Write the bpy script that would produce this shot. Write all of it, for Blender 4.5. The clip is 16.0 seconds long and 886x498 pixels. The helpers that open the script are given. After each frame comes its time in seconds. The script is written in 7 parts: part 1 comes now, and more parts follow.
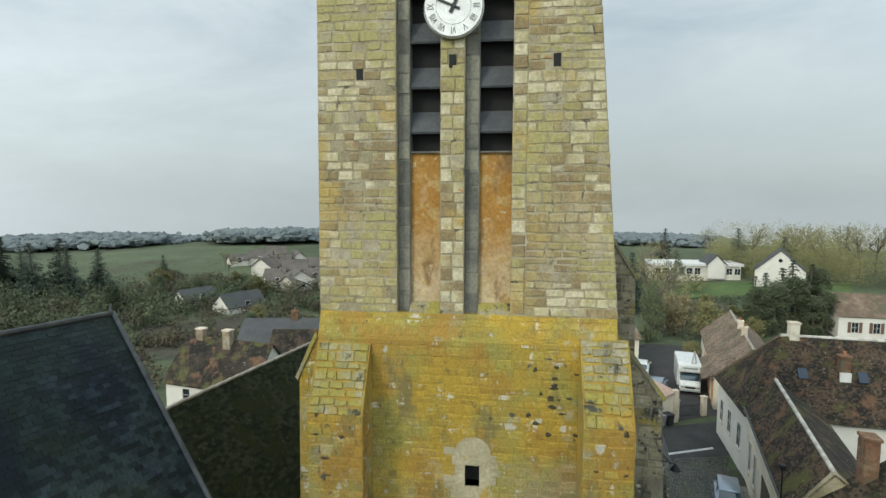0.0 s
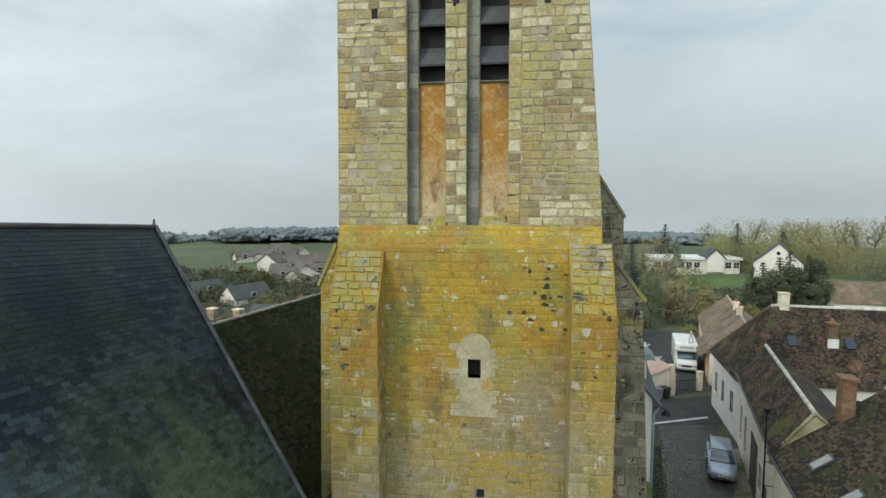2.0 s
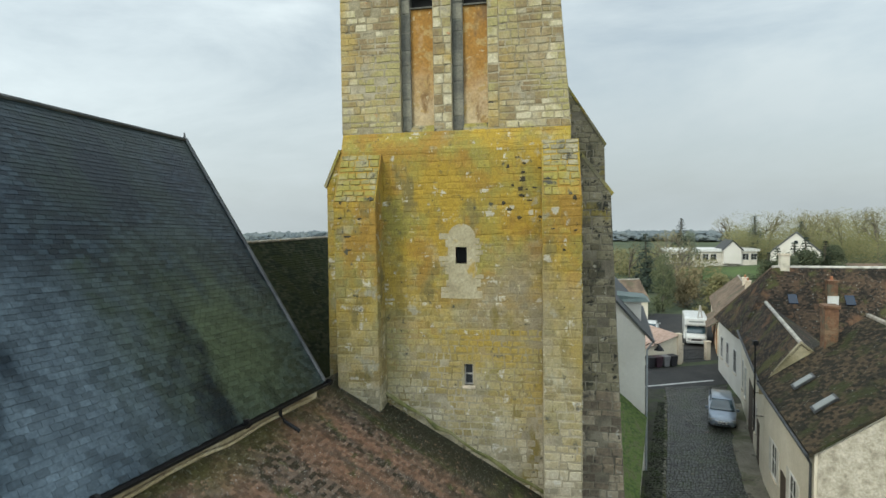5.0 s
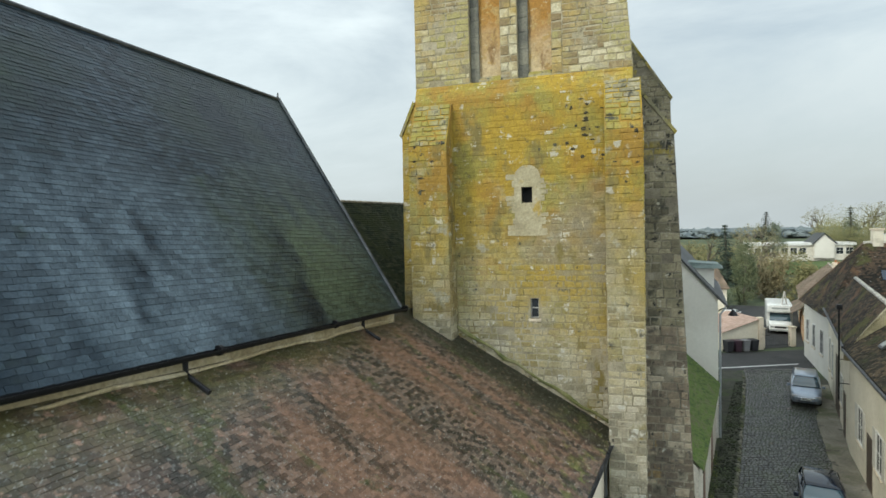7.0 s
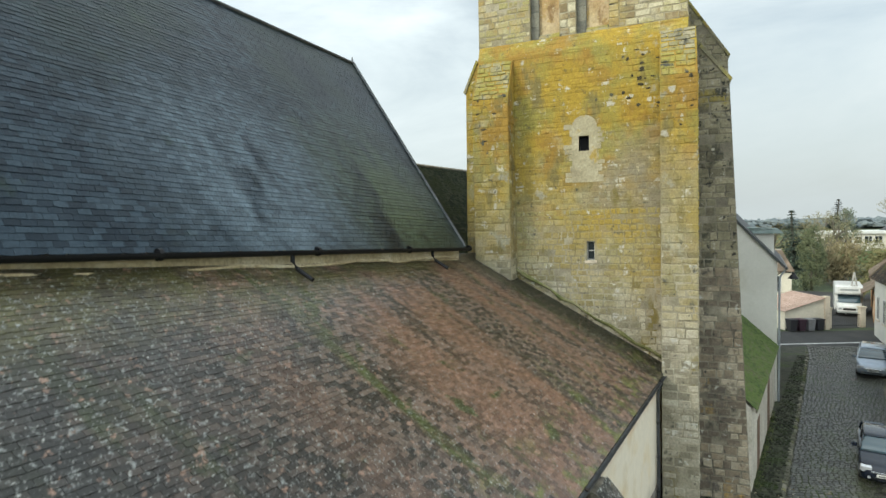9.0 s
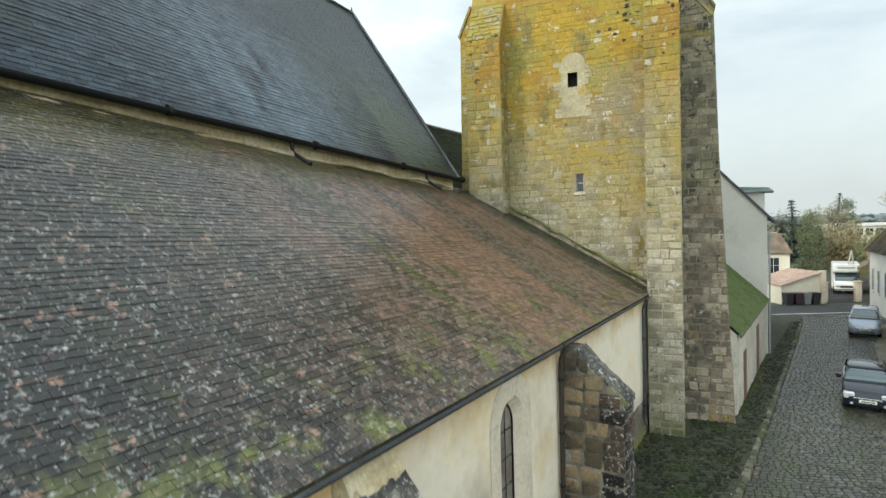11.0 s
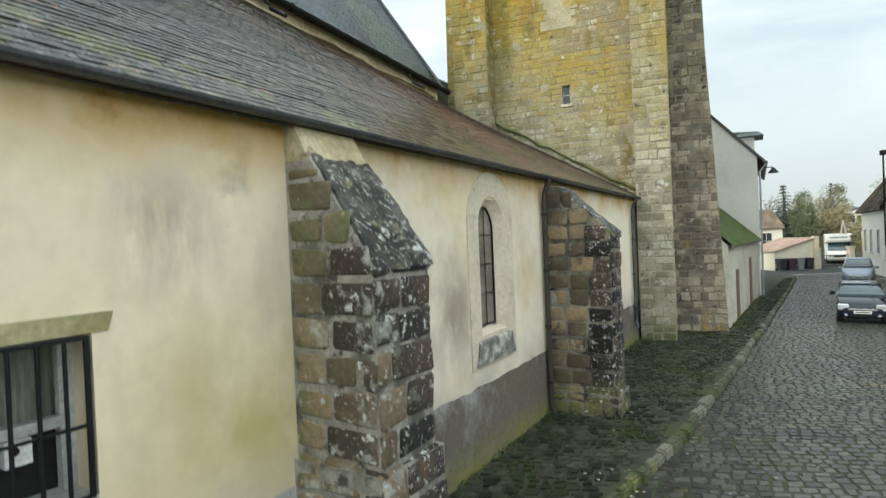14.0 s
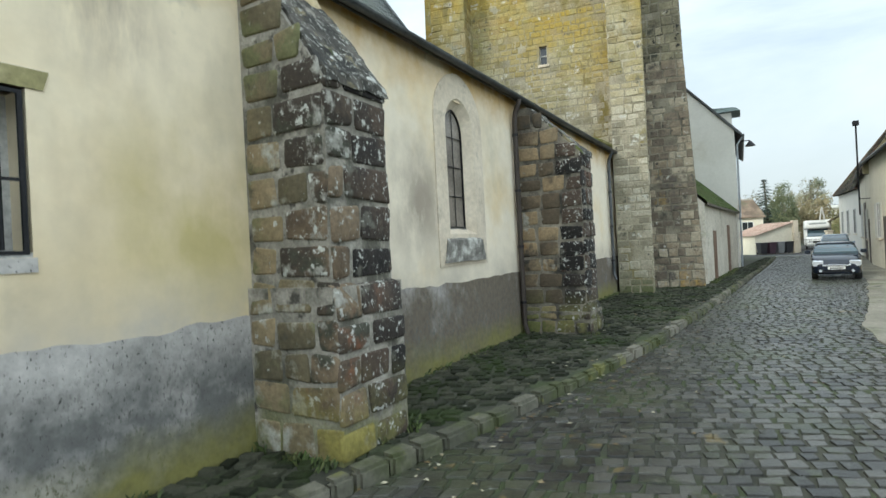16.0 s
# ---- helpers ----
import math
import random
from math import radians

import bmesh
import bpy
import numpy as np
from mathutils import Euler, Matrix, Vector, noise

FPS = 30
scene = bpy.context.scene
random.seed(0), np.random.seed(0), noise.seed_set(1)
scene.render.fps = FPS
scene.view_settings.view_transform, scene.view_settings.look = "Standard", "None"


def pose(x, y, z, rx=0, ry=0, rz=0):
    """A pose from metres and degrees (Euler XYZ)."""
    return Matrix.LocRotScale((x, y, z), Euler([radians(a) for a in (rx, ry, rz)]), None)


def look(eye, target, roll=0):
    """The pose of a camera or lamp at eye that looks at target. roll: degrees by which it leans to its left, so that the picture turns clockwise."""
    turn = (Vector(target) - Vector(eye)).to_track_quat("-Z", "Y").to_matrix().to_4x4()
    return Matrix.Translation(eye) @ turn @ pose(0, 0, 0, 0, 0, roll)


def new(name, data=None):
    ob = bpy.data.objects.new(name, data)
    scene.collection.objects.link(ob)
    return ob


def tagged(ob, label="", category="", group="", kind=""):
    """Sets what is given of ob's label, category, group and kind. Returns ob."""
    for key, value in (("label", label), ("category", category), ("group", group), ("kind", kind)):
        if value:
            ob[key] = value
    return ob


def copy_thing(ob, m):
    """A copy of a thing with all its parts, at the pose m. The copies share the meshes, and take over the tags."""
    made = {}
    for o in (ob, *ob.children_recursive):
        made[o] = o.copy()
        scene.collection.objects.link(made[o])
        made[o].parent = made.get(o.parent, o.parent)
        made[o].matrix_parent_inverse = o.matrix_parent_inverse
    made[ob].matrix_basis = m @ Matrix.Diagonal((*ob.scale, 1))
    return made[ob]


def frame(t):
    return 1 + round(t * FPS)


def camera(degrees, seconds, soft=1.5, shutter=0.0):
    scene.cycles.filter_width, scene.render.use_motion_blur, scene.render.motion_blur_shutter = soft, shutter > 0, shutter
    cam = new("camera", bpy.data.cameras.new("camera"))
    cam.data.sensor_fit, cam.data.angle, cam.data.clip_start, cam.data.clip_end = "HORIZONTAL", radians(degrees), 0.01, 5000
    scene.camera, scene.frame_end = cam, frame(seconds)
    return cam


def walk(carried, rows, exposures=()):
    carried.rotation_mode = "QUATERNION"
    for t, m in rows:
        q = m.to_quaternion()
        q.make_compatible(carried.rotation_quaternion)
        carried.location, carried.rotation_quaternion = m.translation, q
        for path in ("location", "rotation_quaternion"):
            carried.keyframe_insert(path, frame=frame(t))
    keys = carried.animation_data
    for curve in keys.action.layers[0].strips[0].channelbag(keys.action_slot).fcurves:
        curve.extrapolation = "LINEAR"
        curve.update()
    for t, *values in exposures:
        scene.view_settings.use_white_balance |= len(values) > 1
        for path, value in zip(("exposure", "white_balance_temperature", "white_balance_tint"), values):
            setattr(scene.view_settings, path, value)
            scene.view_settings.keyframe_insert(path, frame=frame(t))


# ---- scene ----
cam = camera(79.17, 16.0, shutter=0.5)
ROWS = [
    (0.0, 0.666, 10.788, 19.060, 7.181, -5.195, 0.191),
    (0.5, 0.677, 10.315, 18.488, 7.197, -5.043, 0.159),
    (1.0, 0.700, 9.827, 17.915, 7.333, -4.895, 0.136),
    (1.5, 0.743, 9.353, 17.361, 7.384, -4.689, 0.060),
    (2.0, 0.829, 8.902, 16.818, 7.420, -4.529, 0.041),
    (2.5, 0.950, 8.515, 16.296, 7.486, -4.307, -0.051),
    (3.0, 1.102, 8.188, 15.765, 7.773, -4.207, -0.142),
    (3.5, 1.310, 7.889, 15.237, 8.023, -4.026, -0.262),
    (4.0, 1.580, 7.580, 14.689, 8.058, -3.836, -0.421),
    (6.5, 2.343, 5.662, 11.906, 15.000, -2.323, -1.575),
    (7.0, 2.308, 5.474, 11.433, 16.974, -2.412, -1.574),
    (7.5, 2.332, 5.215, 10.988, 18.333, -2.458, -1.498),
    (8.0, 2.295, 4.817, 10.580, 20.502, -2.608, -1.415),
    (8.5, 2.313, 4.314, 10.215, 22.094, -2.845, -1.250),
    (11.0, 2.990, 3.146, 7.018, 22.887, -1.918, -1.616),
    (11.5, 3.032, 3.218, 6.387, 22.870, -1.719, -1.565),
    (12.0, 3.048, 3.273, 5.766, 22.807, -1.427, -1.725),
    (12.5, 3.051, 3.335, 5.175, 22.741, -1.156, -1.945),
    (13.0, 3.038, 3.384, 4.565, 22.657, -1.265, -2.179),
    (13.5, 3.039, 3.460, 4.035, 22.571, -0.937, -2.261),
    (14.0, 3.078, 3.476, 3.483, 22.369, -0.698, -2.390),
    (14.5, 3.137, 3.515, 3.020, 21.763, -0.483, -2.546),
    (15.0, 3.207, 3.526, 2.556, 21.227, -0.276, -2.712),
    (15.5, 3.255, 3.543, 2.131, 21.086, -0.129, -2.844),
    (16.0, 3.306, 3.563, 1.776, 21.104, -0.002, -2.955),
]


def eye_pose(x, y, z, yaw, pitch, roll):
    a, b = radians(yaw), radians(pitch)
    ahead = Vector((-math.sin(a) * math.cos(b), math.cos(a) * math.cos(b), math.sin(b)))
    return look((x, y, z), Vector((x, y, z)) + ahead, roll)


EXPOSURES = [(0.0, -0.16, 6350, 4.0), (4.0, -0.12, 6350, 4.0), (7.0, 0.05, 6420, 4.0), (11.0, 0.36, 6550, 4.0), (14.5, 0.40, 6500, 4.0), (15.5, 0.43, 6280, 4.0), (16.0, 0.46, 6230, 4.0)]
walk(cam, [(r[0], eye_pose(*r[1:])) for r in ROWS], EXPOSURES)

# ---- light ----
SUN_AZ, SUN_EL = 220.0, 31.0            # compass bearing of the sun, with +y as north
world = bpy.data.worlds.new("sky")
scene.world = world
world.use_nodes = True
wt = world.node_tree
wt.nodes.clear()


def wnode(kind, **kw):
    n = wt.nodes.new(kind)
    for k, v in kw.items():
        n.inputs[k].default_value = v
    return n


sky = wt.nodes.new("ShaderNodeTexSky")
sky.sky_type = "NISHITA"
sky.sun_disc = False
sky.sun_elevation, sky.sun_rotation = radians(SUN_EL), radians(SUN_AZ)
sky.air_density, sky.dust_density, sky.ozone_density = 1.2, 3.0, 1.5
tc = wt.nodes.new("ShaderNodeTexCoord")
mp = wt.nodes.new("ShaderNodeMapping")
mp.inputs["Scale"].default_value = (1.0, 1.0, 3.2)
clouds = wnode("ShaderNodeTexNoise", Scale=1.7, Detail=7.0, Roughness=0.58, Distortion=0.35)
ramp = wt.nodes.new("ShaderNodeValToRGB")
ramp.color_ramp.elements[0].position, ramp.color_ramp.elements[1].position = 0.40, 0.66
mixc = wt.nodes.new("ShaderNodeMix")
mixc.data_type = "RGBA"
CLOUD = (7.5, 8.1, 8.45, 1)
bg = wnode("ShaderNodeBackground", Strength=0.1)
wo = wt.nodes.new("ShaderNodeOutputWorld")
fade = wnode("ShaderNodeMath")
fade.operation = "MULTIPLY_ADD"
fade.inputs[1].default_value, fade.inputs[2].default_value = 0.40, 0.52
glow = wt.nodes.new("ShaderNodeVectorMath")
glow.operation = "DOT_PRODUCT"
glow.inputs[1].default_value = (-0.06, -0.64, 0.77)
gmap = wnode("ShaderNodeMapRange")
gmap.inputs[1].default_value, gmap.inputs[2].default_value, gmap.inputs[3].default_value, gmap.inputs[4].default_value = -0.6, 1.0, 0.80, 2.85
hue = wt.nodes.new("ShaderNodeMix")
hue.data_type, hue.blend_type = "RGBA", "MULTIPLY"
hue.inputs[0].default_value = 1.0
hue.inputs[6].default_value = CLOUD
# pale haze low over the horizon
veil = wt.nodes.new("ShaderNodeMix")
veil.data_type = "RGBA"
wsep = wt.nodes.new("ShaderNodeSeparateXYZ")
low = wnode("ShaderNodeMapRange")
low.inputs[1].default_value, low.inputs[2].default_value, low.inputs[3].default_value, low.inputs[4].default_value = -0.02, 0.3, 0.7, 0.0
wt.links.new(tc.outputs["Generated"], glow.inputs[0])
wt.links.new(glow.outputs["Value"], gmap.inputs[0])
gcol = wt.nodes.new("ShaderNodeCombineColor")
for i in range(3):
    wt.links.new(gmap.outputs[0], gcol.inputs[i])
wt.links.new(gcol.outputs[0], hue.inputs[7])
wt.links.new(hue.outputs[2], mixc.inputs[7])
for a, b in ((tc.outputs["Generated"], mp.inputs["Vector"]), (mp.outputs[0], clouds.inputs["Vector"]),
             (clouds.outputs["Fac"], ramp.inputs[0]), (ramp.outputs[0], fade.inputs[0]), (fade.outputs[0], mixc.inputs[0]),
             (sky.outputs[0], mixc.inputs[6]), (mixc.outputs[2], veil.inputs[6]), (hue.outputs[2], veil.inputs[7]), (tc.outputs["Generated"], wsep.inputs[0]), (wsep.outputs[2], low.inputs[0]), (low.outputs[0], veil.inputs[0]), (veil.outputs[2], bg.inputs[0]), (bg.outputs[0], wo.inputs[0])):
    wt.links.new(a, b)

sun_data = bpy.data.lights.new("sun", "SUN")
sun_data.energy, sun_data.angle, sun_data.color = 1.8, radians(12), (1.0, 0.93, 0.78)
sun = new("sun", sun_data)
az, el = radians(SUN_AZ), radians(SUN_EL)
sun.matrix_world = look(Vector((math.sin(az) * math.cos(el), math.cos(az) * math.cos(el), math.sin(el))) * 100, (0, 0, 0))


# ---- materials ----
def surf(name, cols, scale=1.0, fine=18.0, rough=0.85, bump=0.3, vary="", amount=0.25, stretch=(1, 1, 1), spots=(), metal=0.0, edge=(0.35, 0.65), grow=None, grain=(0.72, 1.22), gloss=0.5, tone=0.0):
    """Noise between the colours at two scales; vary: 'object' or 'island' shifts the tone piece by piece;
    spots: (colour, scale, threshold, softness) patches such as lichen, moss or stains laid over;
    tone: how far each piece is lighter or darker than its neighbours, stains included."""
    m = bpy.data.materials.new(name)
    m.use_nodes = True
    t = m.node_tree
    N, L = t.nodes, t.links
    p = N["Principled BSDF"]
    co = N.new("ShaderNodeTexCoord")
    geo = N.new("ShaderNodeNewGeometry")
    ma = N.new("ShaderNodeMapping")
    ma.inputs["Scale"].default_value = stretch
    L.new(geo.outputs["Position"], ma.inputs["Vector"])

    def noi(s, d=6.0, r=0.6, off=0.0, tall=1.0):
        n = N.new("ShaderNodeTexNoise")
        n.inputs["Scale"].default_value, n.inputs["Detail"].default_value, n.inputs["Roughness"].default_value = s, d, r
        if off:
            o = N.new("ShaderNodeVectorMath")
            o.inputs[1].default_value = (off, off * 0.7, off * 1.3)
            L.new(ma.outputs[0], o.inputs[0])
            if tall != 1.0:
                sq = N.new("ShaderNodeMapping")
                sq.inputs["Scale"].default_value = tall if isinstance(tall, tuple) else (1, 1, tall)
                L.new(o.outputs[0], sq.inputs["Vector"])
                L.new(sq.outputs[0], n.inputs["Vector"])
            else:
                L.new(o.outputs[0], n.inputs["Vector"])
        else:
            L.new(ma.outputs[0], n.inputs["Vector"])
        return n

    def mix(fac, a, b, mode="MIX"):
        x = N.new("ShaderNodeMix")
        x.data_type, x.blend_type = "RGBA", mode
        for v, sock in ((fac, x.inputs[0]), (a, x.inputs[6]), (b, x.inputs[7])):
            if hasattr(v, "is_linked"):
                L.new(v, sock)
            elif isinstance(v, (int, float)):
                sock.default_value = v
            else:
                sock.default_value = (*v, 1)
        return x.outputs[2]

    big, small = noi(scale), noi(fine, 4.0, 0.65, 3.0)
    rr = N.new("ShaderNodeValToRGB")
    els = rr.color_ramp.elements
    while len(els) < len(cols):
        els.new(0.5)
    for i, c in enumerate(cols):
        els[i].position = edge[0] + (edge[1] - edge[0]) * i / max(1, len(cols) - 1)
        els[i].color = (*c, 1)
    fac = big.outputs["Fac"]
    if vary:
        r = (geo.outputs["Random Per Island"] if vary == "island" else N.new("ShaderNodeObjectInfo").outputs["Random"])
        w = N.new("ShaderNodeMath")
        w.operation = "MULTIPLY_ADD"
        L.new(r, w.inputs[0])
        w.inputs[1].default_value = amount
        w2 = N.new("ShaderNodeMath")
        w2.operation = "SUBTRACT"
        L.new(fac, w2.inputs[0])
        w2.inputs[1].default_value = amount / 2
        L.new(w2.outputs[0], w.inputs[2])
        fac = w.outputs[0]
    L.new(fac, rr.inputs[0])
    col = rr.outputs[0]
    for c, s, th, so, *tall in spots:
        n = noi(s, 5.0, 0.62, 11.0 + s, tall[0] if tall else 1.0)
        k = N.new("ShaderNodeMapRange")
        k.inputs[1].default_value, k.inputs[2].default_value = th, th + so
        L.new(n.outputs["Fac"], k.inputs[0])
        amt = k.outputs[0]
        rule = [g for g in (grow or ()) if g[0] == c]
        if rule:
            _, z0, z1, waver, *where = rule[0]
            if where and where[0] != "y":
                far = N.new("ShaderNodeVectorMath")
                far.operation = "DISTANCE"
                L.new(geo.outputs["Position"], far.inputs[0])
                far.inputs[1].default_value = where[0]
                level = far.outputs["Value"]
            else:
                sep = N.new("ShaderNodeSeparateXYZ")
                L.new(geo.outputs["Position"], sep.inputs[0])
                level = sep.outputs[1 if where else 2]
            wob = noi(0.5 if waver > 2 else 1.6, 4.0, 0.6, 23.0)
            add = N.new("ShaderNodeMath")
            add.operation = "MULTIPLY_ADD"
            L.new(wob.outputs["Fac"], add.inputs[0])
            add.inputs[1].default_value = waver
            L.new(level, add.inputs[2])
            gr = N.new("ShaderNodeMapRange")
            gr.inputs[1].default_value, gr.inputs[2].default_value = z0 + waver / 2, z1 + waver / 2
            L.new(add.outputs[0], gr.inputs[0])
            mu = N.new("ShaderNodeMath")
            mu.operation = "MULTIPLY"
            L.new(amt, mu.inputs[0])
            L.new(gr.outputs[0], mu.inputs[1])
            amt = mu.outputs[0]
        col = mix(amt, col, c)
    g = N.new("ShaderNodeMapRange")
    g.inputs[1].default_value, g.inputs[2].default_value, g.inputs[3].default_value, g.inputs[4].default_value = 0.3, 0.7, *grain
    L.new(small.outputs["Fac"], g.inputs[0])
    gc = N.new("ShaderNodeCombineColor")
    for i in range(3):
        L.new(g.outputs[0], gc.inputs[i])
    col = mix(1.0, col, gc.outputs[0], "MULTIPLY")
    if vary and tone:
        tr = N.new("ShaderNodeMapRange")
        tr.inputs[3].default_value, tr.inputs[4].default_value = 1 - tone, 1 + tone
        L.new(r, tr.inputs[0])
        tcol = N.new("ShaderNodeCombineColor")
        for i in range(3):
            L.new(tr.outputs[0], tcol.inputs[i])
        col = mix(1.0, col, tcol.outputs[0], "MULTIPLY")
    L.new(col, p.inputs["Base Color"])
    p.inputs["Roughness"].default_value, p.inputs["Metallic"].default_value = rough, metal
    p.inputs["Specular IOR Level"].default_value = gloss
    if bump:
        b = N.new("ShaderNodeBump")
        b.inputs["Strength"].default_value, b.inputs["Distance"].default_value = bump, 0.02
        L.new(small.outputs["Fac"], b.inputs["Height"])
        L.new(b.outputs[0], p.inputs["Normal"])
    return m


def plain(name, col, rough=0.5, metal=0.0, coat=0.0):
    m = surf(name, [tuple(c * 0.88 for c in col), tuple(min(1, c * 1.1) for c in col)], 2.5, 40, rough, 0.05, metal=metal)
    m.node_tree.nodes["Principled BSDF"].inputs["Coat Weight"].default_value = coat
    return m


def glass(name, col=(0.02, 0.025, 0.03), rough=0.08):
    m = bpy.data.materials.new(name)
    m.use_nodes = True
    p = m.node_tree.nodes["Principled BSDF"]
    p.inputs["Base Color"].default_value = (*col, 1)
    p.inputs["Roughness"].default_value = rough
    p.inputs["IOR"].default_value = 1.5
    return m


GOLD, OCHRE, OLIVE = (0.33, 0.225, 0.03), (0.28, 0.17, 0.03), (0.255, 0.22, 0.05)
GREYED = (0.255, 0.225, 0.15)
LICHEN = [(OLIVE, 0.5, 0.33, 0.14), (GOLD, 0.6, 0.43, 0.13), (OCHRE, 0.7, 0.49, 0.10), (GREYED, 0.9, 0.30, 0.25), ((0.30, 0.28, 0.20), 1.3, 0.60, 0.08), ((0.18, 0.145, 0.05), 1.3, 0.55, 0.10, 0.45), ((0.42, 0.37, 0.24), 9.0, 0.65, 0.05, 0.45)]
GREY_AT = [(GREYED, 2.5, 0.8, 1.4, (1.75, 23.2, 10.6)), ]
M = {}
M["stone"] = surf("limestone", [(0.22, 0.165, 0.085), (0.345, 0.28, 0.155), (0.41, 0.36, 0.225), (0.50, 0.45, 0.31)], 0.9, 14, 0.9, 0.6, "island", 0.75,
                  spots=[((0.36, 0.265, 0.09), 0.6, 0.52, 0.12), ((0.32, 0.285, 0.12), 0.8, 0.46, 0.14), ((0.36, 0.15, 0.06), 1.2, 0.68, 0.04), ((0.15, 0.13, 0.09), 3.5, 0.66, 0.08), ((0.30, 0.27, 0.19), 2.0, 0.56, 0.1)])
M["stone_gold"] = surf("lichen_limestone", [(0.20, 0.18, 0.12), (0.27, 0.24, 0.16), (0.35, 0.31, 0.22)], 0.8, 16, 0.9, 0.7, "island", 0.4, tone=0.16,
                       spots=LICHEN + [((0.42, 0.39, 0.31), 2.4, 0.60, 0.06), ((0.07, 0.07, 0.05), 3.0, 0.64, 0.06), ((0.03, 0.03, 0.025), 6.0, 0.67, 0.04)],
                       grow=[(q, 7.5, 12.5, 6.0) for q in (OLIVE, GOLD, OCHRE)] + GREY_AT)
M["stone_low"] = surf("grey_weathered_limestone", [(0.20, 0.18, 0.13), (0.29, 0.26, 0.19), (0.36, 0.325, 0.245), (0.42, 0.385, 0.30)], 0.9, 16, 0.9, 0.8, "island", 0.3,
                      spots=LICHEN[:2] + [((0.44, 0.42, 0.36), 2.6, 0.60, 0.06), ((0.10, 0.095, 0.07), 1.8, 0.60, 0.08), ((0.05, 0.05, 0.04), 6.0, 0.64, 0.05), ((0.10, 0.11, 0.045), 0.9, 0.40, 0.12)],
                      grow=[(OLIVE, 5.5, 11.5, 6.0), (GOLD, 6.0, 11.5, 6.0), ((0.10, 0.11, 0.045), 0.9, 0.1, 0.6)])
M["mortar"] = surf("lime_mortar", [(0.20, 0.18, 0.125), (0.28, 0.25, 0.18), (0.37, 0.34, 0.26)], 1.5, 25, 0.95, 0.4,
                   spots=LICHEN + [((0.07, 0.07, 0.05), 3.0, 0.66, 0.06)], grow=[(q, 7.5, 12.5, 6.0) for q in (OLIVE, GOLD, OCHRE)] + GREY_AT)
M["mortar_pale"] = surf("pale_lime_mortar", [(0.22, 0.19, 0.115), (0.29, 0.255, 0.165), (0.37, 0.33, 0.235)], 1.5, 25, 0.95, 0.4, spots=[((0.34, 0.26, 0.09), 0.6, 0.56, 0.1), ((0.10, 0.09, 0.065), 2.6, 0.58, 0.08)])
M["dark_stone"] = surf("dark_ironstone", [(0.010, 0.008, 0.007), (0.020, 0.016, 0.014), (0.036, 0.028, 0.022), (0.065, 0.045, 0.032)], 1.4, 16, 0.9, 0.8, "object", 0.6,
                       spots=[((0.11, 0.06, 0.038), 1.1, 0.60, 0.06), ((0.11, 0.105, 0.085), 4.0, 0.58, 0.08), ((0.15, 0.14, 0.05), 1.0, 0.42, 0.1), ((0.50, 0.50, 0.46), 11.0, 0.60, 0.05), ((0.46, 0.46, 0.42), 5.0, 0.66, 0.04, 0.6), ((0.40, 0.40, 0.36), 26.0, 0.62, 0.04)],
                       grow=[((0.15, 0.14, 0.05), 0.8, 0.2, 0.5)])
M["umber_stone"] = surf("umber_sandstone", [(0.085, 0.065, 0.042), (0.135, 0.10, 0.062), (0.19, 0.145, 0.088), (0.26, 0.19, 0.11)], 1.3, 18, 0.9, 0.6, "object", 0.65,
                        spots=[((0.24, 0.12, 0.05), 0.9, 0.66, 0.06), ((0.045, 0.040, 0.032), 1.6, 0.55, 0.12), ((0.30, 0.29, 0.25), 3.2, 0.60, 0.07), ((0.12, 0.125, 0.04), 1.1, 0.42, 0.1)], grow=[((0.12, 0.125, 0.04), 0.9, 0.2, 0.5)])
M["joint_dark"] = surf("stained_joint", [(0.11, 0.098, 0.078), (0.19, 0.17, 0.135), (0.28, 0.25, 0.20)], 2.2, 30, 0.95, 0.5, spots=[((0.04, 0.037, 0.03), 1.5, 0.52, 0.12)])
M["rusty_stone"] = surf("rusty_sandstone", [(0.042, 0.032, 0.023), (0.078, 0.056, 0.038), (0.125, 0.09, 0.056), (0.17, 0.125, 0.08)], 1.6, 18, 0.9, 0.7, "object", 0.6,
                        spots=[((0.17, 0.075, 0.04), 1.1, 0.62, 0.06), ((0.05, 0.05, 0.035), 2.0, 0.53, 0.08), ((0.30, 0.29, 0.255), 3.5, 0.57, 0.07), ((0.46, 0.46, 0.42), 10.0, 0.60, 0.05), ((0.38, 0.38, 0.34), 24.0, 0.62, 0.05), ((0.22, 0.19, 0.05), 1.0, 0.42, 0.1)], grow=[((0.22, 0.19, 0.05), 0.8, 0.2, 0.5)])
M["joint"] = surf("pale_joint", [(0.187, 0.174, 0.145), (0.281, 0.259, 0.221), (0.391, 0.365, 0.315)], 2.2, 30, 0.95, 0.5,
                  spots=[((0.10, 0.095, 0.075), 1.8, 0.50, 0.12), ((0.06, 0.055, 0.045), 4.5, 0.58, 0.08), ((0.15, 0.15, 0.06), 1.0, 0.42, 0.1)], grow=[((0.15, 0.15, 0.06), 0.7, 0.1, 0.5)])
RUST, SOOT, GREEN = (0.50, 0.31, 0.10), (0.33, 0.30, 0.25), (0.17, 0.16, 0.05)
DAMP, STAIN_A, STAIN_B, STAIN_C, STAIN_D = (0.49, 0.44, 0.36), (0.34, 0.29, 0.23), (0.42, 0.355, 0.27), (0.52, 0.41, 0.25), (0.50, 0.42, 0.20)
PALED = (0.74, 0.66, 0.53)
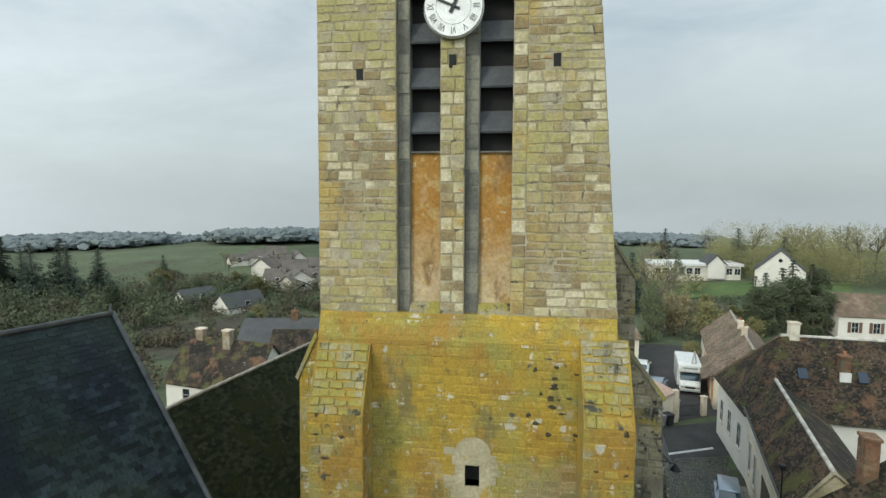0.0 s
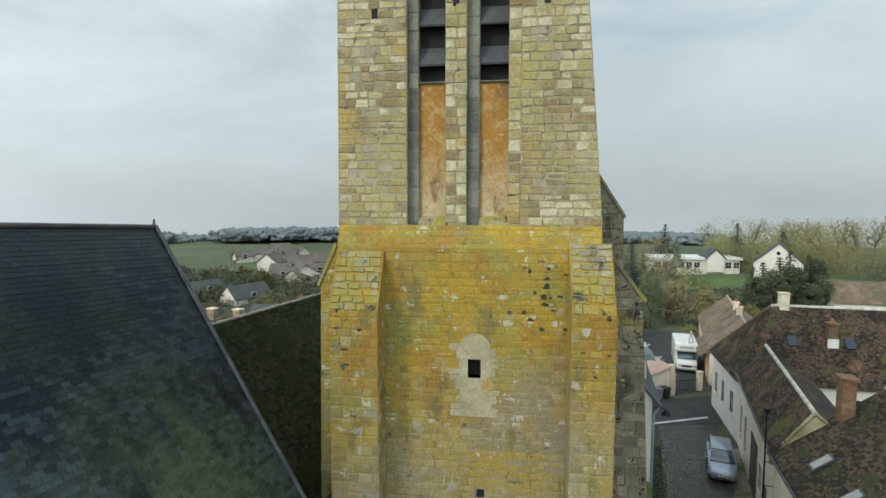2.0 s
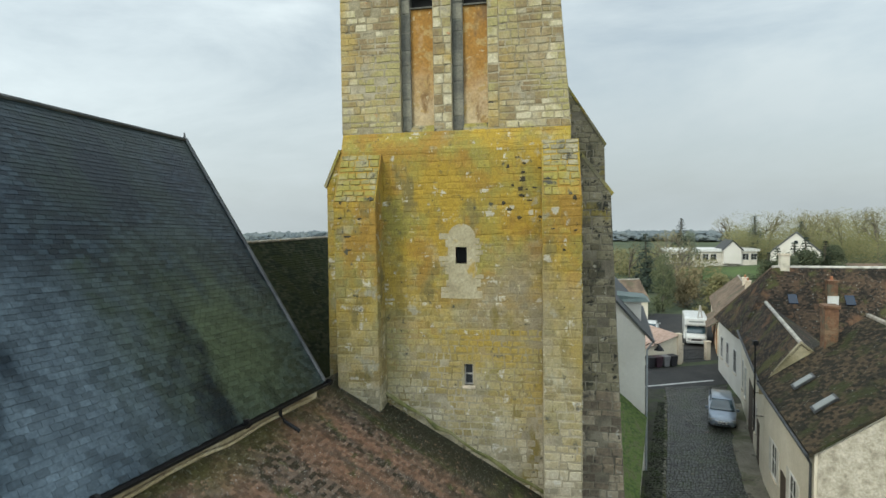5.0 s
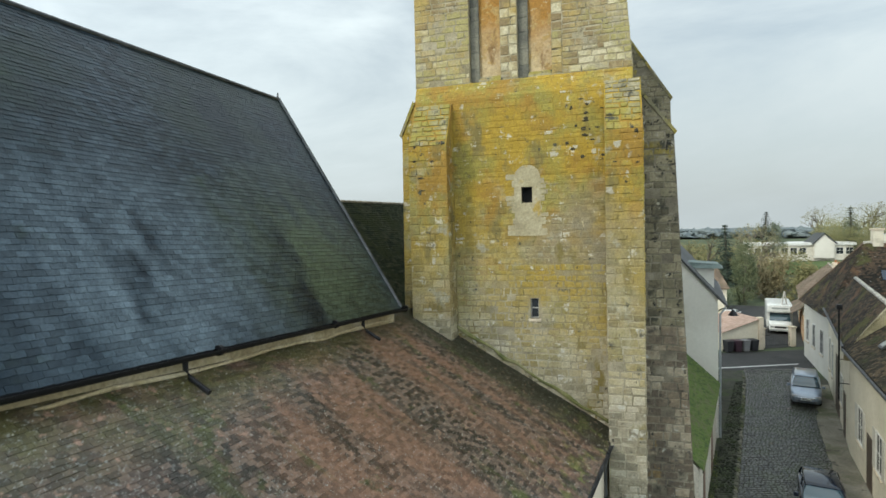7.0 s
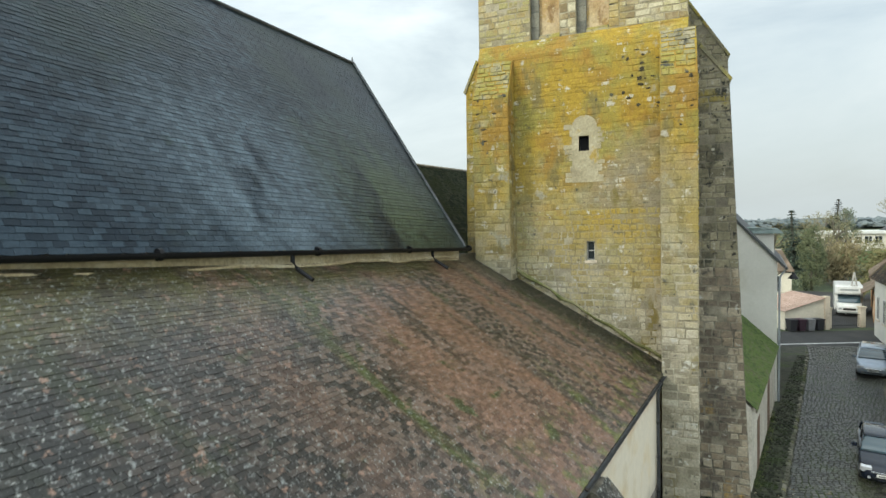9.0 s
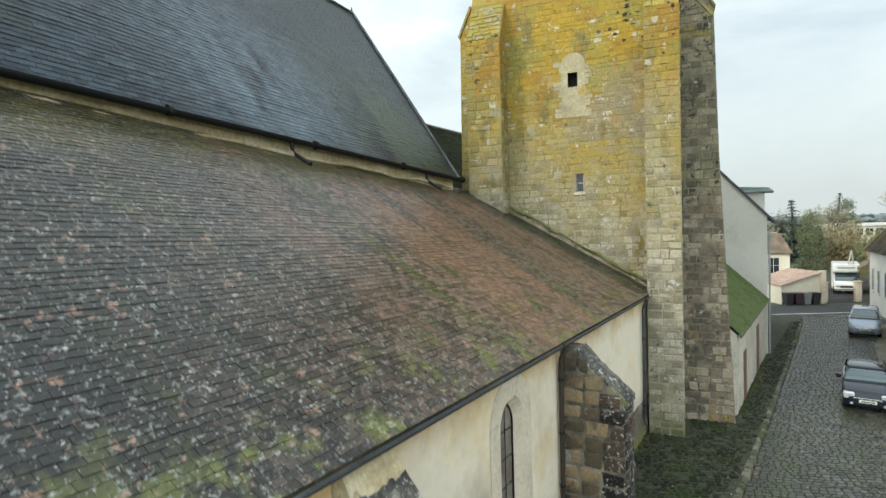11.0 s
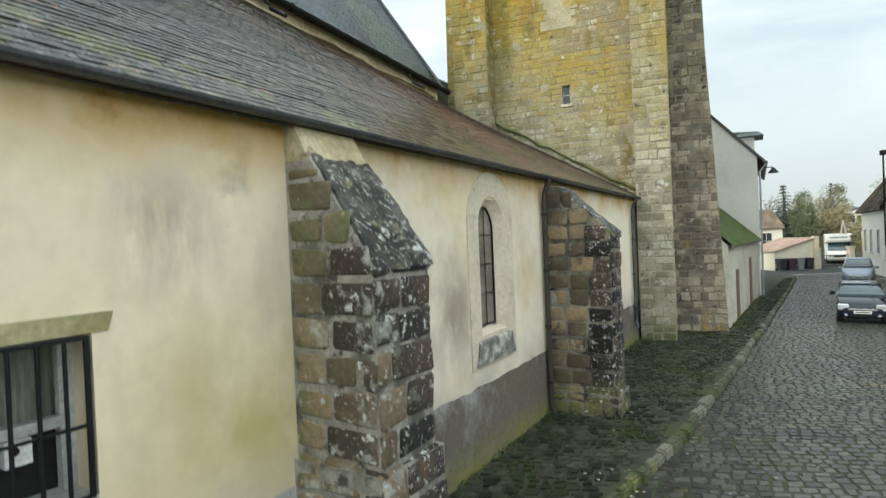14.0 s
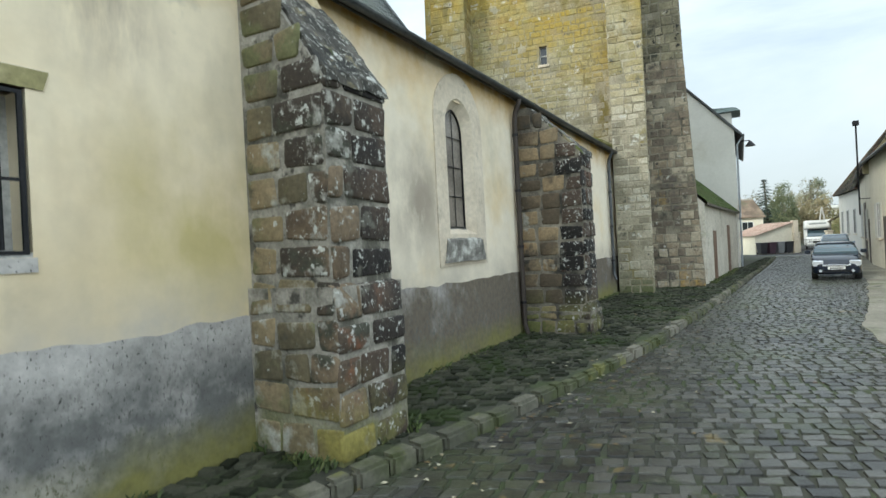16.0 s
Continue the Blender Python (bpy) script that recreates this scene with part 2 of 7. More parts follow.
M["render"] = surf("cream_render", [(0.65, 0.51, 0.30), (0.73, 0.60, 0.395), (0.775, 0.67, 0.495)], 0.22, 5, 0.92, 0.04,
                   spots=[((0.52, 0.46, 0.34), 0.5, 0.52, 0.18, 0.5), ((0.62, 0.48, 0.22), 0.4, 0.55, 0.16, 0.6), (SOOT, 0.8, 0.66, 0.14), (STAIN_C, 0.7, 0.44, 0.2, 0.5),
                          (PALED, 0.6, 0.30, 0.2), (STAIN_D, 0.9, 0.30, 0.25, 0.6), (STAIN_A, 1.8, 0.33, 0.25, 0.6), (STAIN_B, 2.6, 0.34, 0.2, 0.3), (DAMP, 0.9, 0.28, 0.3), (RUST, 0.9, 0.30, 0.25), ((0.22, 0.13, 0.06), 2.2, 0.60, 0.1)],
                   grow=[(RUST, 4.0, 4.62, 0.6), ((0.22, 0.13, 0.06), 4.3, 4.7, 0.4), (DAMP, 1.75, 1.25, 0.5),
                         (STAIN_A, 1.15, 0.2, 0.6, (0.3, 10.6, 2.45)), (PALED, 8.0, 9.2, 0.8, "y"), (STAIN_B, 0.62, 0.1, 0.45, (-0.39, 6.42, 3.65)), (STAIN_D, 1.3, 0.2, 0.7, (-0.25, 7.2, 2.1)), (STAIN_C, 3.4, 1.0, 0.8, (-0.7, 4.5, 3.4))], grain=(0.95, 1.05))
PL_DARK, PL_SPECK, PL_STREET = (0.13, 0.13, 0.125), (0.12, 0.12, 0.112), (0.135, 0.112, 0.085)
M["plinth"] = surf("damp_plinth", [(0.30, 0.285, 0.265), (0.40, 0.38, 0.36), (0.50, 0.475, 0.45)], 0.8, 12, 0.95, 0.3,
                   spots=[(PL_DARK, 1.1, 0.34, 0.2), (PL_STREET, 1.2, 0.30, 0.2), (PL_SPECK, 26.0, 0.53, 0.12, 0.6), ((0.07, 0.07, 0.064), 40.0, 0.60, 0.08, 0.6), (GREEN, 0.8, 0.25, 0.3)],
                   grow=[(GREEN, 0.52, 0.15, 0.5), (PL_SPECK, 1.2, 0.5, 0.9), (PL_DARK, 1.15, 0.75, 0.7), (PL_STREET, 8.0, 8.6, 0.4, "y")], grain=(0.8, 1.15))
ROOF_MOSS, ROOF_TOP, ROOF_EDGE = (0.105, 0.115, 0.028), (0.07, 0.064, 0.025), (0.018, 0.019, 0.011)
ROOF_DARK, ROOF_RED, ROOF_DOT = (0.013, 0.013, 0.012), (0.16, 0.091, 0.062), (0.25, 0.26, 0.25)
DOWN = (0.13, 1.0, 0.13)                # stretches a stain down the slope of the aisle roof
for key, name, by in (("tile", "clay_tile", "island"), ("tile_near", "clay_tile_near", "object")):
    M[key] = surf(name, [(0.030, 0.026, 0.022), (0.060, 0.047, 0.040), (0.112, 0.082, 0.065)], 0.5, 24, 0.34, 0.25, by, 0.75,
                  spots=[(ROOF_RED, 0.9, 0.42, 0.16, DOWN), ((0.06, 0.055, 0.048), 0.8, 0.54, 0.16, DOWN), ((0.050, 0.062, 0.018), 0.62, 0.60, 0.06, DOWN), ((0.05, 0.058, 0.02), 1.3, 0.60, 0.07), (ROOF_DARK, 0.5, 0.18, 0.25),
                         (ROOF_TOP, 0.9, 0.34, 0.2), (ROOF_EDGE, 0.8, 0.20, 0.2), (ROOF_MOSS, 1.9, 0.52, 0.09), (ROOF_DOT, 12.0, 0.575, 0.11), ((0.27, 0.27, 0.25), 20.0, 0.60, 0.06), ((0.24, 0.15, 0.11), 6.0, 0.60, 0.08)],
                  grow=[(ROOF_RED, 7.0, 13.0, 5.0, "y"), (ROOF_DARK, 12.5, 6.0, 3.5, "y"), (ROOF_TOP, 8.05, 8.6, 0.5), (ROOF_EDGE, 21.1, 22.2, 1.0, "y"), (ROOF_DOT, 17.0, 8.0, 6.0, "y"), (ROOF_MOSS, 5.7, 4.8, 1.0)], grain=(0.7, 1.3), gloss=0.52, tone=0.30)
M["wing_tile"] = surf("dark_wing_tile", [(0.012, 0.016, 0.009), (0.022, 0.03, 0.015), (0.036, 0.04, 0.022)], 0.6, 14, 0.9, 0.4, "island", 0.5,
                      spots=[((0.022, 0.028, 0.01), 0.8, 0.50, 0.1), ((0.13, 0.14, 0.11), 9.0, 0.68, 0.03)], gloss=0.15)
M["black_moss"] = surf("black_moss", [(0.022, 0.02, 0.012), (0.06, 0.052, 0.03)], 8, 40, 0.95, 0.6)
# The pale blue patch low on the slates is sky sheen put into the colour.
SLATE_MOSS, SLATE_SHEEN, SLATE_TOP = (0.052, 0.068, 0.040), (0.098, 0.128, 0.155), (0.012, 0.019, 0.014)
SLOPE = (0.35, 1.0, 0.35)
M["slate"] = surf("slate", [(0.005, 0.009, 0.015), (0.011, 0.018, 0.027), (0.022, 0.033, 0.044)], 0.5, 24, 0.30, 0.4, "island", 0.42,
                  spots=[(SLATE_TOP, 0.4, 0.40, 0.2), (SLATE_MOSS, 0.5, 0.34, 0.16, SLOPE), ((0.006, 0.010, 0.014), 0.7, 0.54, 0.1, SLOPE), (SLATE_SHEEN, 1.1, 0.36, 0.25, SLOPE), ((0.02, 0.03, 0.014), 0.5, 0.62, 0.1)],
                  grow=[(SLATE_SHEEN, 4.0, 1.0, 1.8, (-5.9, 13.6, 10.6)), (SLATE_MOSS, 4.0, 1.0, 2.0, (-5.7, 18.6, 10.6)), (SLATE_TOP, 12.0, 14.5, 2.0)], grain=(0.6, 1.35), gloss=0.32, tone=0.28)
M["slate"].node_tree.nodes["Principled BSDF"].inputs["Specular Tint"].default_value = (0.62, 0.82, 1.0, 1)
M["old_tile"] = surf("mossy_tile", [(0.018, 0.017, 0.012), (0.036, 0.031, 0.02), (0.075, 0.055, 0.035)], 0.6, 14, 0.9, 0.4, "island", 0.65,
                     spots=[((0.035, 0.04, 0.016), 0.8, 0.53, 0.1), ((0.24, 0.24, 0.22), 8.0, 0.66, 0.03)], gloss=0.25)
M["moss"] = surf("moss_roof", [(0.045, 0.075, 0.015), (0.08, 0.12, 0.02), (0.09, 0.10, 0.04)], 0.9, 22, 0.95, 0.5, "island", 0.3)
M["zinc"] = surf("zinc", [(0.05, 0.055, 0.06), (0.11, 0.115, 0.12)], 2, 30, 0.5, 0.1, metal=0.6)
M["cobble"] = surf("sett_stone", [(0.018, 0.018, 0.016), (0.034, 0.034, 0.031), (0.049, 0.048, 0.042), (0.075, 0.073, 0.064)], 0.6, 22, 0.33, 0.4, "island", 0.6,
                   spots=[((0.045, 0.052, 0.026), 0.6, 0.50, 0.14), ((0.13, 0.10, 0.045), 1.9, 0.66, 0.03), ((0.13, 0.082, 0.06), 1.6, 0.67, 0.03), ((0.04, 0.047, 0.022), 3.0, 0.56, 0.1), ((0.14, 0.14, 0.125), 9.0, 0.66, 0.04)], gloss=0.5)
M["joint_dirt"] = surf("joint_dirt", [(0.026, 0.027, 0.018), (0.054, 0.054, 0.038)], 2, 25, 0.95, 0.4, spots=[((0.04, 0.055, 0.018), 0.8, 0.50, 0.1)])
M["wood"] = surf("grey_wood", [(0.10, 0.085, 0.07), (0.17, 0.145, 0.12)], 1.5, 22, 0.8, 0.3, stretch=(1, 1, 0.2))
M["pale_zinc"] = plain("pale_zinc", (0.34, 0.37, 0.40), 0.45, 0.3)
M["iron"] = plain("black_iron", (0.02, 0.02, 0.022), 0.5, 0.7)
# Flat black; in the tower openings it stands for the shade inside.
M["black"] = plain("painted_dark", (0.012, 0.012, 0.012), 0.9)
RUSTY = (0.32, 0.165, 0.035)
M["orange"] = surf("ochre_infill", [(0.42, 0.32, 0.17), (0.48, 0.38, 0.24)], 1.4, 14, 0.92, 0.4, spots=[(RUSTY, 0.9, 0.2, 0.22), ((0.38, 0.26, 0.10), 2.2, 0.53, 0.08), ((0.20, 0.12, 0.05), 1.6, 0.56, 0.1, 0.4), ((0.44, 0.36, 0.22), 5.0, 0.62, 0.05)],
                   grow=[(RUSTY, 16.8, 18.6, 2.0)])
M["white_dial"] = plain("white_dial", (0.78, 0.78, 0.76), 0.4)
M["asphalt"] = surf("asphalt", [(0.025, 0.025, 0.026), (0.043, 0.042, 0.040)], 0.6, 30, 0.9, 0.3)
M["grass"] = surf("field", [(0.04, 0.055, 0.024), (0.065, 0.085, 0.04), (0.095, 0.12, 0.06)], 0.03, 1.2, 0.95, 0.3, spots=[((0.05, 0.045, 0.03), 0.03, 0.56, 0.08)])
M["glass"] = glass("dark_glass")
M["white_wall"] = surf("white_render", [(0.56, 0.54, 0.49), (0.64, 0.62, 0.57)], 0.4, 8, 0.9, 0.05, spots=[((0.48, 0.45, 0.38), 0.4, 0.60, 0.15)], grain=(0.95, 1.04))
M["ochre_wall"] = surf("buff_render", [(0.58, 0.53, 0.42), (0.68, 0.63, 0.52)], 0.5, 8, 0.9, 0.1, spots=[((0.40, 0.36, 0.28), 0.7, 0.60, 0.12)], grain=(0.9, 1.07))
M["worn_white"] = surf("worn_white_paint", [(0.35, 0.35, 0.34), (0.55, 0.55, 0.53)], 1.5, 20, 0.8, 0.1)
M["eave_stain"] = surf("rust_stain", [(0.32, 0.25, 0.14), (0.44, 0.36, 0.22), (0.55, 0.48, 0.34)], 1.2, 14, 0.92, 0.15, spots=[((0.16, 0.10, 0.05), 2.5, 0.64, 0.08)])
M["wall_moss"] = surf("wall_moss", [(0.07, 0.085, 0.03), (0.14, 0.14, 0.05), (0.20, 0.19, 0.10)], 1.4, 20, 0.95, 0.5)
M["pale_stone"] = surf("pale_worn_stone", [(0.48, 0.405, 0.31), (0.59, 0.51, 0.40), (0.65, 0.57, 0.46)], 0.9, 12, 0.92, 0.25, spots=[((0.30, 0.27, 0.21), 1.6, 0.57, 0.12)], grain=(0.85, 1.12))
M["worn_sill"] = surf("flaking_sill", [(0.11, 0.105, 0.095), (0.20, 0.19, 0.17), (0.48, 0.47, 0.43)], 4.5, 30, 0.95, 0.6)
M["pale_wood"] = surf("grey_painted_wood", [(0.30, 0.29, 0.27), (0.42, 0.41, 0.38)], 1.5, 22, 0.8, 0.2)
M["leaded"] = surf("leaded_glass", [(0.12, 0.105, 0.09), (0.24, 0.21, 0.18)], 2.0, 30, 0.25, 0.1)
M["brown_stone"] = surf("brown_sandstone", [(0.098, 0.082, 0.048), (0.148, 0.119, 0.067), (0.189, 0.148, 0.082), (0.230, 0.176, 0.102)], 1.3, 18, 0.9, 0.5, "object", 0.55,
                        spots=[((0.34, 0.33, 0.28), 2.6, 0.54, 0.10), ((0.42, 0.42, 0.38), 9.0, 0.63, 0.04), ((0.13, 0.13, 0.06), 1.3, 0.50, 0.1), ((0.22, 0.11, 0.05), 0.9, 0.68, 0.06), ((0.06, 0.055, 0.042), 2.4, 0.60, 0.08)])
M["lichen_dark"] = surf("lichened_slope", [(0.022, 0.022, 0.02), (0.05, 0.047, 0.04), (0.12, 0.11, 0.095)], 3.2, 30, 0.95, 0.9,
                        spots=[((0.20, 0.17, 0.10), 2.2, 0.58, 0.08), ((0.30, 0.30, 0.27), 16.0, 0.56, 0.06), ((0.46, 0.46, 0.43), 5.5, 0.62, 0.04), ((0.09, 0.11, 0.03), 1.8, 0.60, 0.06)])
M["pipe_brown"] = plain("brown_cast_iron", (0.045, 0.034, 0.028), 0.6, 0.2)
M["jamb_stone"] = surf("grey_dressed_stone", [(0.10, 0.10, 0.085), (0.16, 0.155, 0.125), (0.21, 0.20, 0.155)], 1.1, 16, 0.9, 0.35, "island", 0.4, spots=[((0.25, 0.17, 0.05), 0.8, 0.64, 0.1)])
M["louvre"] = surf("slate_louvre", [(0.04, 0.045, 0.05), (0.065, 0.07, 0.075)], 2.0, 16, 0.7, 0.2)
M["stone_pitted"] = surf("pitted_limestone", [(0.18, 0.165, 0.105), (0.25, 0.225, 0.145), (0.31, 0.28, 0.185)], 1.0, 14, 0.92, 0.7, "island", 0.4,
                         spots=[(OLIVE, 0.7, 0.46, 0.12), ((0.30, 0.21, 0.04), 0.8, 0.57, 0.1), ((0.05, 0.05, 0.04), 2.2, 0.58, 0.07), ((0.025, 0.025, 0.02), 5.0, 0.64, 0.05)])
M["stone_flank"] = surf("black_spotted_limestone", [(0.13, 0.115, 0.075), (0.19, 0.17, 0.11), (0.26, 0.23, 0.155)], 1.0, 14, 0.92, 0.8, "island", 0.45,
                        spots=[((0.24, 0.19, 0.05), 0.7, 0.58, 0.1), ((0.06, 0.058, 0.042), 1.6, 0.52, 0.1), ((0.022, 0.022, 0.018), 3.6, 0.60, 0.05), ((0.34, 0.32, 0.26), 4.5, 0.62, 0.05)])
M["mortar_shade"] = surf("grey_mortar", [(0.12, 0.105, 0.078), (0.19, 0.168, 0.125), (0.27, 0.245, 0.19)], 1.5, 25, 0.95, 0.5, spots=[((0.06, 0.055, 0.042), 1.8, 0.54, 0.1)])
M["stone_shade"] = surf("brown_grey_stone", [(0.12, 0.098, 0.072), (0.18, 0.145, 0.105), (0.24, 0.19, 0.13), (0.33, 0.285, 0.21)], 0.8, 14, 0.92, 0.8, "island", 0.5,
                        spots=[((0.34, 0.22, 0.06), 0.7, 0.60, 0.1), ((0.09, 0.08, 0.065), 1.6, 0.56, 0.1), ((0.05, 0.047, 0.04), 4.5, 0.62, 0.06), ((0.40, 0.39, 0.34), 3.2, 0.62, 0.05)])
M["gold_plaster"] = surf("gold_plaster", [(0.27, 0.235, 0.15), (0.35, 0.31, 0.20), (0.42, 0.375, 0.26)], 1.6, 12, 0.92, 0.3, spots=[((0.36, 0.26, 0.07), 1.8, 0.58, 0.08)])
M["apron"] = surf("worn_concrete", [(0.12, 0.11, 0.085), (0.18, 0.165, 0.13), (0.23, 0.215, 0.175)], 0.5, 14, 0.9, 0.4, spots=[((0.09, 0.095, 0.05), 0.5, 0.50, 0.14), ((0.07, 0.065, 0.05), 2.0, 0.60, 0.08)])
M["lintel_stain"] = surf("stained_lintel", [(0.30, 0.27, 0.13), (0.40, 0.35, 0.20), (0.48, 0.42, 0.26)], 1.6, 14, 0.92, 0.2)
M["blade"] = surf("weed_green", [(0.04, 0.06, 0.015), (0.07, 0.10, 0.025), (0.11, 0.12, 0.04)], 2, 8, 0.8, 0, "island", 0.5)
M["leaf_fall"] = surf("fallen_leaf", [(0.16, 0.11, 0.05), (0.30, 0.24, 0.14), (0.42, 0.38, 0.28)], 3, 8, 0.8, 0, "island", 1.0)
M["far_slate"] = surf("village_slate", [(0.04, 0.043, 0.046), (0.065, 0.068, 0.07)], 0.5, 10, 0.7, 0.2, spots=[((0.05, 0.055, 0.035), 0.5, 0.56, 0.1)])
M["numeral"] = plain("black_numeral", (0.015, 0.015, 0.015), 0.6)
M["pale_tile"] = surf("pale_ridge_tile", [(0.26, 0.24, 0.20), (0.40, 0.37, 0.32)], 2.0, 20, 0.9, 0.3, "object", 0.4)
M["pale_ridge"] = surf("white_ridge_tile", [(0.36, 0.34, 0.30), (0.52, 0.50, 0.45)], 2.0, 20, 0.9, 0.3, "object", 0.4)
M["glass_clear"] = glass("clear_glass", (0.9, 0.92, 0.92), 0.04)
M["glass_clear"].node_tree.nodes["Principled BSDF"].inputs["Transmission Weight"].default_value = 1.0
M["blue_glass"] = glass("blue_glass", (0.02, 0.032, 0.055), 0.15)
M["teal_zinc"] = surf("teal_zinc", [(0.10, 0.14, 0.13), (0.16, 0.20, 0.19)], 1.5, 14, 0.6, 0.1)
M["pale_annex"] = surf("pale_lean_to_render", [(0.44, 0.40, 0.33), (0.58, 0.54, 0.46)], 0.8, 10, 0.92, 0.15, spots=[((0.30, 0.30, 0.22), 0.8, 0.60, 0.12)])
M["door_brown"] = surf("brown_door", [(0.12, 0.07, 0.045), (0.18, 0.11, 0.07)], 2, 20, 0.75, 0.2, stretch=(1, 1, 0.2))
M["stripe_grey"] = plain("grey_plastic_trim", (0.25, 0.27, 0.27), 0.5)
M["cobble_near"] = surf("sett_stone_near", [(0.018, 0.018, 0.016), (0.034, 0.034, 0.031), (0.049, 0.048, 0.042), (0.075, 0.073, 0.064)], 0.6, 22, 0.33, 0.4, "object", 0.6,
                   spots=[((0.045, 0.052, 0.026), 0.6, 0.50, 0.14), ((0.13, 0.10, 0.045), 1.9, 0.66, 0.03), ((0.13, 0.082, 0.06), 1.6, 0.67, 0.03), ((0.04, 0.047, 0.022), 3.0, 0.56, 0.1), ((0.14, 0.14, 0.125), 9.0, 0.66, 0.04)], gloss=0.5)
M["cobble_moss"] = surf("mossy_sett", [(0.016, 0.019, 0.011), (0.032, 0.037, 0.022), (0.067, 0.068, 0.048)], 0.7, 22, 0.8, 0.5, gloss=0.2, vary="island", amount=0.5, spots=[((0.025, 0.038, 0.011), 0.9, 0.50, 0.12), ((0.14, 0.14, 0.12), 5.0, 0.68, 0.04)])
M["cobble_moss_near"] = surf("mossy_sett_near", [(0.016, 0.019, 0.011), (0.032, 0.037, 0.022), (0.067, 0.068, 0.048)], 0.7, 22, 0.8, 0.5, gloss=0.2, vary="object", amount=0.5, spots=[((0.025, 0.038, 0.011), 0.9, 0.50, 0.12), ((0.14, 0.14, 0.12), 5.0, 0.68, 0.04)])
M["kerb_rock"] = surf("kerb_stone", [(0.075, 0.075, 0.053), (0.138, 0.131, 0.100), (0.188, 0.175, 0.138)], 0.8, 18, 0.9, 0.5, "object", 0.4, spots=[((0.06, 0.07, 0.025), 0.8, 0.46, 0.12), ((0.15, 0.15, 0.05), 2.2, 0.58, 0.08)])

# ---- mesh helpers ----
def part(name, bm, mat, parent=None, label=""):
    me = bpy.data.meshes.new(name)
    bm.normal_update()
    bm.to_mesh(me)
    bm.free()
    if mat:
        for q in (mat if isinstance(mat, (list, tuple)) else [mat]):
            me.materials.append(M[q] if isinstance(q, str) else q)
    ob = new(name, me)
    if parent:
        ob.parent = parent
    if label:
        ob["label"] = label
    return ob


def raw(name, verts, faces, mat, parent=None, label=""):
    me = bpy.data.meshes.new(name)
    me.from_pydata(verts, [], faces)
    me.update()
    me.materials.append(M[mat] if isinstance(mat, str) else mat)
    ob = new(name, me)
    if parent:
        ob.parent = parent
    if label:
        ob["label"] = label
    return ob


def thing(name, label, category, group="", m=None, kind=""):
    ob = new(name)
    ob.empty_display_size = 0.2
    if m:
        ob.matrix_basis = m
    return tagged(ob, label, category, group, kind)


def hexa(bm, pts):
    """A solid from its four lower and four upper corners, both counter-clockwise from above."""
    v = [bm.verts.new(p) for p in pts]
    for f in ((3, 2, 1, 0), (4, 5, 6, 7), (0, 1, 5, 4), (1, 2, 6, 5), (2, 3, 7, 6), (3, 0, 4, 7)):
        bm.faces.new([v[i] for i in f])
    return v


def block(bm, x0, x1, y0, y1, z0, z1):
    return hexa(bm, [(x0, y0, z0), (x1, y0, z0), (x1, y1, z0), (x0, y1, z0), (x0, y0, z1), (x1, y0, z1), (x1, y1, z1), (x0, y1, z1)])


def boxes(*b, bevel=0.0):
    bm = bmesh.new()
    for q in b:
        block(bm, *q)
    if bevel:
        bmesh.ops.bevel(bm, geom=bm.edges[:], offset=bevel, segments=2, affect="EDGES", profile=0.6)
    return bm


def solid(*pts8):
    bm = bmesh.new()
    hexa(bm, pts8)
    return bm


def prism(poly, way):
    """The polygon pushed along the vector."""
    bm = bmesh.new()
    a = [bm.verts.new(p) for p in poly]
    b = [bm.verts.new(Vector(p) + Vector(way)) for p in poly]
    n = len(poly)
    bm.faces.new(a)
    bm.faces.new(b[::-1])
    for i in range(n):
        bm.faces.new((a[i], b[i], b[(i + 1) % n], a[(i + 1) % n]))
    bmesh.ops.recalc_face_normals(bm, faces=bm.faces[:])
    return bm


def tube(bm, pts, r, n=10, r2=None):
    """A round bar through the points."""
    pts = [Vector(p) for p in pts]
    rings = []
    for i, p in enumerate(pts):
        d = (pts[min(i + 1, len(pts) - 1)] - pts[max(i - 1, 0)]).normalized()
        s = d.orthogonal().normalized()
        t = d.cross(s)
        q = r if r2 is None else r + (r2 - r) * i / (len(pts) - 1)
        rings.append([bm.verts.new(p + (s * math.cos(6.28318 * k / n) + t * math.sin(6.28318 * k / n)) * q) for k in range(n)])
    for a, b in zip(rings, rings[1:]):
        for k in range(n):
            bm.faces.new((a[k], a[(k + 1) % n], b[(k + 1) % n], b[k]))
    bm.faces.new(rings[0][::-1])
    bm.faces.new(rings[-1])
    return bm


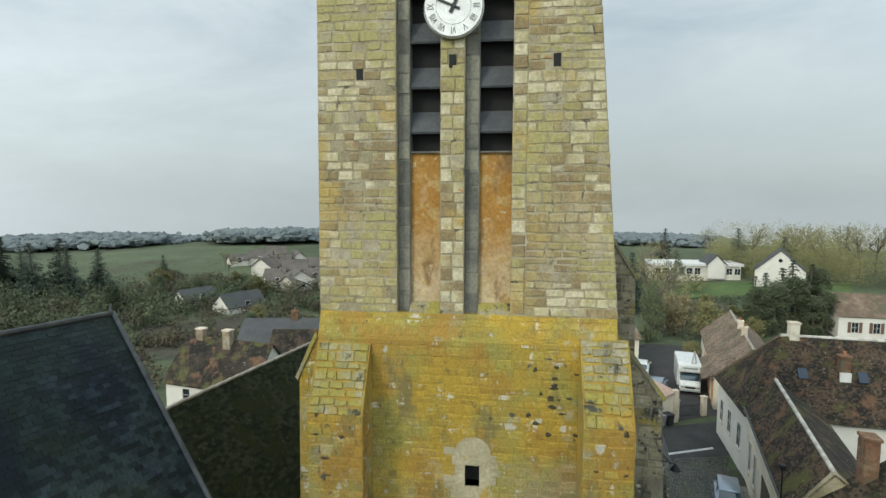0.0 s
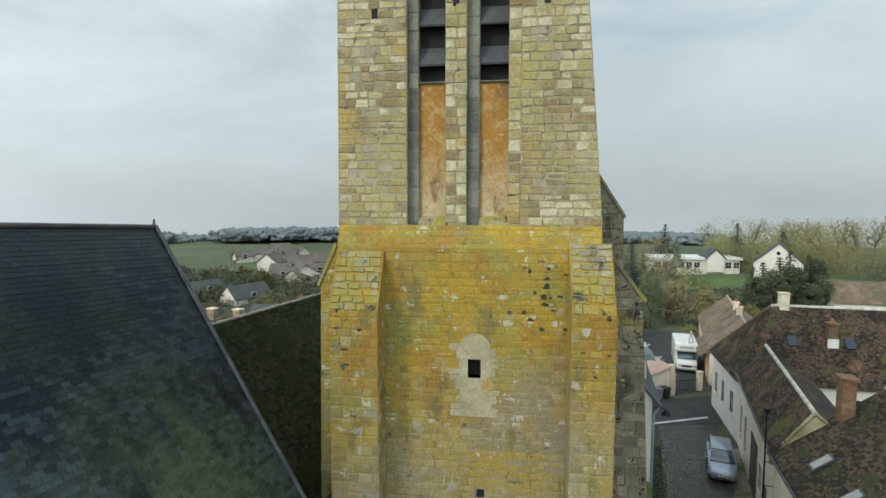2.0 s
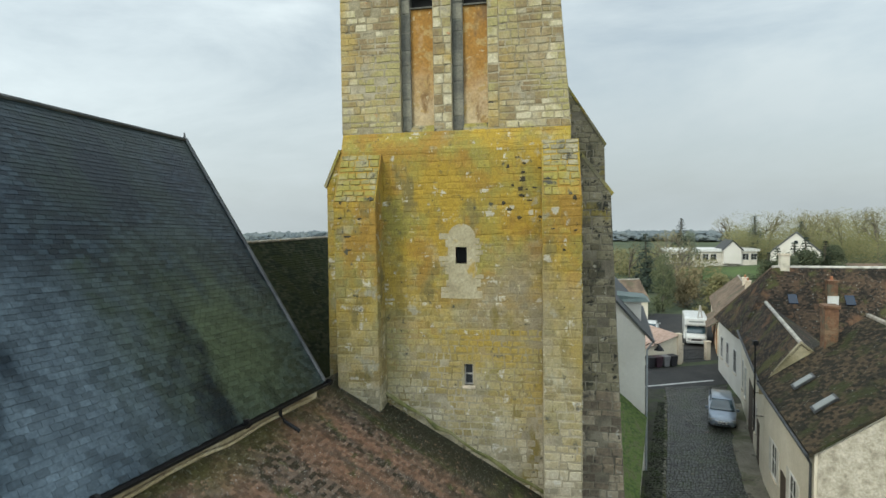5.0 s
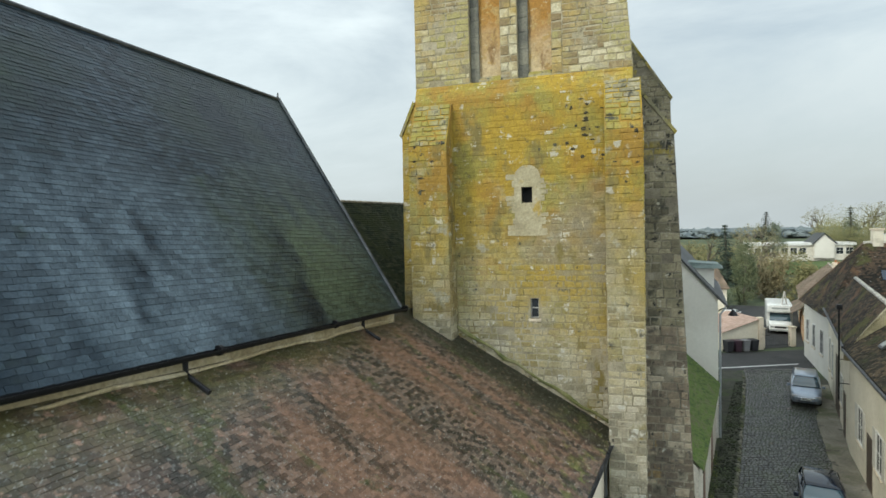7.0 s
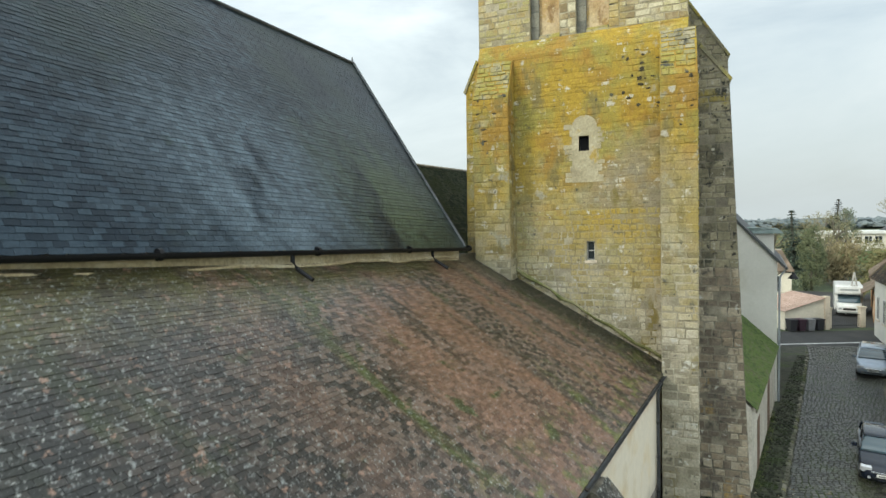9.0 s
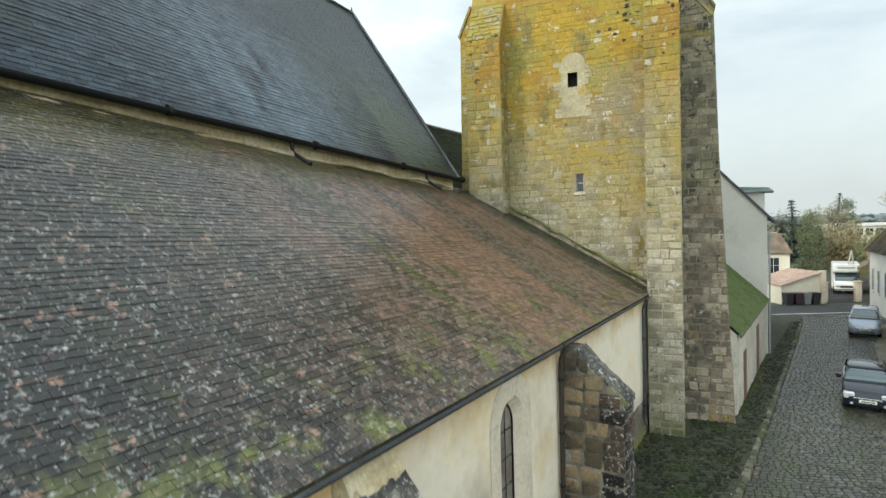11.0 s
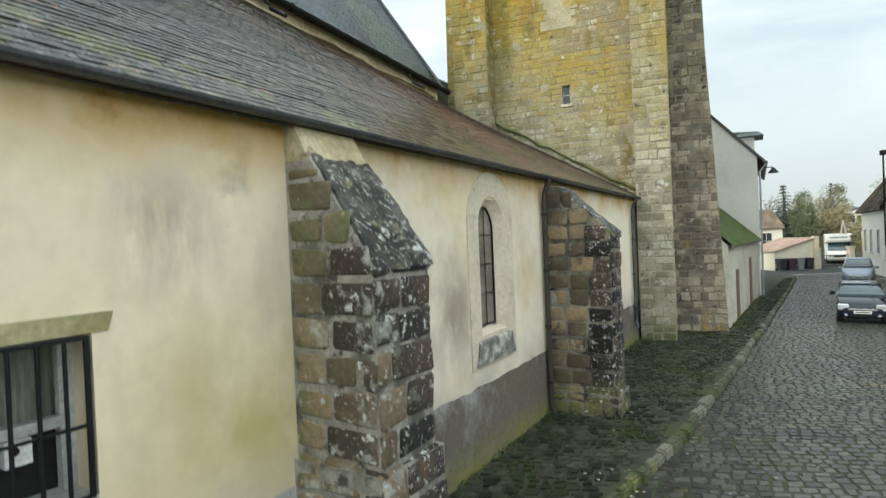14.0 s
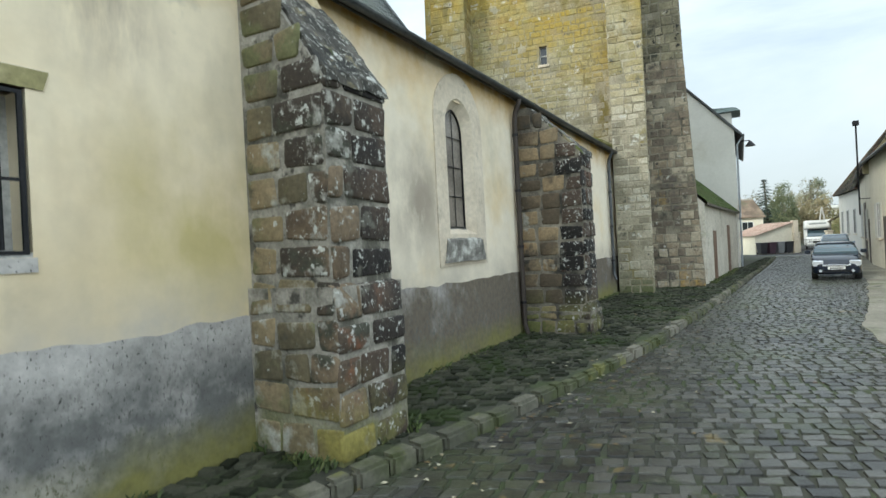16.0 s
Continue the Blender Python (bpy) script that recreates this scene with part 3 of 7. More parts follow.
def masonry(place, v0, v1, spans, seed, high=(0.22, 0.34), long=(0.3, 0.62), proud=0.03, joint=0.018, ragged=0.008, cushion=False, gone=0.0):
    """Courses of squared stones as corner points per stone. place(u, v, n) gives the point; spans(v) the stretches of u to fill.
    cushion: a third ring of corners rounds the face; gone: share of stones lost to mortar."""
    rnd = random.Random(seed)
    out = []
    v = v0
    while v < v1 - 0.06:
        h = min(rnd.uniform(*high), v1 - v)
        if v1 - v - h < 0.1:
            h = v1 - v
        for a, b in spans(v + h / 2):
            u = a
            while u < b - 0.03:
                w = rnd.uniform(*long)
                if b - u - w < long[0] * 0.6:
                    w = b - u
                j = joint / 2
                p = proud * rnd.uniform(0.45, 1.35)
                c = min(0.022, h * 0.12)
                r = lambda: rnd.uniform(-ragged, ragged)
                top = rnd.uniform(-0.5, 1.0) * ragged
                lo = [(u + j + r(), v + j + r()), (u + w - j + r(), v + j + r()), (u + w - j + r(), v + h - j + r() - top), (u + j + r(), v + h - j + r() - top)]
                cu, cv = sum(q[0] for q in lo) / 4, sum(q[1] for q in lo) / 4
                vs = [place(*q, -0.01) for q in lo]
                if cushion:
                    ring = []
                    for i in range(4):
                        q, pq, nq = lo[i], lo[i - 1], lo[(i + 1) % 4]
                        for e in (pq, nq):
                            f = rnd.uniform(0.012, 0.034) / max(0.08, math.hypot(e[0] - q[0], e[1] - q[1]))
                            ring.append((q[0] + (e[0] - q[0]) * f, q[1] + (e[1] - q[1]) * f))
                    vs = [place(*q, -0.01) for q in ring]
                    vs += [place(cu + (q[0] - cu) * 0.97, cv + (q[1] - cv) * 0.97, p * 0.7) for q in ring]
                    vs += [place(cu + (q[0] - cu) * 0.86, cv + (q[1] - cv) * 0.86, p * rnd.uniform(0.9, 1.2)) for q in ring]
                else:
                    hi = [(lo[0][0] + c, lo[0][1] + c), (lo[1][0] - c, lo[1][1] + c), (lo[2][0] - c, lo[2][1] - c), (lo[3][0] + c, lo[3][1] - c)]
                    vs += [place(*q, p + rnd.uniform(-0.004, 0.004)) for q in hi]
                if rnd.random() >= gone:
                    out.append((vs, (u + w / 2, v + h / 2)))
                u += w
        v += h
    return out


CUSHION_FACES = [tuple(range(16, 24))] + [(a + i, a + (i + 1) % 8, a + 8 + (i + 1) % 8, a + 8 + i) for a in (0, 8) for i in range(8)]
STONE_FACES = [(4, 5, 6, 7), (0, 1, 5, 4), (1, 2, 6, 5), (2, 3, 7, 6), (3, 0, 4, 7)]


def joined(name, pieces, mat, parent=None, label=""):
    verts, faces = [], []
    for vs, _ in pieces:
        n = len(verts)
        verts += vs
        faces += [tuple(n + i for i in f) for f in STONE_FACES]
    return tagged(raw(name, verts, faces, mat, parent, label), kind="stuff")


def singles(name, pieces, mat, parent):
    for vs, _ in pieces:
        ob = raw(name, vs, CUSHION_FACES if len(vs) == 24 else STONE_FACES, mat, parent)
        if len(vs) == 24:
            ob.data.shade_smooth()


def tiled(p00, p10, p01, p11, name, mat, parent, wide=0.17, tall=0.11, thick=0.014, seed=0, drop=0.0, pick=None, single=None, loose=(0.8, 1.9)):
    """Overlapping flat tiles over the sloping face with lower edge p00-p10 and upper edge p01-p11, joined."""
    rnd = random.Random(seed)
    p00, p10, p01, p11 = (np.array(p, float) for p in (p00, p10, p01, p11))
    L0 = max(np.linalg.norm(p10 - p00), np.linalg.norm(p11 - p01))
    H = (np.linalg.norm(p01 - p00) + np.linalg.norm(p11 - p10)) / 2
    nu, nv = max(1, int(round(L0 / wide))), max(1, int(round(H / tall)))
    nrm = np.cross(p10 - p00, p01 - p00)
    if np.linalg.norm(nrm) < 1e-6:
        nrm = np.cross(p10 - p00, p11 - p10)
    nrm = nrm / np.linalg.norm(nrm)
    if nrm[2] < 0:
        nrm = -nrm
    verts, faces, count = [], [], 0

    def at(u, v):
        u = min(max(u, 0), 1)
        return (p00 * (1 - u) + p10 * u) * (1 - v) + (p01 * (1 - u) + p11 * u) * v
    for j in range(nv):
        sag = rnd.uniform(-0.3, 0.3) * thick
        for i in range(-1, nu + 1):
            o = 0.5 * (j % 2)
            a, b = (i + o) / nu, (i + o + 1) / nu
            if b <= 0.001 or a >= 0.999 or rnd.random() < drop:
                continue
            v0, v1 = j / nv - 0.1 / nv, min(1.0, (j + 1.35) / nv)
            g = 0.012 / nu
            t = thick * rnd.uniform(*loose) + sag
            k = rnd.uniform(-0.08, 0.08) / nv
            q = [at(a + g, v0 + k), at(b - g, v0 - k + rnd.uniform(-0.06, 0.06) / nv), at(b - g, v1), at(a + g, v1)]
            up = [q[0] + nrm * (t + thick * 0.5), q[1] + nrm * (t + thick * (0.5 + rnd.uniform(-0.25, 0.25))), q[2] + nrm * 0.003, q[3] + nrm * 0.003]
            dn = [q[0] + nrm * 0.001, q[1] + nrm * 0.001]
            if pick and count < 300 and pick[0] < (a + b) / 2 < pick[1] and pick[2] < v0 < pick[3]:
                count += 1
                raw("tile", [tuple(x) for x in up + dn], [(0, 1, 2, 3), (4, 5, 1, 0), (4, 0, 3), (5, 2, 1)], single, parent)
                continue
            n = len(verts)
            verts += [tuple(x) for x in up + dn]
            faces += [(n, n + 1, n + 2, n + 3), (n + 4, n + 5, n + 1, n), (n + 4, n, n + 3), (n + 5, n + 2, n + 1)]
    return tagged(raw(name, verts, faces, mat, parent), kind="stuff")

# ---- ground ----
KERB = [(-1.6, -8.0), (-0.6, 2.0), (0.75, 6.6), (1.66, 8.9), (2.23, 10.4), (3.22, 13.2), (4.52, 18.2), (6.69, 27.0), (9.6, 39.0), (11.6, 47.5), (12.1, 50.5)]
HOUSE_LINE = [(7.4, -8.0), (8.6, 5.0), (10.9, 20.0), (11.9, 27.4), (13.5, 35.7), (18.6, 56.0)]


def along(line, y):
    for (x0, y0), (x1, y1) in zip(line, line[1:]):
        if y <= y1 or (x1, y1) == line[-1]:
            return x0 + (x1 - x0) * (y - y0) / (y1 - y0)


def lay(x, y):
    """Height of the land: level by the church, a low swell round the village, falling away beyond it."""
    d = math.hypot(x, y - 15)
    z = -0.16
    if d > 75:
        k = min(1.0, (d - 75) / 85)
        z += 5.6 * k * k * (3 - 2 * k) + 0.5 * noise.noise((x * 0.02, y * 0.02, 0)) * k
    if d > 190:
        z -= (d - 190) * 0.075
    return z


rings = [0, 30, 60, 80, 95, 110, 125, 140, 155, 170, 190, 215, 260, 400, 800, 2000, 4500]
gv, gf = [(0, 15, -0.16)], []
NSEG = 96
for r in rings[1:]:
    for k in range(NSEG):
        a = 6.28318 * k / NSEG
        x, y = r * math.cos(a), 15 + r * math.sin(a)
        gv.append((x, y, lay(x, y)))
for k in range(NSEG):
    gf.append((0, 1 + k, 1 + (k + 1) % NSEG))
    for i in range(len(rings) - 2):
        a, b = 1 + i * NSEG, 1 + (i + 1) * NSEG
        gf.append((a + k, b + k, b + (k + 1) % NSEG, a + (k + 1) % NSEG))
ground = tagged(raw("ground", gv, gf, "grass"), "winter grass and earth of the village land", "ground", kind="structure")

# street bed and cross road
STREET_Z = -0.13
sv, sf = [], []
ys = list(np.arange(-8, 50.1, 2.0))
for y in ys:
    a, b = along(KERB, y), along(HOUSE_LINE, y) + 0.3
    sv += [(a, y, STREET_Z), (b, y, STREET_Z)]
for i in range(len(ys) - 1):
    sf.append((2 * i, 2 * i + 1, 2 * i + 3, 2 * i + 2))
road = tagged(raw("road", sv, sf, "joint_dirt"), "narrow street paved with worn grey stone setts", "street", kind="structure")
tagged(raw("road_cross", [(-30, 37.0, -0.125), (16.4, 52.0, -0.125), (60, 68, -0.125), (60, 75, -0.125), (15.0, 57.3, -0.125), (-30, 43.5, -0.125)],
           [(0, 1, 4, 5), (1, 2, 3, 4)], "asphalt"), "dark asphalt cross road at the end of the street", "road", kind="structure")
tagged(raw("road_marking", [(9.3, 50.3, -0.12), (16.6, 53.2, -0.12), (16.6, 53.5, -0.12), (9.3, 50.6, -0.12)], [(0, 1, 2, 3)], "worn_white"),
       "worn white line across the end of the street", "road marking", kind="structure")

# ---- church: aisle ----
AO, AD, AN = Vector((-0.16, 7.86, 0)), Vector((0.1614, 0.9869, 0)), Vector((0.9869, -0.1614, 0))


def aw(s, z, n=0.0):
    return tuple(AO + AD * s + AN * n + Vector((0, 0, z)))


def aw_block(bm, s0, s1, z0, z1, n0, n1):
    return hexa(bm, [aw(s0, z0, n1), aw(s1, z0, n1), aw(s1, z0, n0), aw(s0, z0, n0), aw(s0, z1, n1), aw(s1, z1, n1), aw(s1, z1, n0), aw(s0, z1, n0)])


def wall_x(y):
    return (AO + AD * ((y - 7.86) / 0.9869)).x


pv, pf = [], []
for y in ys:
    a = along(KERB, y)
    w = wall_x(y) if y < 23 else 3.0 + 0.26 * (y - 24)
    pv += [(w - 0.5, y, 0.0), (a - 0.1, y, 0.0), (a - 0.1, y, -0.2)]
for i in range(len(ys) - 1):
    pf += [(3 * i, 3 * i + 1, 3 * i + 4, 3 * i + 3), (3 * i + 1, 3 * i + 2, 3 * i + 5, 3 * i + 4)]
pavement = tagged(raw("pavement", pv, pf, "joint_dirt"), "mossy cobbled footway along the church wall", "pavement", kind="structure")

church = thing("church_aisle", "cream rendered church aisle wall with stained grey plinth", "church")
S0, S1, EAVE = -14.5, 15.6, 4.72
GR = (-3.25, -2.0, 1.86, 2.98)
LC = 4.02
LA = (LC - 0.44, LC + 0.44, 2.02, 4.14)
bm = bmesh.new()
for a, b, z0, z1 in [(S0, GR[0], 0, EAVE), (GR[0], GR[1], 0, GR[2]), (GR[0], GR[1], GR[3], EAVE), (GR[1], LA[0], 0, EAVE),
                     (LA[0], LA[1], 0, LA[2]), (LA[0], LA[1], LA[3], EAVE), (LA[1], S1, 0, EAVE)]:
    aw_block(bm, a, b, z0, z1, -0.6, 0.0)
bmesh.ops.remove_doubles(bm, verts=bm.verts[:], dist=0.001)
part("wall", bm, "render", church)


def strip(zlo, zhi, n, mat, name, label, seed, wob, s0=S0, s1=S1, top=True):
    """A thin coat on the aisle wall with one wavering edge."""
    ss = np.arange(s0, s1 + 0.01, 0.12)
    f, b = [], []
    for s in ss:
        k = wob * (noise.noise((s * 1.1, seed, 0)) + 0.5 * noise.noise((s * 4.0, seed, 3)))
        lo, hi = (zlo, zhi + k) if top else (zlo + k, zhi)
        f += [aw(s, lo, n), aw(s, hi, n), aw(s, lo, -0.02), aw(s, hi, -0.02)]
    fc = []
    for i in range(len(ss) - 1):
        a, c = 4 * i, 4 * i + 4
        fc += [(a, c, c + 1, a + 1), (a + 1, c + 1, c + 3, a + 3), (a, a + 2, c + 2, c)]
    return raw(name, f, fc, mat, church, label)


strip(-0.1, 1.24, 0.012, "plinth", "plinth", "damp grey cement plinth with moss", 1, 0.075)


def arch(w, z0, zs, zt, n, c=LC, k=7):
    """A pointed arch outline, from the foot up one side and down the other."""
    pts = [aw(c - w, z0, n)]
    h = zt - zs
    for i in range(k + 1):
        a = i / k
        pts.append(aw(c - w * math.cos(a * math.pi / 2) ** 1.15, zs + h * math.sin(a * math.pi / 2) ** 0.95, n))
    for i in range(k - 1, -1, -1):
        a = i / k
        pts.append(aw(c + w * math.cos(a * math.pi / 2) ** 1.15, zs + h * math.sin(a * math.pi / 2) ** 0.95, n))
    pts.append(aw(c + w, z0, n))
    return pts


def loft(loops, close=True):
    bm = bmesh.new()
    rows = [[bm.verts.new(p) for p in lp] for lp in loops]
    for a, b in zip(rows, rows[1:]):
        n = len(a)
        for i in range(n if close else n - 1):
            bm.faces.new((a[i], a[(i + 1) % n], b[(i + 1) % n], b[i]))
    return bm


lancet = thing("window_1", "pointed church window with pale splayed stone surround and leaded panes", "window", kind="structure")
bm = loft([arch(0.80, 1.5, 3.8, 4.6, -0.03), arch(0.80, 1.5, 3.8, 4.6, 0.02), arch(0.46, 2.0, 3.72, 4.2, 0.02), arch(0.31, 2.1, 3.62, 4.05, -0.11), arch(0.31, 2.1, 3.62, 4.05, -0.3)])
bmesh.ops.recalc_face_normals(bm, faces=bm.faces[:])
part("surround", bm, "pale_stone", lancet, "pale worn stone surround")
bm = bmesh.new()
bm.faces.new([bm.verts.new(p) for p in arch(0.315, 2.09, 3.62, 4.06, -0.14)])
part("pane", bm, "leaded", lancet, "dull leaded glass")
bm = loft([arch(0.31, 2.1, 3.62, 4.05, -0.115), arch(0.285, 2.13, 3.62, 4.02, -0.115), arch(0.285, 2.13, 3.62, 4.02, -0.15)])
part("frame", bm, "iron", lancet, "rusty iron frame")
for z in (2.62, 3.1, 3.58):
    bm = bmesh.new()
    tube(bm, [aw(LC - 0.3, z, -0.12), aw(LC + 0.3, z, -0.12)], 0.009, 6)
    part("saddle_bar", bm, "iron", lancet)
bm = bmesh.new()
tube(bm, [aw(LC, 2.12, -0.125), aw(LC, 4.03, -0.125)], 0.008, 6)
part("saddle_bar", bm, "iron", lancet)
bm = bmesh.new()
hexa(bm, [aw(LC - 0.68, 1.56, 0.06), aw(LC + 0.68, 1.56, 0.06), aw(LC + 0.68, 1.56, -0.05), aw(LC - 0.68, 1.56, -0.05), aw(LC - 0.6, 1.9, 0.05), aw(LC + 0.6, 1.9, 0.05), aw(LC + 0.47, 2.1, -0.11), aw(LC - 0.47, 2.1, -0.11)])
bmesh.ops.subdivide_edges(bm, edges=bm.edges[:], cuts=3, use_grid_fill=True)
for v in bm.verts:
    v.co += Vector((noise.noise(v.co * 7), noise.noise(v.co * 7 + Vector((9, 0, 0))), noise.noise(v.co * 6))) * 0.02
part("sill", bm, "worn_sill", lancet, "broken sill with flaking pale lichen")

grille = thing("window_2", "barred window with iron grille in a plain opening", "window", kind="structure")
a0, a1, b0, b1 = GR
M["net_curtain"] = surf("net_curtain", [(0.20, 0.21, 0.18), (0.34, 0.34, 0.29), (0.48, 0.47, 0.42)], 2.6, 18, 0.9, 0.2, stretch=(3, 3, 0.4))
ZT = b0 + 0.50                          # transom height
bm = bmesh.new()
aw_block(bm, a0, a1, b0, ZT, -0.46, -0.40)
part("panel", bm, "black", grille, "dark lower panel")
folds = [(s_, 0.02 * math.sin((s_ - a0) * 42) + 0.008 * math.sin((s_ - a0) * 95)) for s_ in np.linspace(a0 + 0.05, a1 - 0.05, 60)]
fv = [aw(s_, z, -0.40 + d) for z in (ZT + 0.02, b1 - 0.02) for s_, d in folds]
raw("curtain", fv, [(k, k + 1, k + 61, k + 60) for k in range(59)], "net_curtain", grille, "pale grey net curtain")
bm = bmesh.new()
aw_block(bm, a0 + 0.07, a1 - 0.07, ZT + 0.03, b1 - 0.07, -0.352, -0.346)
part("pane", bm, "glass_clear", grille, "clear window glass")
for q in ((a0, a0 + 0.09, b0 + 0.03, b1), (a1 - 0.09, a1, b0 + 0.03, b1), (a0 + 0.09, a1 - 0.09, b1 - 0.08, b1), (a0 + 0.09, a1 - 0.09, ZT - 0.03, ZT + 0.045), (-2.66, -2.60, ZT + 0.045, b1 - 0.08)):
    bm = bmesh.new()
    aw_block(bm, *q, -0.37, -0.29)
    part("casement", bm, "worn_white", grille)
bm = bmesh.new()
aw_block(bm, a0, a1, b0 - 0.005, b0 + 0.03, -0.40, -0.005)
part("inner_sill", bm, "worn_white", grille, "worn white inner sill")
bm = bmesh.new()
aw_block(bm, a1 - 0.42, a1 - 0.27, ZT - 0.2, ZT - 0.04, -0.34, -0.26)
bx_ = part("letter_box", bm, "white_dial", grille, "small white box behind the bars")
bm = bmesh.new()
tube(bm, [aw(a1 - 0.37, ZT - 0.1, -0.262), aw(a1 - 0.37, ZT - 0.1, -0.25)], 0.03, 10)
part("knob", bm, "iron", bx_)
for q in ((a0 + 0.02, a0 + 0.05, b0 + 0.02, b1 - 0.02), (a1 - 0.05, a1 - 0.02, b0 + 0.02, b1 - 0.02), (a0 + 0.05, a1 - 0.05, b0 + 0.02, b0 + 0.045), (a0 + 0.05, a1 - 0.05, b1 - 0.045, b1 - 0.02), (a0 + 0.05, a1 - 0.05, b0 + 0.5, b0 + 0.52)):
    bm = bmesh.new()
    aw_block(bm, *q, -0.02, 0.004)
    part("grille_frame", bm, "iron", grille)
for i in range(7):
    s = a0 + 0.17 + i * 0.152
    bm = bmesh.new()
    tube(bm, [aw(s, b0 + 0.05, 0.0), aw(s, b1 - 0.03, 0.0)], 0.014, 8)
    part("bar", bm, "iron", grille)
bm = bmesh.new()
aw_block(bm, a0 - 0.02, a1 + 0.02, b0 - 0.1, b0 - 0.002, -0.3, 0.012)
part("sill", bm, "plinth", grille)
bm = bmesh.new()
hexa(bm, [aw(a0 - 0.06, b1, 0.012), aw(a1 + 0.1, b1, 0.012), aw(a1 + 0.02, b1, -0.25), aw(a0, b1, -0.25), aw(a0 - 0.1, b1 + 0.13, 0.012), aw(a1 + 0.14, b1 + 0.13, 0.012), aw(a1 + 0.02, b1 + 0.02, -0.2), aw(a0, b1 + 0.02, -0.2)])
part("lintel", bm, "lintel_stain", grille, "ochre-stained splayed lintel")


# small buttresses of the aisle
def aisle_buttress(s0, s1, n1, zf, zb, step, label, seed, front_mat, side_mat, edge_mat="rusty_stone", joint_mat="joint"):
    ob = thing("buttress", label, "buttress", "buttresses of the aisle")
    bm = bmesh.new()
    aw_block(bm, s0, s1, -0.1, zf, -0.05, n1)
    hexa(bm, [aw(s0, zf, n1), aw(s1, zf, n1), aw(s1, zf, -0.05), aw(s0, zf, -0.05), aw(s0, zb, 0.28), aw(s1, zb, 0.28), aw(s1, zb, -0.05), aw(s0, zb, -0.05)])
    if step:
        aw_block(bm, s0 - 0.05, s1 + 0.06, -0.1, step, -0.05, n1 + 0.07)
    part("core", bm, joint_mat, ob, "lime joints")

    def nf(v):
        return n1 if v < zf else n1 - (n1 - 0.28) * (v - zf) / (zb - zf)
    e = lambda v: (0.07 if v < step else 0.0)
    w = lambda v: (0.05 if v < step else 0.0)
    front = masonry(lambda u, v, n: aw(u, v, n1 + e(v) + n), 0.0, zf, lambda v: [(s0 - w(v) - 0.02, s0 + 0.3 + 0.1 * math.sin(v * 7)), (s0 + 0.3 + 0.1 * math.sin(v * 7), s1 + w(v) + 0.02)], seed, (0.28, 0.37), (0.42, 0.62), 0.026, 0.042, 0.024, True)
    left = masonry(lambda u, v, n: aw(s0 - w(v) - n, v, u), 0.0, zb - 0.1, lambda v: [(0.02, max(0.2, nf(v) + e(v) + 0.015))], seed + 1, (0.27, 0.36), (0.3, 0.5), 0.02, 0.044, 0.024, True)
    for vs, uv in front:
        singles("stone", [(vs, uv)], front_mat if uv[0] > s0 + 0.33 else edge_mat, ob)
    for vs, uv in left:
        singles("stone", [(vs, uv)], side_mat if uv[0] < n1 * 0.62 else edge_mat, ob)
    # sloping top
    bm = bmesh.new()
    hexa(bm, [aw(s0 + 0.02, zf - 0.05, n1 + 0.04), aw(s1 + 0.03, zf - 0.05, n1 + 0.04), aw(s1 + 0.03, zb - 0.2, 0.25), aw(s0 + 0.05, zb - 0.2, 0.25),
              aw(s0 + 0.02, zf + 0.06, n1 + 0.02), aw(s1 + 0.03, zf + 0.06, n1 + 0.02), aw(s1 + 0.03, zb + 0.0, 0.29), aw(s0 + 0.05, zb + 0.0, 0.29)])
    bmesh.ops.subdivide_edges(bm, edges=bm.edges[:], cuts=13, use_grid_fill=True)
    for v in bm.verts:
        v.co += Vector((noise.noise(v.co * 4), noise.noise(v.co * 4 + Vector((5, 0, 0))), noise.noise(v.co * 5 + Vector((0, 7, 0))))) * 0.028 + Vector((noise.noise(v.co * 13), noise.noise(v.co * 13 + Vector((3, 0, 0))), noise.noise(v.co * 13 + Vector((0, 3, 0))))) * 0.02
    part("weathering", bm, "lichen_dark", ob, "dark weathered slope with white lichen")
    return ob


b1 = aisle_buttress(-0.25, 0.6, 1.0, 3.32, 4.35, 1.5, "squat buttress of dark ironstone with white lichen spots", 21, "dark_stone", "brown_stone")
bm = bmesh.new()
hexa(bm, [aw(-0.25, 4.3, 0.31), aw(0.6, 4.3, 0.31), aw(0.6, 4.3, -0.02), aw(-0.25, 4.3, -0.02), aw(-0.27, 4.72, 0.1), aw(0.55, 4.72, 0.1), aw(0.55, 4.72, -0.02), aw(-0.27, 4.72, -0.02)])
part("cap", bm, "eave_stain", b1, "smooth pale stone cap under the eaves")
aisle_buttress(6.45, 7.2, 1.28, 3.5, 4.5, 0.45, "brown sandstone buttress with mossy sloping top", 31, "dark_stone", "umber_stone", "dark_stone", "joint_dark")

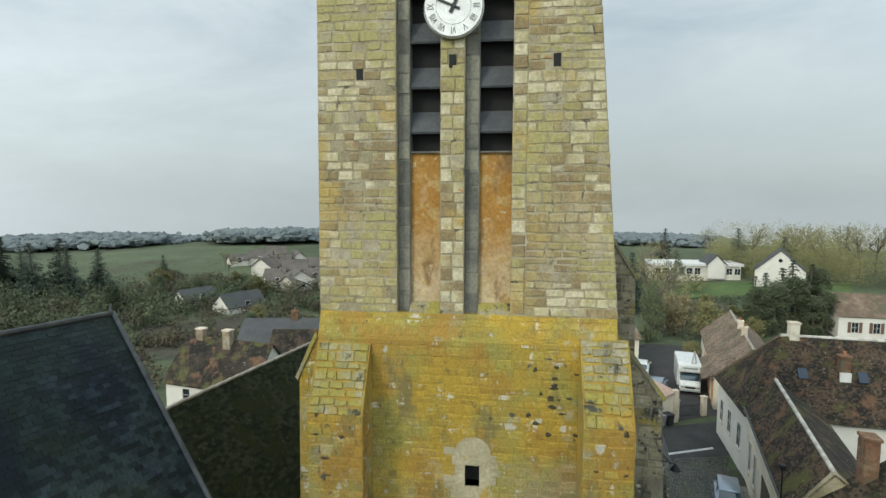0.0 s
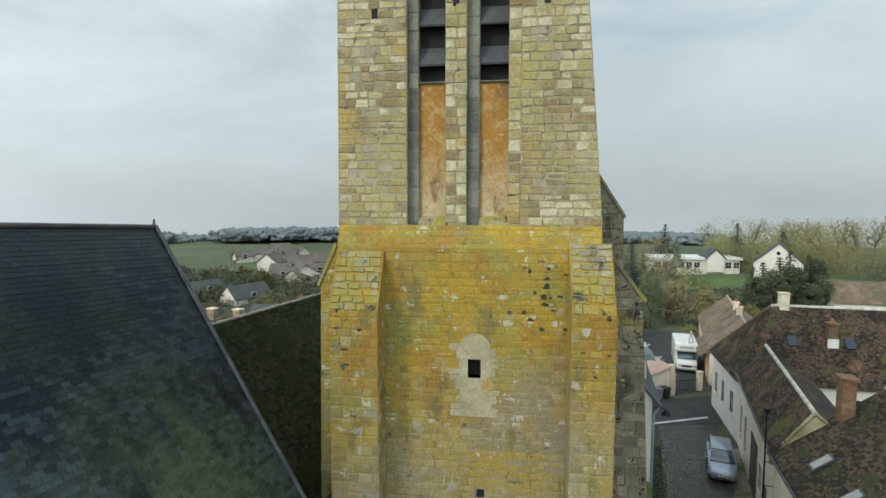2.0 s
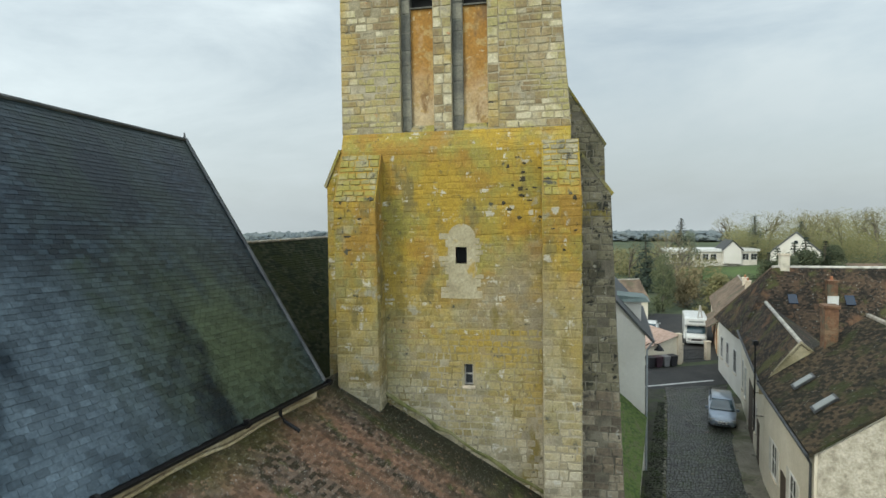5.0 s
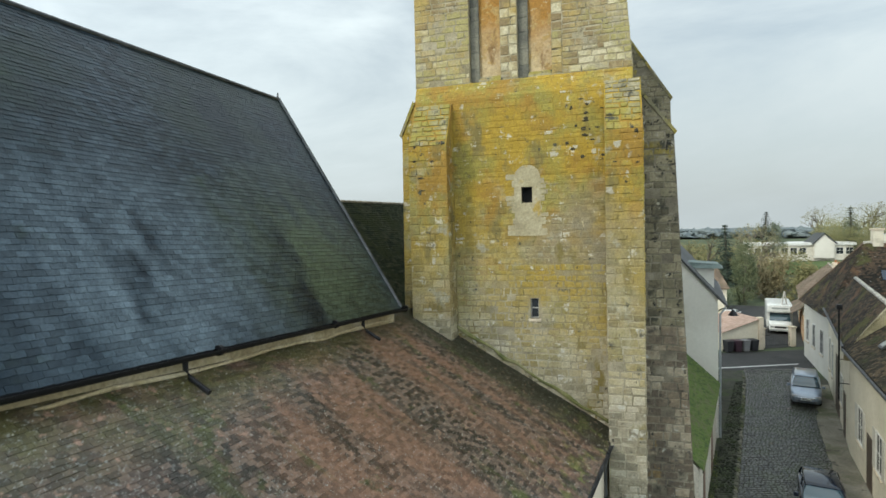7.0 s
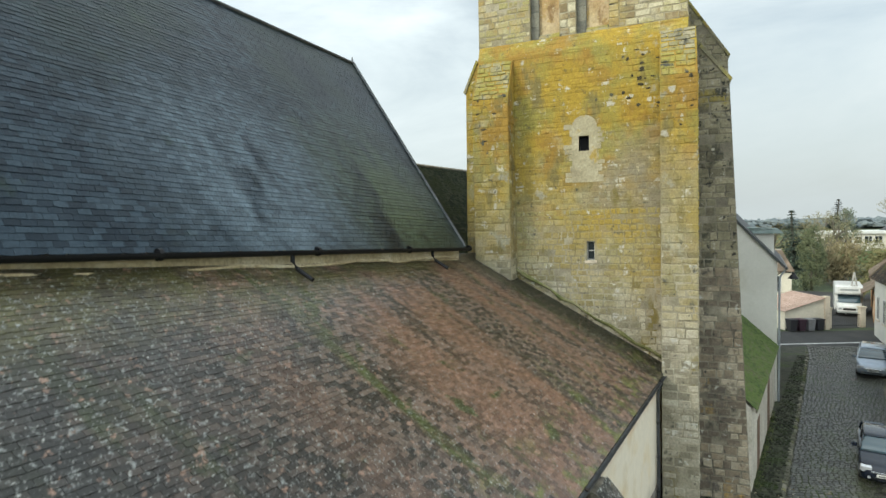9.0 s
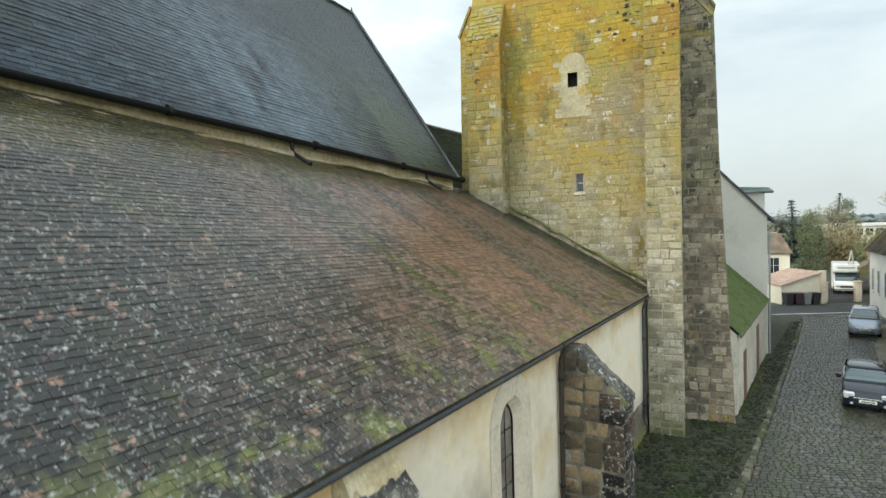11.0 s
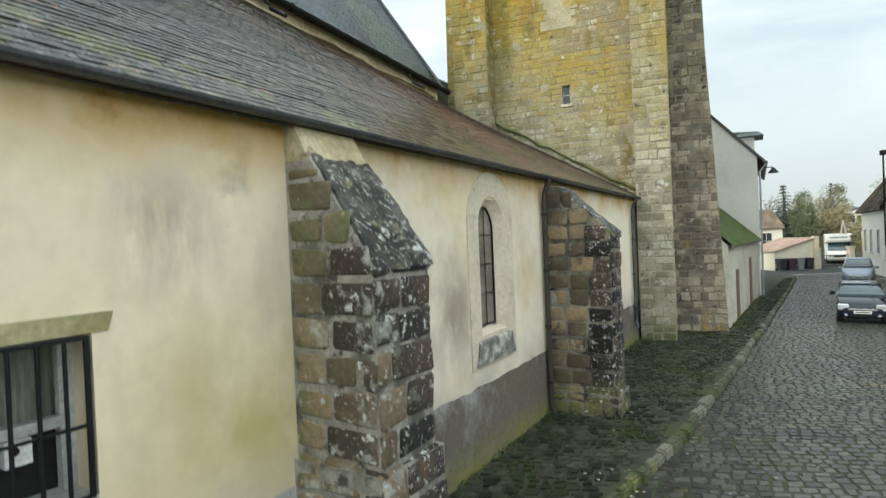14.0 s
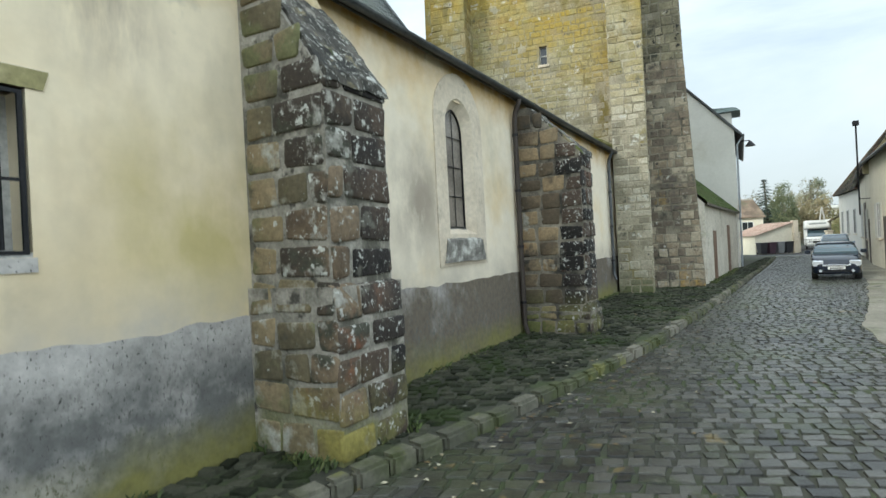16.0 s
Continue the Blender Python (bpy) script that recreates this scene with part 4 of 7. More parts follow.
# aisle roof
E0, E1 = np.array(aw(S0, EAVE, 0.15)), np.array(aw(15.6, EAVE, 0.15))
T1 = np.array((-4.3, 23.3, 8.58))
T0 = T1 + np.array((0.104, 1.0, -0.048)) * (E0[1] - 23.3)
aisle_roof = thing("aisle_roof", "weathered red-brown clay tile roof with lichen and moss", "roof")
dv, df = [], []
for i in range(41):
    u = i / 40
    lo, hi = E0 + (E1 - E0) * u, T0 + (T1 - T0) * u
    for q, dz in ((lo, -0.015), (hi, -0.015), (lo, -0.12), (hi, -0.3)):
        dv.append((q[0], q[1], q[2] + dz))
    if i:
        a, b = 4 * i - 4, 4 * i
        df += [(a, b, b + 1, a + 1), (a + 2, a + 3, b + 3, b + 2), (a, a + 2, b + 2, b), (a + 1, b + 1, b + 3, a + 3)]
raw("deck", dv, df, "old_tile", aisle_roof)
tiled(E0, E1, T0, T1, "tiling", "tile", aisle_roof, 0.165, 0.098, 0.0075, 3, pick=(0.6, 0.74, 0.02, 0.16), single="tile_near", loose=(0.7, 1.6))
gutter = thing("gutter", "dark zinc gutter along the aisle eaves", "gutter")
bm = bmesh.new()
hc = []
for s in np.linspace(S0, 15.4, 41):
    hc.append([aw(s, EAVE - 0.03 + 0.062 * math.sin(a) * (1 if a <= math.pi else 1), 0.2 + 0.07 * math.cos(a)) for a in np.linspace(math.pi, 2 * math.pi, 8)] +
              [aw(s, EAVE - 0.03 + 0.052 * math.sin(a), 0.2 + 0.06 * math.cos(a)) for a in np.linspace(2 * math.pi, math.pi, 8)])
gb = loft(hc)
bmesh.ops.recalc_face_normals(gb, faces=gb.faces[:])
part("channel", gb, "zinc", gutter)


def downpipe(s, n, zt, zb, mat="pipe_brown", off=0.0):
    ob = thing("downpipe", "dark rainwater downpipe against the church wall", "downpipe", "downpipes of the aisle")
    bm = bmesh.new()
    tube(bm, [aw(s, zt, 0.2), aw(s, zt - 0.12, 0.19), aw(s, zt - 0.3, n + 0.02), aw(s, zt - 0.45, n), aw(s, zb + 0.2, n), aw(s, zb, n + 0.06)], 0.05, 10)
    part("pipe", bm, mat, ob)
    for z in np.arange(zb + 0.6, zt - 0.6, 1.1):
        bm = bmesh.new()
        tube(bm, [aw(s, z, n), aw(s, z + 0.05, n)], 0.062, 10)
        part("collar", bm, "iron", ob)
    return ob


downpipe(6.22, 0.09, EAVE - 0.05, 0.02)
downpipe(14.0, 0.09, EAVE - 0.05, 0.5, "zinc")

# ---- church: nave ----
NY0, NSLOPE = -12.0, Vector((0.13, 1.0, -0.044))
GUT_END, RIDGE_END = Vector((-3.89, 21.2, 8.86)), Vector((-9.11, 22.77, 16.22))


def eaves(y, off=0.0, dz=0.0):
    """A point along the nave's gutter line, off to the street side and up."""
    return GUT_END + NSLOPE * (y - 21.2) + Vector((off, 0, dz))


def ridge(y, dz=0.0):
    return RIDGE_END + NSLOPE * (y - 22.77) + Vector((0, 0, dz))


nave = thing("church_nave", "church nave with steep dark slate roof and pale wall top", "church")
a, b = eaves(NY0, -0.36), eaves(21.1, -0.36)
part("wall", solid((a.x - 9, a.y, 0), (a.x, a.y, 0), (b.x, b.y, 0), (b.x - 9, b.y, 0), (a.x - 9, a.y, a.z), (a.x, a.y, a.z), (b.x, b.y, b.z), (b.x - 9, b.y, b.z)), "render", nave)
tv, tf = [], []
for i in range(31):
    u = i / 30
    lo, hi = eaves(NY0 + (21.2 - NY0) * u, -0.10, 0.05), ridge(NY0 + (22.72 - NY0) * u, -0.02)
    far = Vector((2 * hi.x - lo.x, lo.y, lo.z))
    tv += [lo, hi, far]
    if i:
        a, b = 3 * i - 3, 3 * i
        tf += [(a, b, b + 1, a + 1), (a + 1, b + 1, b + 2, a + 2), (a + 2, b + 2, b, a)]
tf += [(0, 1, 2), (92, 91, 90)]
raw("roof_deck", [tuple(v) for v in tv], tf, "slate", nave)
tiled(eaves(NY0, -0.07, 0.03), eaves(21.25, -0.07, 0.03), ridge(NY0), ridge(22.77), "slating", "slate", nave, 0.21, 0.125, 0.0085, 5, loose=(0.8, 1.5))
bm = bmesh.new()
tube(bm, [ridge(NY0, 0.02), ridge(22.77, 0.02)], 0.07, 8)
part("ridge_roll", bm, "zinc", nave)
bm = bmesh.new()
tube(bm, [ridge(22.77, 0.05), eaves(21.25, -0.07, 0.06)], 0.06, 8)
part("verge_roll", bm, "zinc", nave)
bm = bmesh.new()
tube(bm, [ridge(22.72), ridge(22.72, 0.25)], 0.05, 8, 0.02)
part("finial", bm, "zinc", nave)
nave_gutter = thing("gutter", "black gutter along the nave eaves", "gutter")
for k in range(9):
    y0, y1 = NY0 + 33.4 * k / 9, NY0 + 33.4 * (k + 1) / 9
    bm = loft([[eaves(y, r * math.cos(t), r * math.sin(t) + 0.02) for r, way in ((0.105, 1), (0.092, -1)) for t in np.linspace(math.pi, 2 * math.pi, 9)[::way]] for y in (y0, y1 - 0.02)])
    bmesh.ops.recalc_face_normals(bm, faces=bm.faces[:])
    part("channel", bm, "iron", nave_gutter)
    bm = bmesh.new()
    tube(bm, [eaves(y1 - 0.05, 0, -0.005), eaves(y1 + 0.03, 0, -0.005)], 0.106, 10)
    part("joint_collar", bm, "iron", nave_gutter)
    bm = bmesh.new()
    tube(bm, [eaves(y0 + 0.1, -0.10, 0.055), eaves(y1 - 0.12, -0.10, 0.055)], 0.016, 6)
    part("zinc_lip", bm, "pale_zinc", nave_gutter, "pale zinc lip along the gutter")
for y in (4.6, 13.2, 18.95):
    bm = bmesh.new()
    tube(bm, [eaves(y, 0, -0.04), eaves(y, 0, -0.2), eaves(y, 0.1, -0.36), eaves(y, 0.5, -0.6)], 0.05, 8)
    part("spout", bm, "iron", nave_gutter)
a, b = eaves(NY0, -0.35), eaves(21.1, -0.35)
wb = lambda q, off, z: (q.x + off, q.y, q.z + z)
part("wall_band", solid(wb(a, 0, -0.75), wb(a, 0.12, -0.75), wb(b, 0.12, -0.75), wb(b, 0, -0.75), wb(a, 0, 0.02), wb(a, 0.12, 0.02), wb(b, 0.12, 0.02), wb(b, 0, 0.02)), "eave_stain", nave, "ochre-stained wall band under the eaves")
bm = bmesh.new()
fil = [eaves(y, -0.16 + 0.02 * math.sin(y * 3), -0.30 + 0.03 * math.sin(y * 1.7)) for y in np.arange(NY0, 21.2, 0.4)]
tube(bm, fil, 0.04, 8)
for v in bm.verts:
    v.co += Vector((1, 0, 1)) * noise.noise(v.co * 3) * 0.04
part("mortar_fillet", bm, "eave_stain", nave, "pale mortar fillet over the roof tiles")

# ---- church: tower ----
tower = thing("church_tower", "limestone bell tower with golden lichen, buttresses and belfry", "tower")
YL, YU = 23.25, 23.56


def prof(z):
    """Left and right edge of the tower above the ledge."""
    k = (z - 16.2) / 7.0
    return -4.05 + 0.05 * k, 3.2 - 0.55 * k


def stage(name, q, mat="mortar_pale"):
    x0, x1, y0, y1, z0, z1 = q
    a0, b0, a1, b1 = *prof(z0), *prof(z1)
    c = lambda v, lo, hi: min(max(v, lo), hi)
    return part(name, solid((c(x0, a0, b0), y0, z0), (c(x1, a0, b0), y0, z0), (c(x1, a0, b0), y1, z0), (c(x0, a0, b0), y1, z0),
                            (c(x0, a1, b1), y0, z1), (c(x1, a1, b1), y0, z1), (c(x1, a1, b1), y1, z1), (c(x0, a1, b1), y1, z1)), mat, tower)


# lower stage with its two small openings left free
WIN, SLIT = (-0.35, 0.0, 12.14, 12.66), (-0.13, 0.15, 8.3, 8.98)
part("lower_core", boxes((-4.0, 3.15, YL + 0.4, 31.0, 0, 15.7)), "mortar", tower)
for q in ((-4.0, WIN[0], 0, 15.7), (WIN[1] + 0.15, 3.15, 0, 15.7), (WIN[0], WIN[1] + 0.15, 12.66, 15.7), (WIN[0], WIN[1] + 0.15, 8.98, 12.14),
          (WIN[0], WIN[1] + 0.15, 0, 8.3), (WIN[0], SLIT[0], 8.3, 8.98), (WIN[1], WIN[1] + 0.15, 12.14, 12.66)):
    part("lower_facing", boxes((q[0], q[1], YL, YL + 0.4, q[2], q[3])), "mortar", tower)
part("ledge", solid((-4.0, YL, 15.7), (3.15, YL, 15.7), (3.15, 31, 15.7), (-4.0, 31, 15.7), (-4.03, YU, 16.3), (3.18, YU, 16.3), (3.18, 31, 16.3), (-4.03, 31, 16.3)), "mortar", tower)
TOP = 27.0
stage("belfry_core", (-9, 9, 24.3, 31, 16.3, TOP))
stage("belfry_side", (-9, -2.08, YU, 24.3, 16.3, TOP))
stage("belfry_side", (1.02, 9, YU, 24.3, 16.3, TOP))
stage("belfry_head", (-2.08, 1.02, YU, 24.3, 25.2, TOP))
stage("pier", (-1.02, -0.44, YU + 0.02, 24.3, 16.3, 25.2))
stage("quoin", (0.68, 1.02, YU + 0.02, 24.3, 16.3, 25.2))
joined("masonry", masonry(lambda u, v, n: (u, YU + 0.02 - n, v), 16.35, 25.0, lambda v: [(0.68, 1.02)], 48, (0.22, 0.36), (0.3, 0.4), 0.018, 0.018, 0.012), "stone", tower)
for x0, x1 in ((-2.08, -1.78), (-0.44, -0.1)):
    stage("jamb", (x0, x1, YU + 0.2, 24.3, 16.3, 25.2), "jamb_stone")
for x0, x1 in ((-1.78, -1.02), (-0.1, 0.68)):
    stage("infill", (x0, x1, YU + 0.3, 24.3, 16.3, 20.2), "orange")
    part("sill", solid((x0, YU + 0.02, 16.3), (x1, YU + 0.02, 16.3), (x1, YU + 0.3, 16.3), (x0, YU + 0.3, 16.3), (x0, YU + 0.05, 16.36), (x1, YU + 0.05, 16.36), (x1, YU + 0.3, 16.55), (x0, YU + 0.3, 16.55)), "stone_pitted", tower)
    # Black sheet behind the louvres, painted for the dark of the bell chamber.
    part("opening", boxes((x0, x1, 24.1, 24.32, 20.2, 25.2)), "black", tower, "black sheet for the shade inside the belfry")
    part("opening_sill", boxes((x0, x1, YU + 0.22, 24.1, 20.2, 20.24)), "jamb_stone", tower)
    for zb in (20.66, 21.72, 22.78, 23.84):
        part("louvre", solid((x0, YU + 0.24, zb), (x1, YU + 0.24, zb), (x1, 24.08, zb + 0.5), (x0, 24.08, zb + 0.5),
                             (x0, YU + 0.22, zb + 0.05), (x1, YU + 0.22, zb + 0.05), (x1, 24.08, zb + 0.56), (x0, 24.08, zb + 0.56)), "louvre", tower, "sloping slate louvre board")


def twin(pieces, region, mat_a, parent, name="stone"):
    """Stones inside the region as objects of their own, the rest joined."""
    near = [p for p in pieces if region(*p[1])]
    rest = [p for p in pieces if not region(*p[1])]
    singles(name, near, mat_a, parent)
    if rest:
        joined("masonry", rest, mat_a, parent)


HOLES = [(-2.96, 22.06), (1.67, 22.26), (-0.73, 22.3)]


def cut(a, b, v, holes=HOLES, w=0.09, h=0.16):
    out, x = [], a
    for hx, hz in sorted(holes):
        if abs(v - hz) < h and a < hx < b:
            out.append((x, hx - w))
            x = hx + w
    out.append((x, b))
    return out


up = lambda u, v, n: (u, YU - n, v)
twin(masonry(up, 16.3, 25.0, lambda v: cut(prof(v)[0], -2.08, v), 41, (0.15, 0.29), (0.2, 0.52), 0.016, 0.018, 0.02, False, 0.05), lambda u, v: 17.2 < v < 19.3 and u > -3.6, "stone", tower)
twin(masonry(up, 16.3, 25.0, lambda v: cut(1.02, prof(v)[1], v), 42, (0.15, 0.29), (0.2, 0.52), 0.016, 0.018, 0.02, False, 0.05), lambda u, v: 17.2 < v < 19.3 and u < 2.6, "stone", tower)
joined("masonry", masonry(lambda u, v, n: (u, YU + 0.02 - n, v), 16.35, 25.0, lambda v: cut(-1.02, -0.44, v), 43, (0.22, 0.36), (0.25, 0.4), 0.02, 0.018, 0.01), "stone", tower)
for k, (x0, x1) in enumerate(((-2.08, -1.78), (-0.44, -0.1))):
    joined("masonry", masonry(lambda u, v, n: (u, YU + 0.2 - n, v), 16.35, 25.0, lambda v: [(x0, x1)], 44 + k, (0.35, 0.6), (0.4, 0.5), 0.012, 0.014, 0.006), "jamb_stone", tower)
for hx, hz in HOLES:
    # Shallow black plate in place of the hole's inner shade.
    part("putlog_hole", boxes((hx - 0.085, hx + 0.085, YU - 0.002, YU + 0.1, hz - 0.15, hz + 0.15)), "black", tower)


# ledge and lower face
def lead(u, v, n):
    return (u, YL + (YU - YL) * max(0.0, min(1.0, (v - 15.7) / 0.6)) - n, v)


def lower_span(v):
    out = []
    xs = [(-4.0, 3.15)] if v > 15.6 else [(-2.66, 2.3)]
    for a, b in xs:
        cutouts = []
        if 11.05 < v < 13.4:
            w = 0.44 if v < 12.95 else 0.44 * math.sqrt(max(0, 1 - ((v - 12.95) / 0.46) ** 2))
            cutouts.append((-0.16 - w - 0.0, -0.16 + w))
        if 8.25 < v < 9.0:
            cutouts.append((SLIT[0] - 0.06, SLIT[1] + 0.06))
        x = a
        for c0, c1 in cutouts:
            out.append((x, c0))
            x = c1
        out.append((x, b))
    return out


low = masonry(lead, 4.5, 16.3, lower_span, 51, (0.14, 0.27), (0.16, 0.44), 0.012, 0.02, 0.022, False, 0.10)
joined("masonry", [p for p in low if p[1][1] > 10.2], "stone_gold", tower)
joined("masonry", [p for p in low if p[1][1] <= 10.2], "stone_low", tower)
# blocked arch round the small opening
bm = bmesh.new()
pts = [(-0.62, 11.05), (0.34, 11.05), (0.28, 11.5), (0.27, 12.95)] + [(-0.16 + 0.43 * math.cos(a), 12.95 + 0.43 * math.sin(a)) for a in np.linspace(0.2, 2.94, 12)] + [(-0.59, 12.95), (-0.58, 11.5)]
outer = [bm.verts.new((x, YL - 0.02, z)) for x, z in pts]
hole = [bm.verts.new((x, YL - 0.02, z)) for x, z in ((WIN[0], WIN[2]), (WIN[1], WIN[2]), (WIN[1], WIN[3]), (WIN[0], WIN[3]))]
deep = [bm.verts.new((v.co.x, YL + 0.4, v.co.z)) for v in hole]
edges = [bm.edges.new((outer[i], outer[(i + 1) % len(outer)])) for i in range(len(outer))] + [bm.edges.new((hole[i], hole[(i + 1) % 4])) for i in range(4)]
bmesh.ops.triangle_fill(bm, edges=edges, use_beauty=True)
for i in range(4):
    bm.faces.new((hole[i], hole[(i + 1) % 4], deep[(i + 1) % 4], deep[i]))
part("blocked_arch", bm, "gold_plaster", tower, "pale plastered blocked arch")
ra = random.Random(17)
for side in (-1, 1):
    z = 11.05
    while z < 13.05:
        h, w = ra.uniform(0.13, 0.26), ra.uniform(0.05, 0.30)
        x0 = -0.16 + side * 0.42
        part("quoin", boxes((min(x0, x0 + side * w), max(x0, x0 + side * w), YL - 0.024, YL + 0.02, z + 0.01, z + h - 0.01), bevel=0.008), "gold_plaster", tower)
        z += h + (ra.uniform(0.1, 0.3) if ra.random() < 0.4 else 0.0)
# Black sheet at the back, coloured as the shade within.
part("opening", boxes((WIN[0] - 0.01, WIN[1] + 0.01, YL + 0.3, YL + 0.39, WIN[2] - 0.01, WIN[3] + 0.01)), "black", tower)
sw = part("window", boxes((SLIT[0], SLIT[1], YL + 0.16, YL + 0.2, SLIT[2], SLIT[3])), "glass", tower, "small dark window in a grey frame")
for q in ((SLIT[0], SLIT[0] + 0.035, SLIT[2], SLIT[3]), (SLIT[1] - 0.035, SLIT[1], SLIT[2], SLIT[3]), (SLIT[0] + 0.035, SLIT[1] - 0.035, 8.62, 8.66), (SLIT[0] + 0.035, SLIT[1] - 0.035, SLIT[3] - 0.04, SLIT[3]), (SLIT[0] + 0.035, SLIT[1] - 0.035, SLIT[2], SLIT[2] + 0.04)):
    part("frame", boxes((q[0], q[1], YL + 0.12, YL + 0.162, q[2], q[3])), "pale_wood", sw)
part("slit_sill", boxes((SLIT[0] - 0.06, SLIT[1] + 0.06, YL - 0.05, YL + 0.2, SLIT[2] - 0.1, SLIT[2]), bevel=0.01), "pale_stone", tower)


def tower_buttress(x0, x1, yf, yb, zf, zb, zstart, seed, mats, gold_above):
    """A front buttress: core, front courses, courses on its slope, courses on its street side."""
    bm = bmesh.new()
    hexa(bm, [(x0, yf, 0), (x1, yf, 0), (x1, yb, 0), (x0, yb, 0), (x0, yf, zf), (x1, yf, zf), (x1, yb, zf), (x0, yb, zf)])
    hexa(bm, [(x0, yf, zf), (x1, yf, zf), (x1, yb, zf), (x0, yb, zf), (x0, yb - 0.15, zb), (x1, yb - 0.15, zb), (x1, yb, zb), (x0, yb, zb)])
    part("buttress", bm, "mortar", tower)
    pl = lambda u, v, n: (u, (yf if v < zf else yf + (yb - 0.15 - yf) * (v - zf) / (zb - zf)) - n, v + (0.4 * n if v >= zf else 0))
    pcs = masonry(pl, zstart, zf, lambda v: [(x0, x1)], seed, (0.2, 0.33), (0.22, 0.52), 0.017, 0.02, 0.022, False, 0.05)
    slope = masonry(pl, zf, zb, lambda v: [(x0 + 0.03, x1 - 0.03)], seed + 1, (0.16, 0.26), (0.2, 0.5), 0.03, 0.008, 0.024)
    joined("masonry", [p for p in pcs if p[1][1] > gold_above], mats[0], tower)
    joined("masonry", [p for p in pcs if p[1][1] <= gold_above], mats[1], tower)
    joined("masonry", slope, mats[2], tower)
    side = masonry(lambda u, v, n: (x1 + n, u, v), zstart, zf, lambda v: [(yf, yb)], seed + 2, (0.22, 0.32), (0.25, 0.5), 0.02, 0.02, 0.012)
    joined("masonry", side, mats[1], tower)


tower_buttress(2.3, 3.38, 22.25, YL + 0.1, 14.15, 15.85, 0.0, 61, ("stone_gold", "stone_low", "stone_pitted"), 8.2)
tower_buttress(-3.98, -2.66, 22.4, YL + 0.1, 14.1, 15.6, 6.5, 71, ("stone_gold", "stone_gold", "stone_pitted"), 8.2)


def side_buttress(sign, xin, xbot, xtop, zs, zt, y0, y1, seed, z0, mats, core="mortar"):
    """A buttress that stands out from the tower's flank; its face towards the street's near end is coursed."""
    a = lambda x: x
    bm = bmesh.new()
    o = sorted
    def hx(z0_, z1_, xa0, xa1):
        l0, r0, l1, r1 = *o((xin, xa0)), *o((xin, xa1))
        hexa(bm, [(l0, y0, z0_), (r0, y0, z0_), (r0, y1, z0_), (l0, y1, z0_), (l1, y0, z1_), (r1, y0, z1_), (r1, y1, z1_), (l1, y1, z1_)])
    hx(0, zs, xbot, xtop)
    hx(zs, zt, xtop, xin + sign * 0.06)
    part("buttress", bm, core, tower)

    def span(v):
        x = xbot + (xtop - xbot) * v / zs if v < zs else xtop + (xin + sign * 0.06 - xtop) * (v - zs) / (zt - zs)
        return [tuple(o((xin, x)))]
    pcs = masonry(lambda u, v, n: (u, y0 - n, v), z0, zt, span, seed, (0.2, 0.34), (0.22, 0.52), 0.018, 0.022, 0.024, False, 0.05)
    joined("masonry", [p for p in pcs if p[1][1] > 8], mats[0], tower)
    joined("masonry", [p for p in pcs if p[1][1] <= 8], mats[1], tower)
    n = int((zt - zs) / 0.2)
    for i in range(n):
        f0, f1 = i / n, (i + 1) / n
        xa, xb = xtop + (xin - xtop) * f0, xtop + (xin - xtop) * f1
        za, zb = zs + (zt - zs) * f0, zs + (zt - zs) * f1
        pts = [(xa + sign * 0.03, za - 0.02), (xb + sign * 0.03, zb - 0.02), (xb + sign * 0.09, zb + 0.06), (xa + sign * 0.09, za + 0.06)]
        part("coping", prism([(x, y0 - 0.05, z) for x, z in pts], (0, y1 - y0 + 0.05, 0)), "stone_pitted", tower)


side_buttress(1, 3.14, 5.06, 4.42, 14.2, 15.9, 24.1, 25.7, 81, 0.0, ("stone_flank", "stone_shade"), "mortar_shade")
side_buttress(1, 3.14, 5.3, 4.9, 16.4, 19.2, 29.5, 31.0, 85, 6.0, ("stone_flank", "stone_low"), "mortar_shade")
side_buttress(-1, -3.99, -4.72, -4.52, 14.6, 15.75, 23.3, 24.9, 91, 6.0, ("stone_gold", "stone_gold"))
rp = random.Random(3)
for k in range(30):
    if k < 20:
        base = Vector((rp.gauss(1.75, 0.32), YL - 0.004, rp.gauss(14.55, 0.5)))
    else:
        base = Vector((rp.uniform(-3.8, -2.8), 22.55, rp.uniform(12.5, 14.3))) if k % 2 else Vector((rp.uniform(2.4, 3.3), 22.3, rp.uniform(12.6, 14.1)))
        base.y = (22.4 if k % 2 else 22.25) - 0.004
    bm = bmesh.new()
    bmesh.ops.create_icosphere(bm, subdivisions=2, radius=1.0)
    sx, sz = rp.uniform(0.03, 0.10), rp.uniform(0.02, 0.06)
    for v in bm.verts:
        k2 = 1 + 0.9 * noise.noise(v.co * 1.7 + base * 9)
        v.co = base + Vector((v.co.x * sx * k2, v.co.y * 0.02, v.co.z * sz * k2))
    part("moss_clump", bm, "black_moss", tower, "black moss in the joints")
# mortar fillet where the aisle roof meets the tower
fl = [Vector((2.3 - 5.0 * k / 12, 23.22, 5.0 + 2.98 * k / 12 + 0.04 * math.sin(k * 2.1))) for k in range(13)]
bm = bmesh.new()
tube(bm, fl, 0.055, 8)
for v in bm.verts:
    v.co += Vector((0, -0.05, 0)) + Vector((1, 1, 1)) * noise.noise(v.co * 5) * 0.05
part("roof_fillet", bm, "wall_moss", tower, "mossy mortar fillet along the roof")

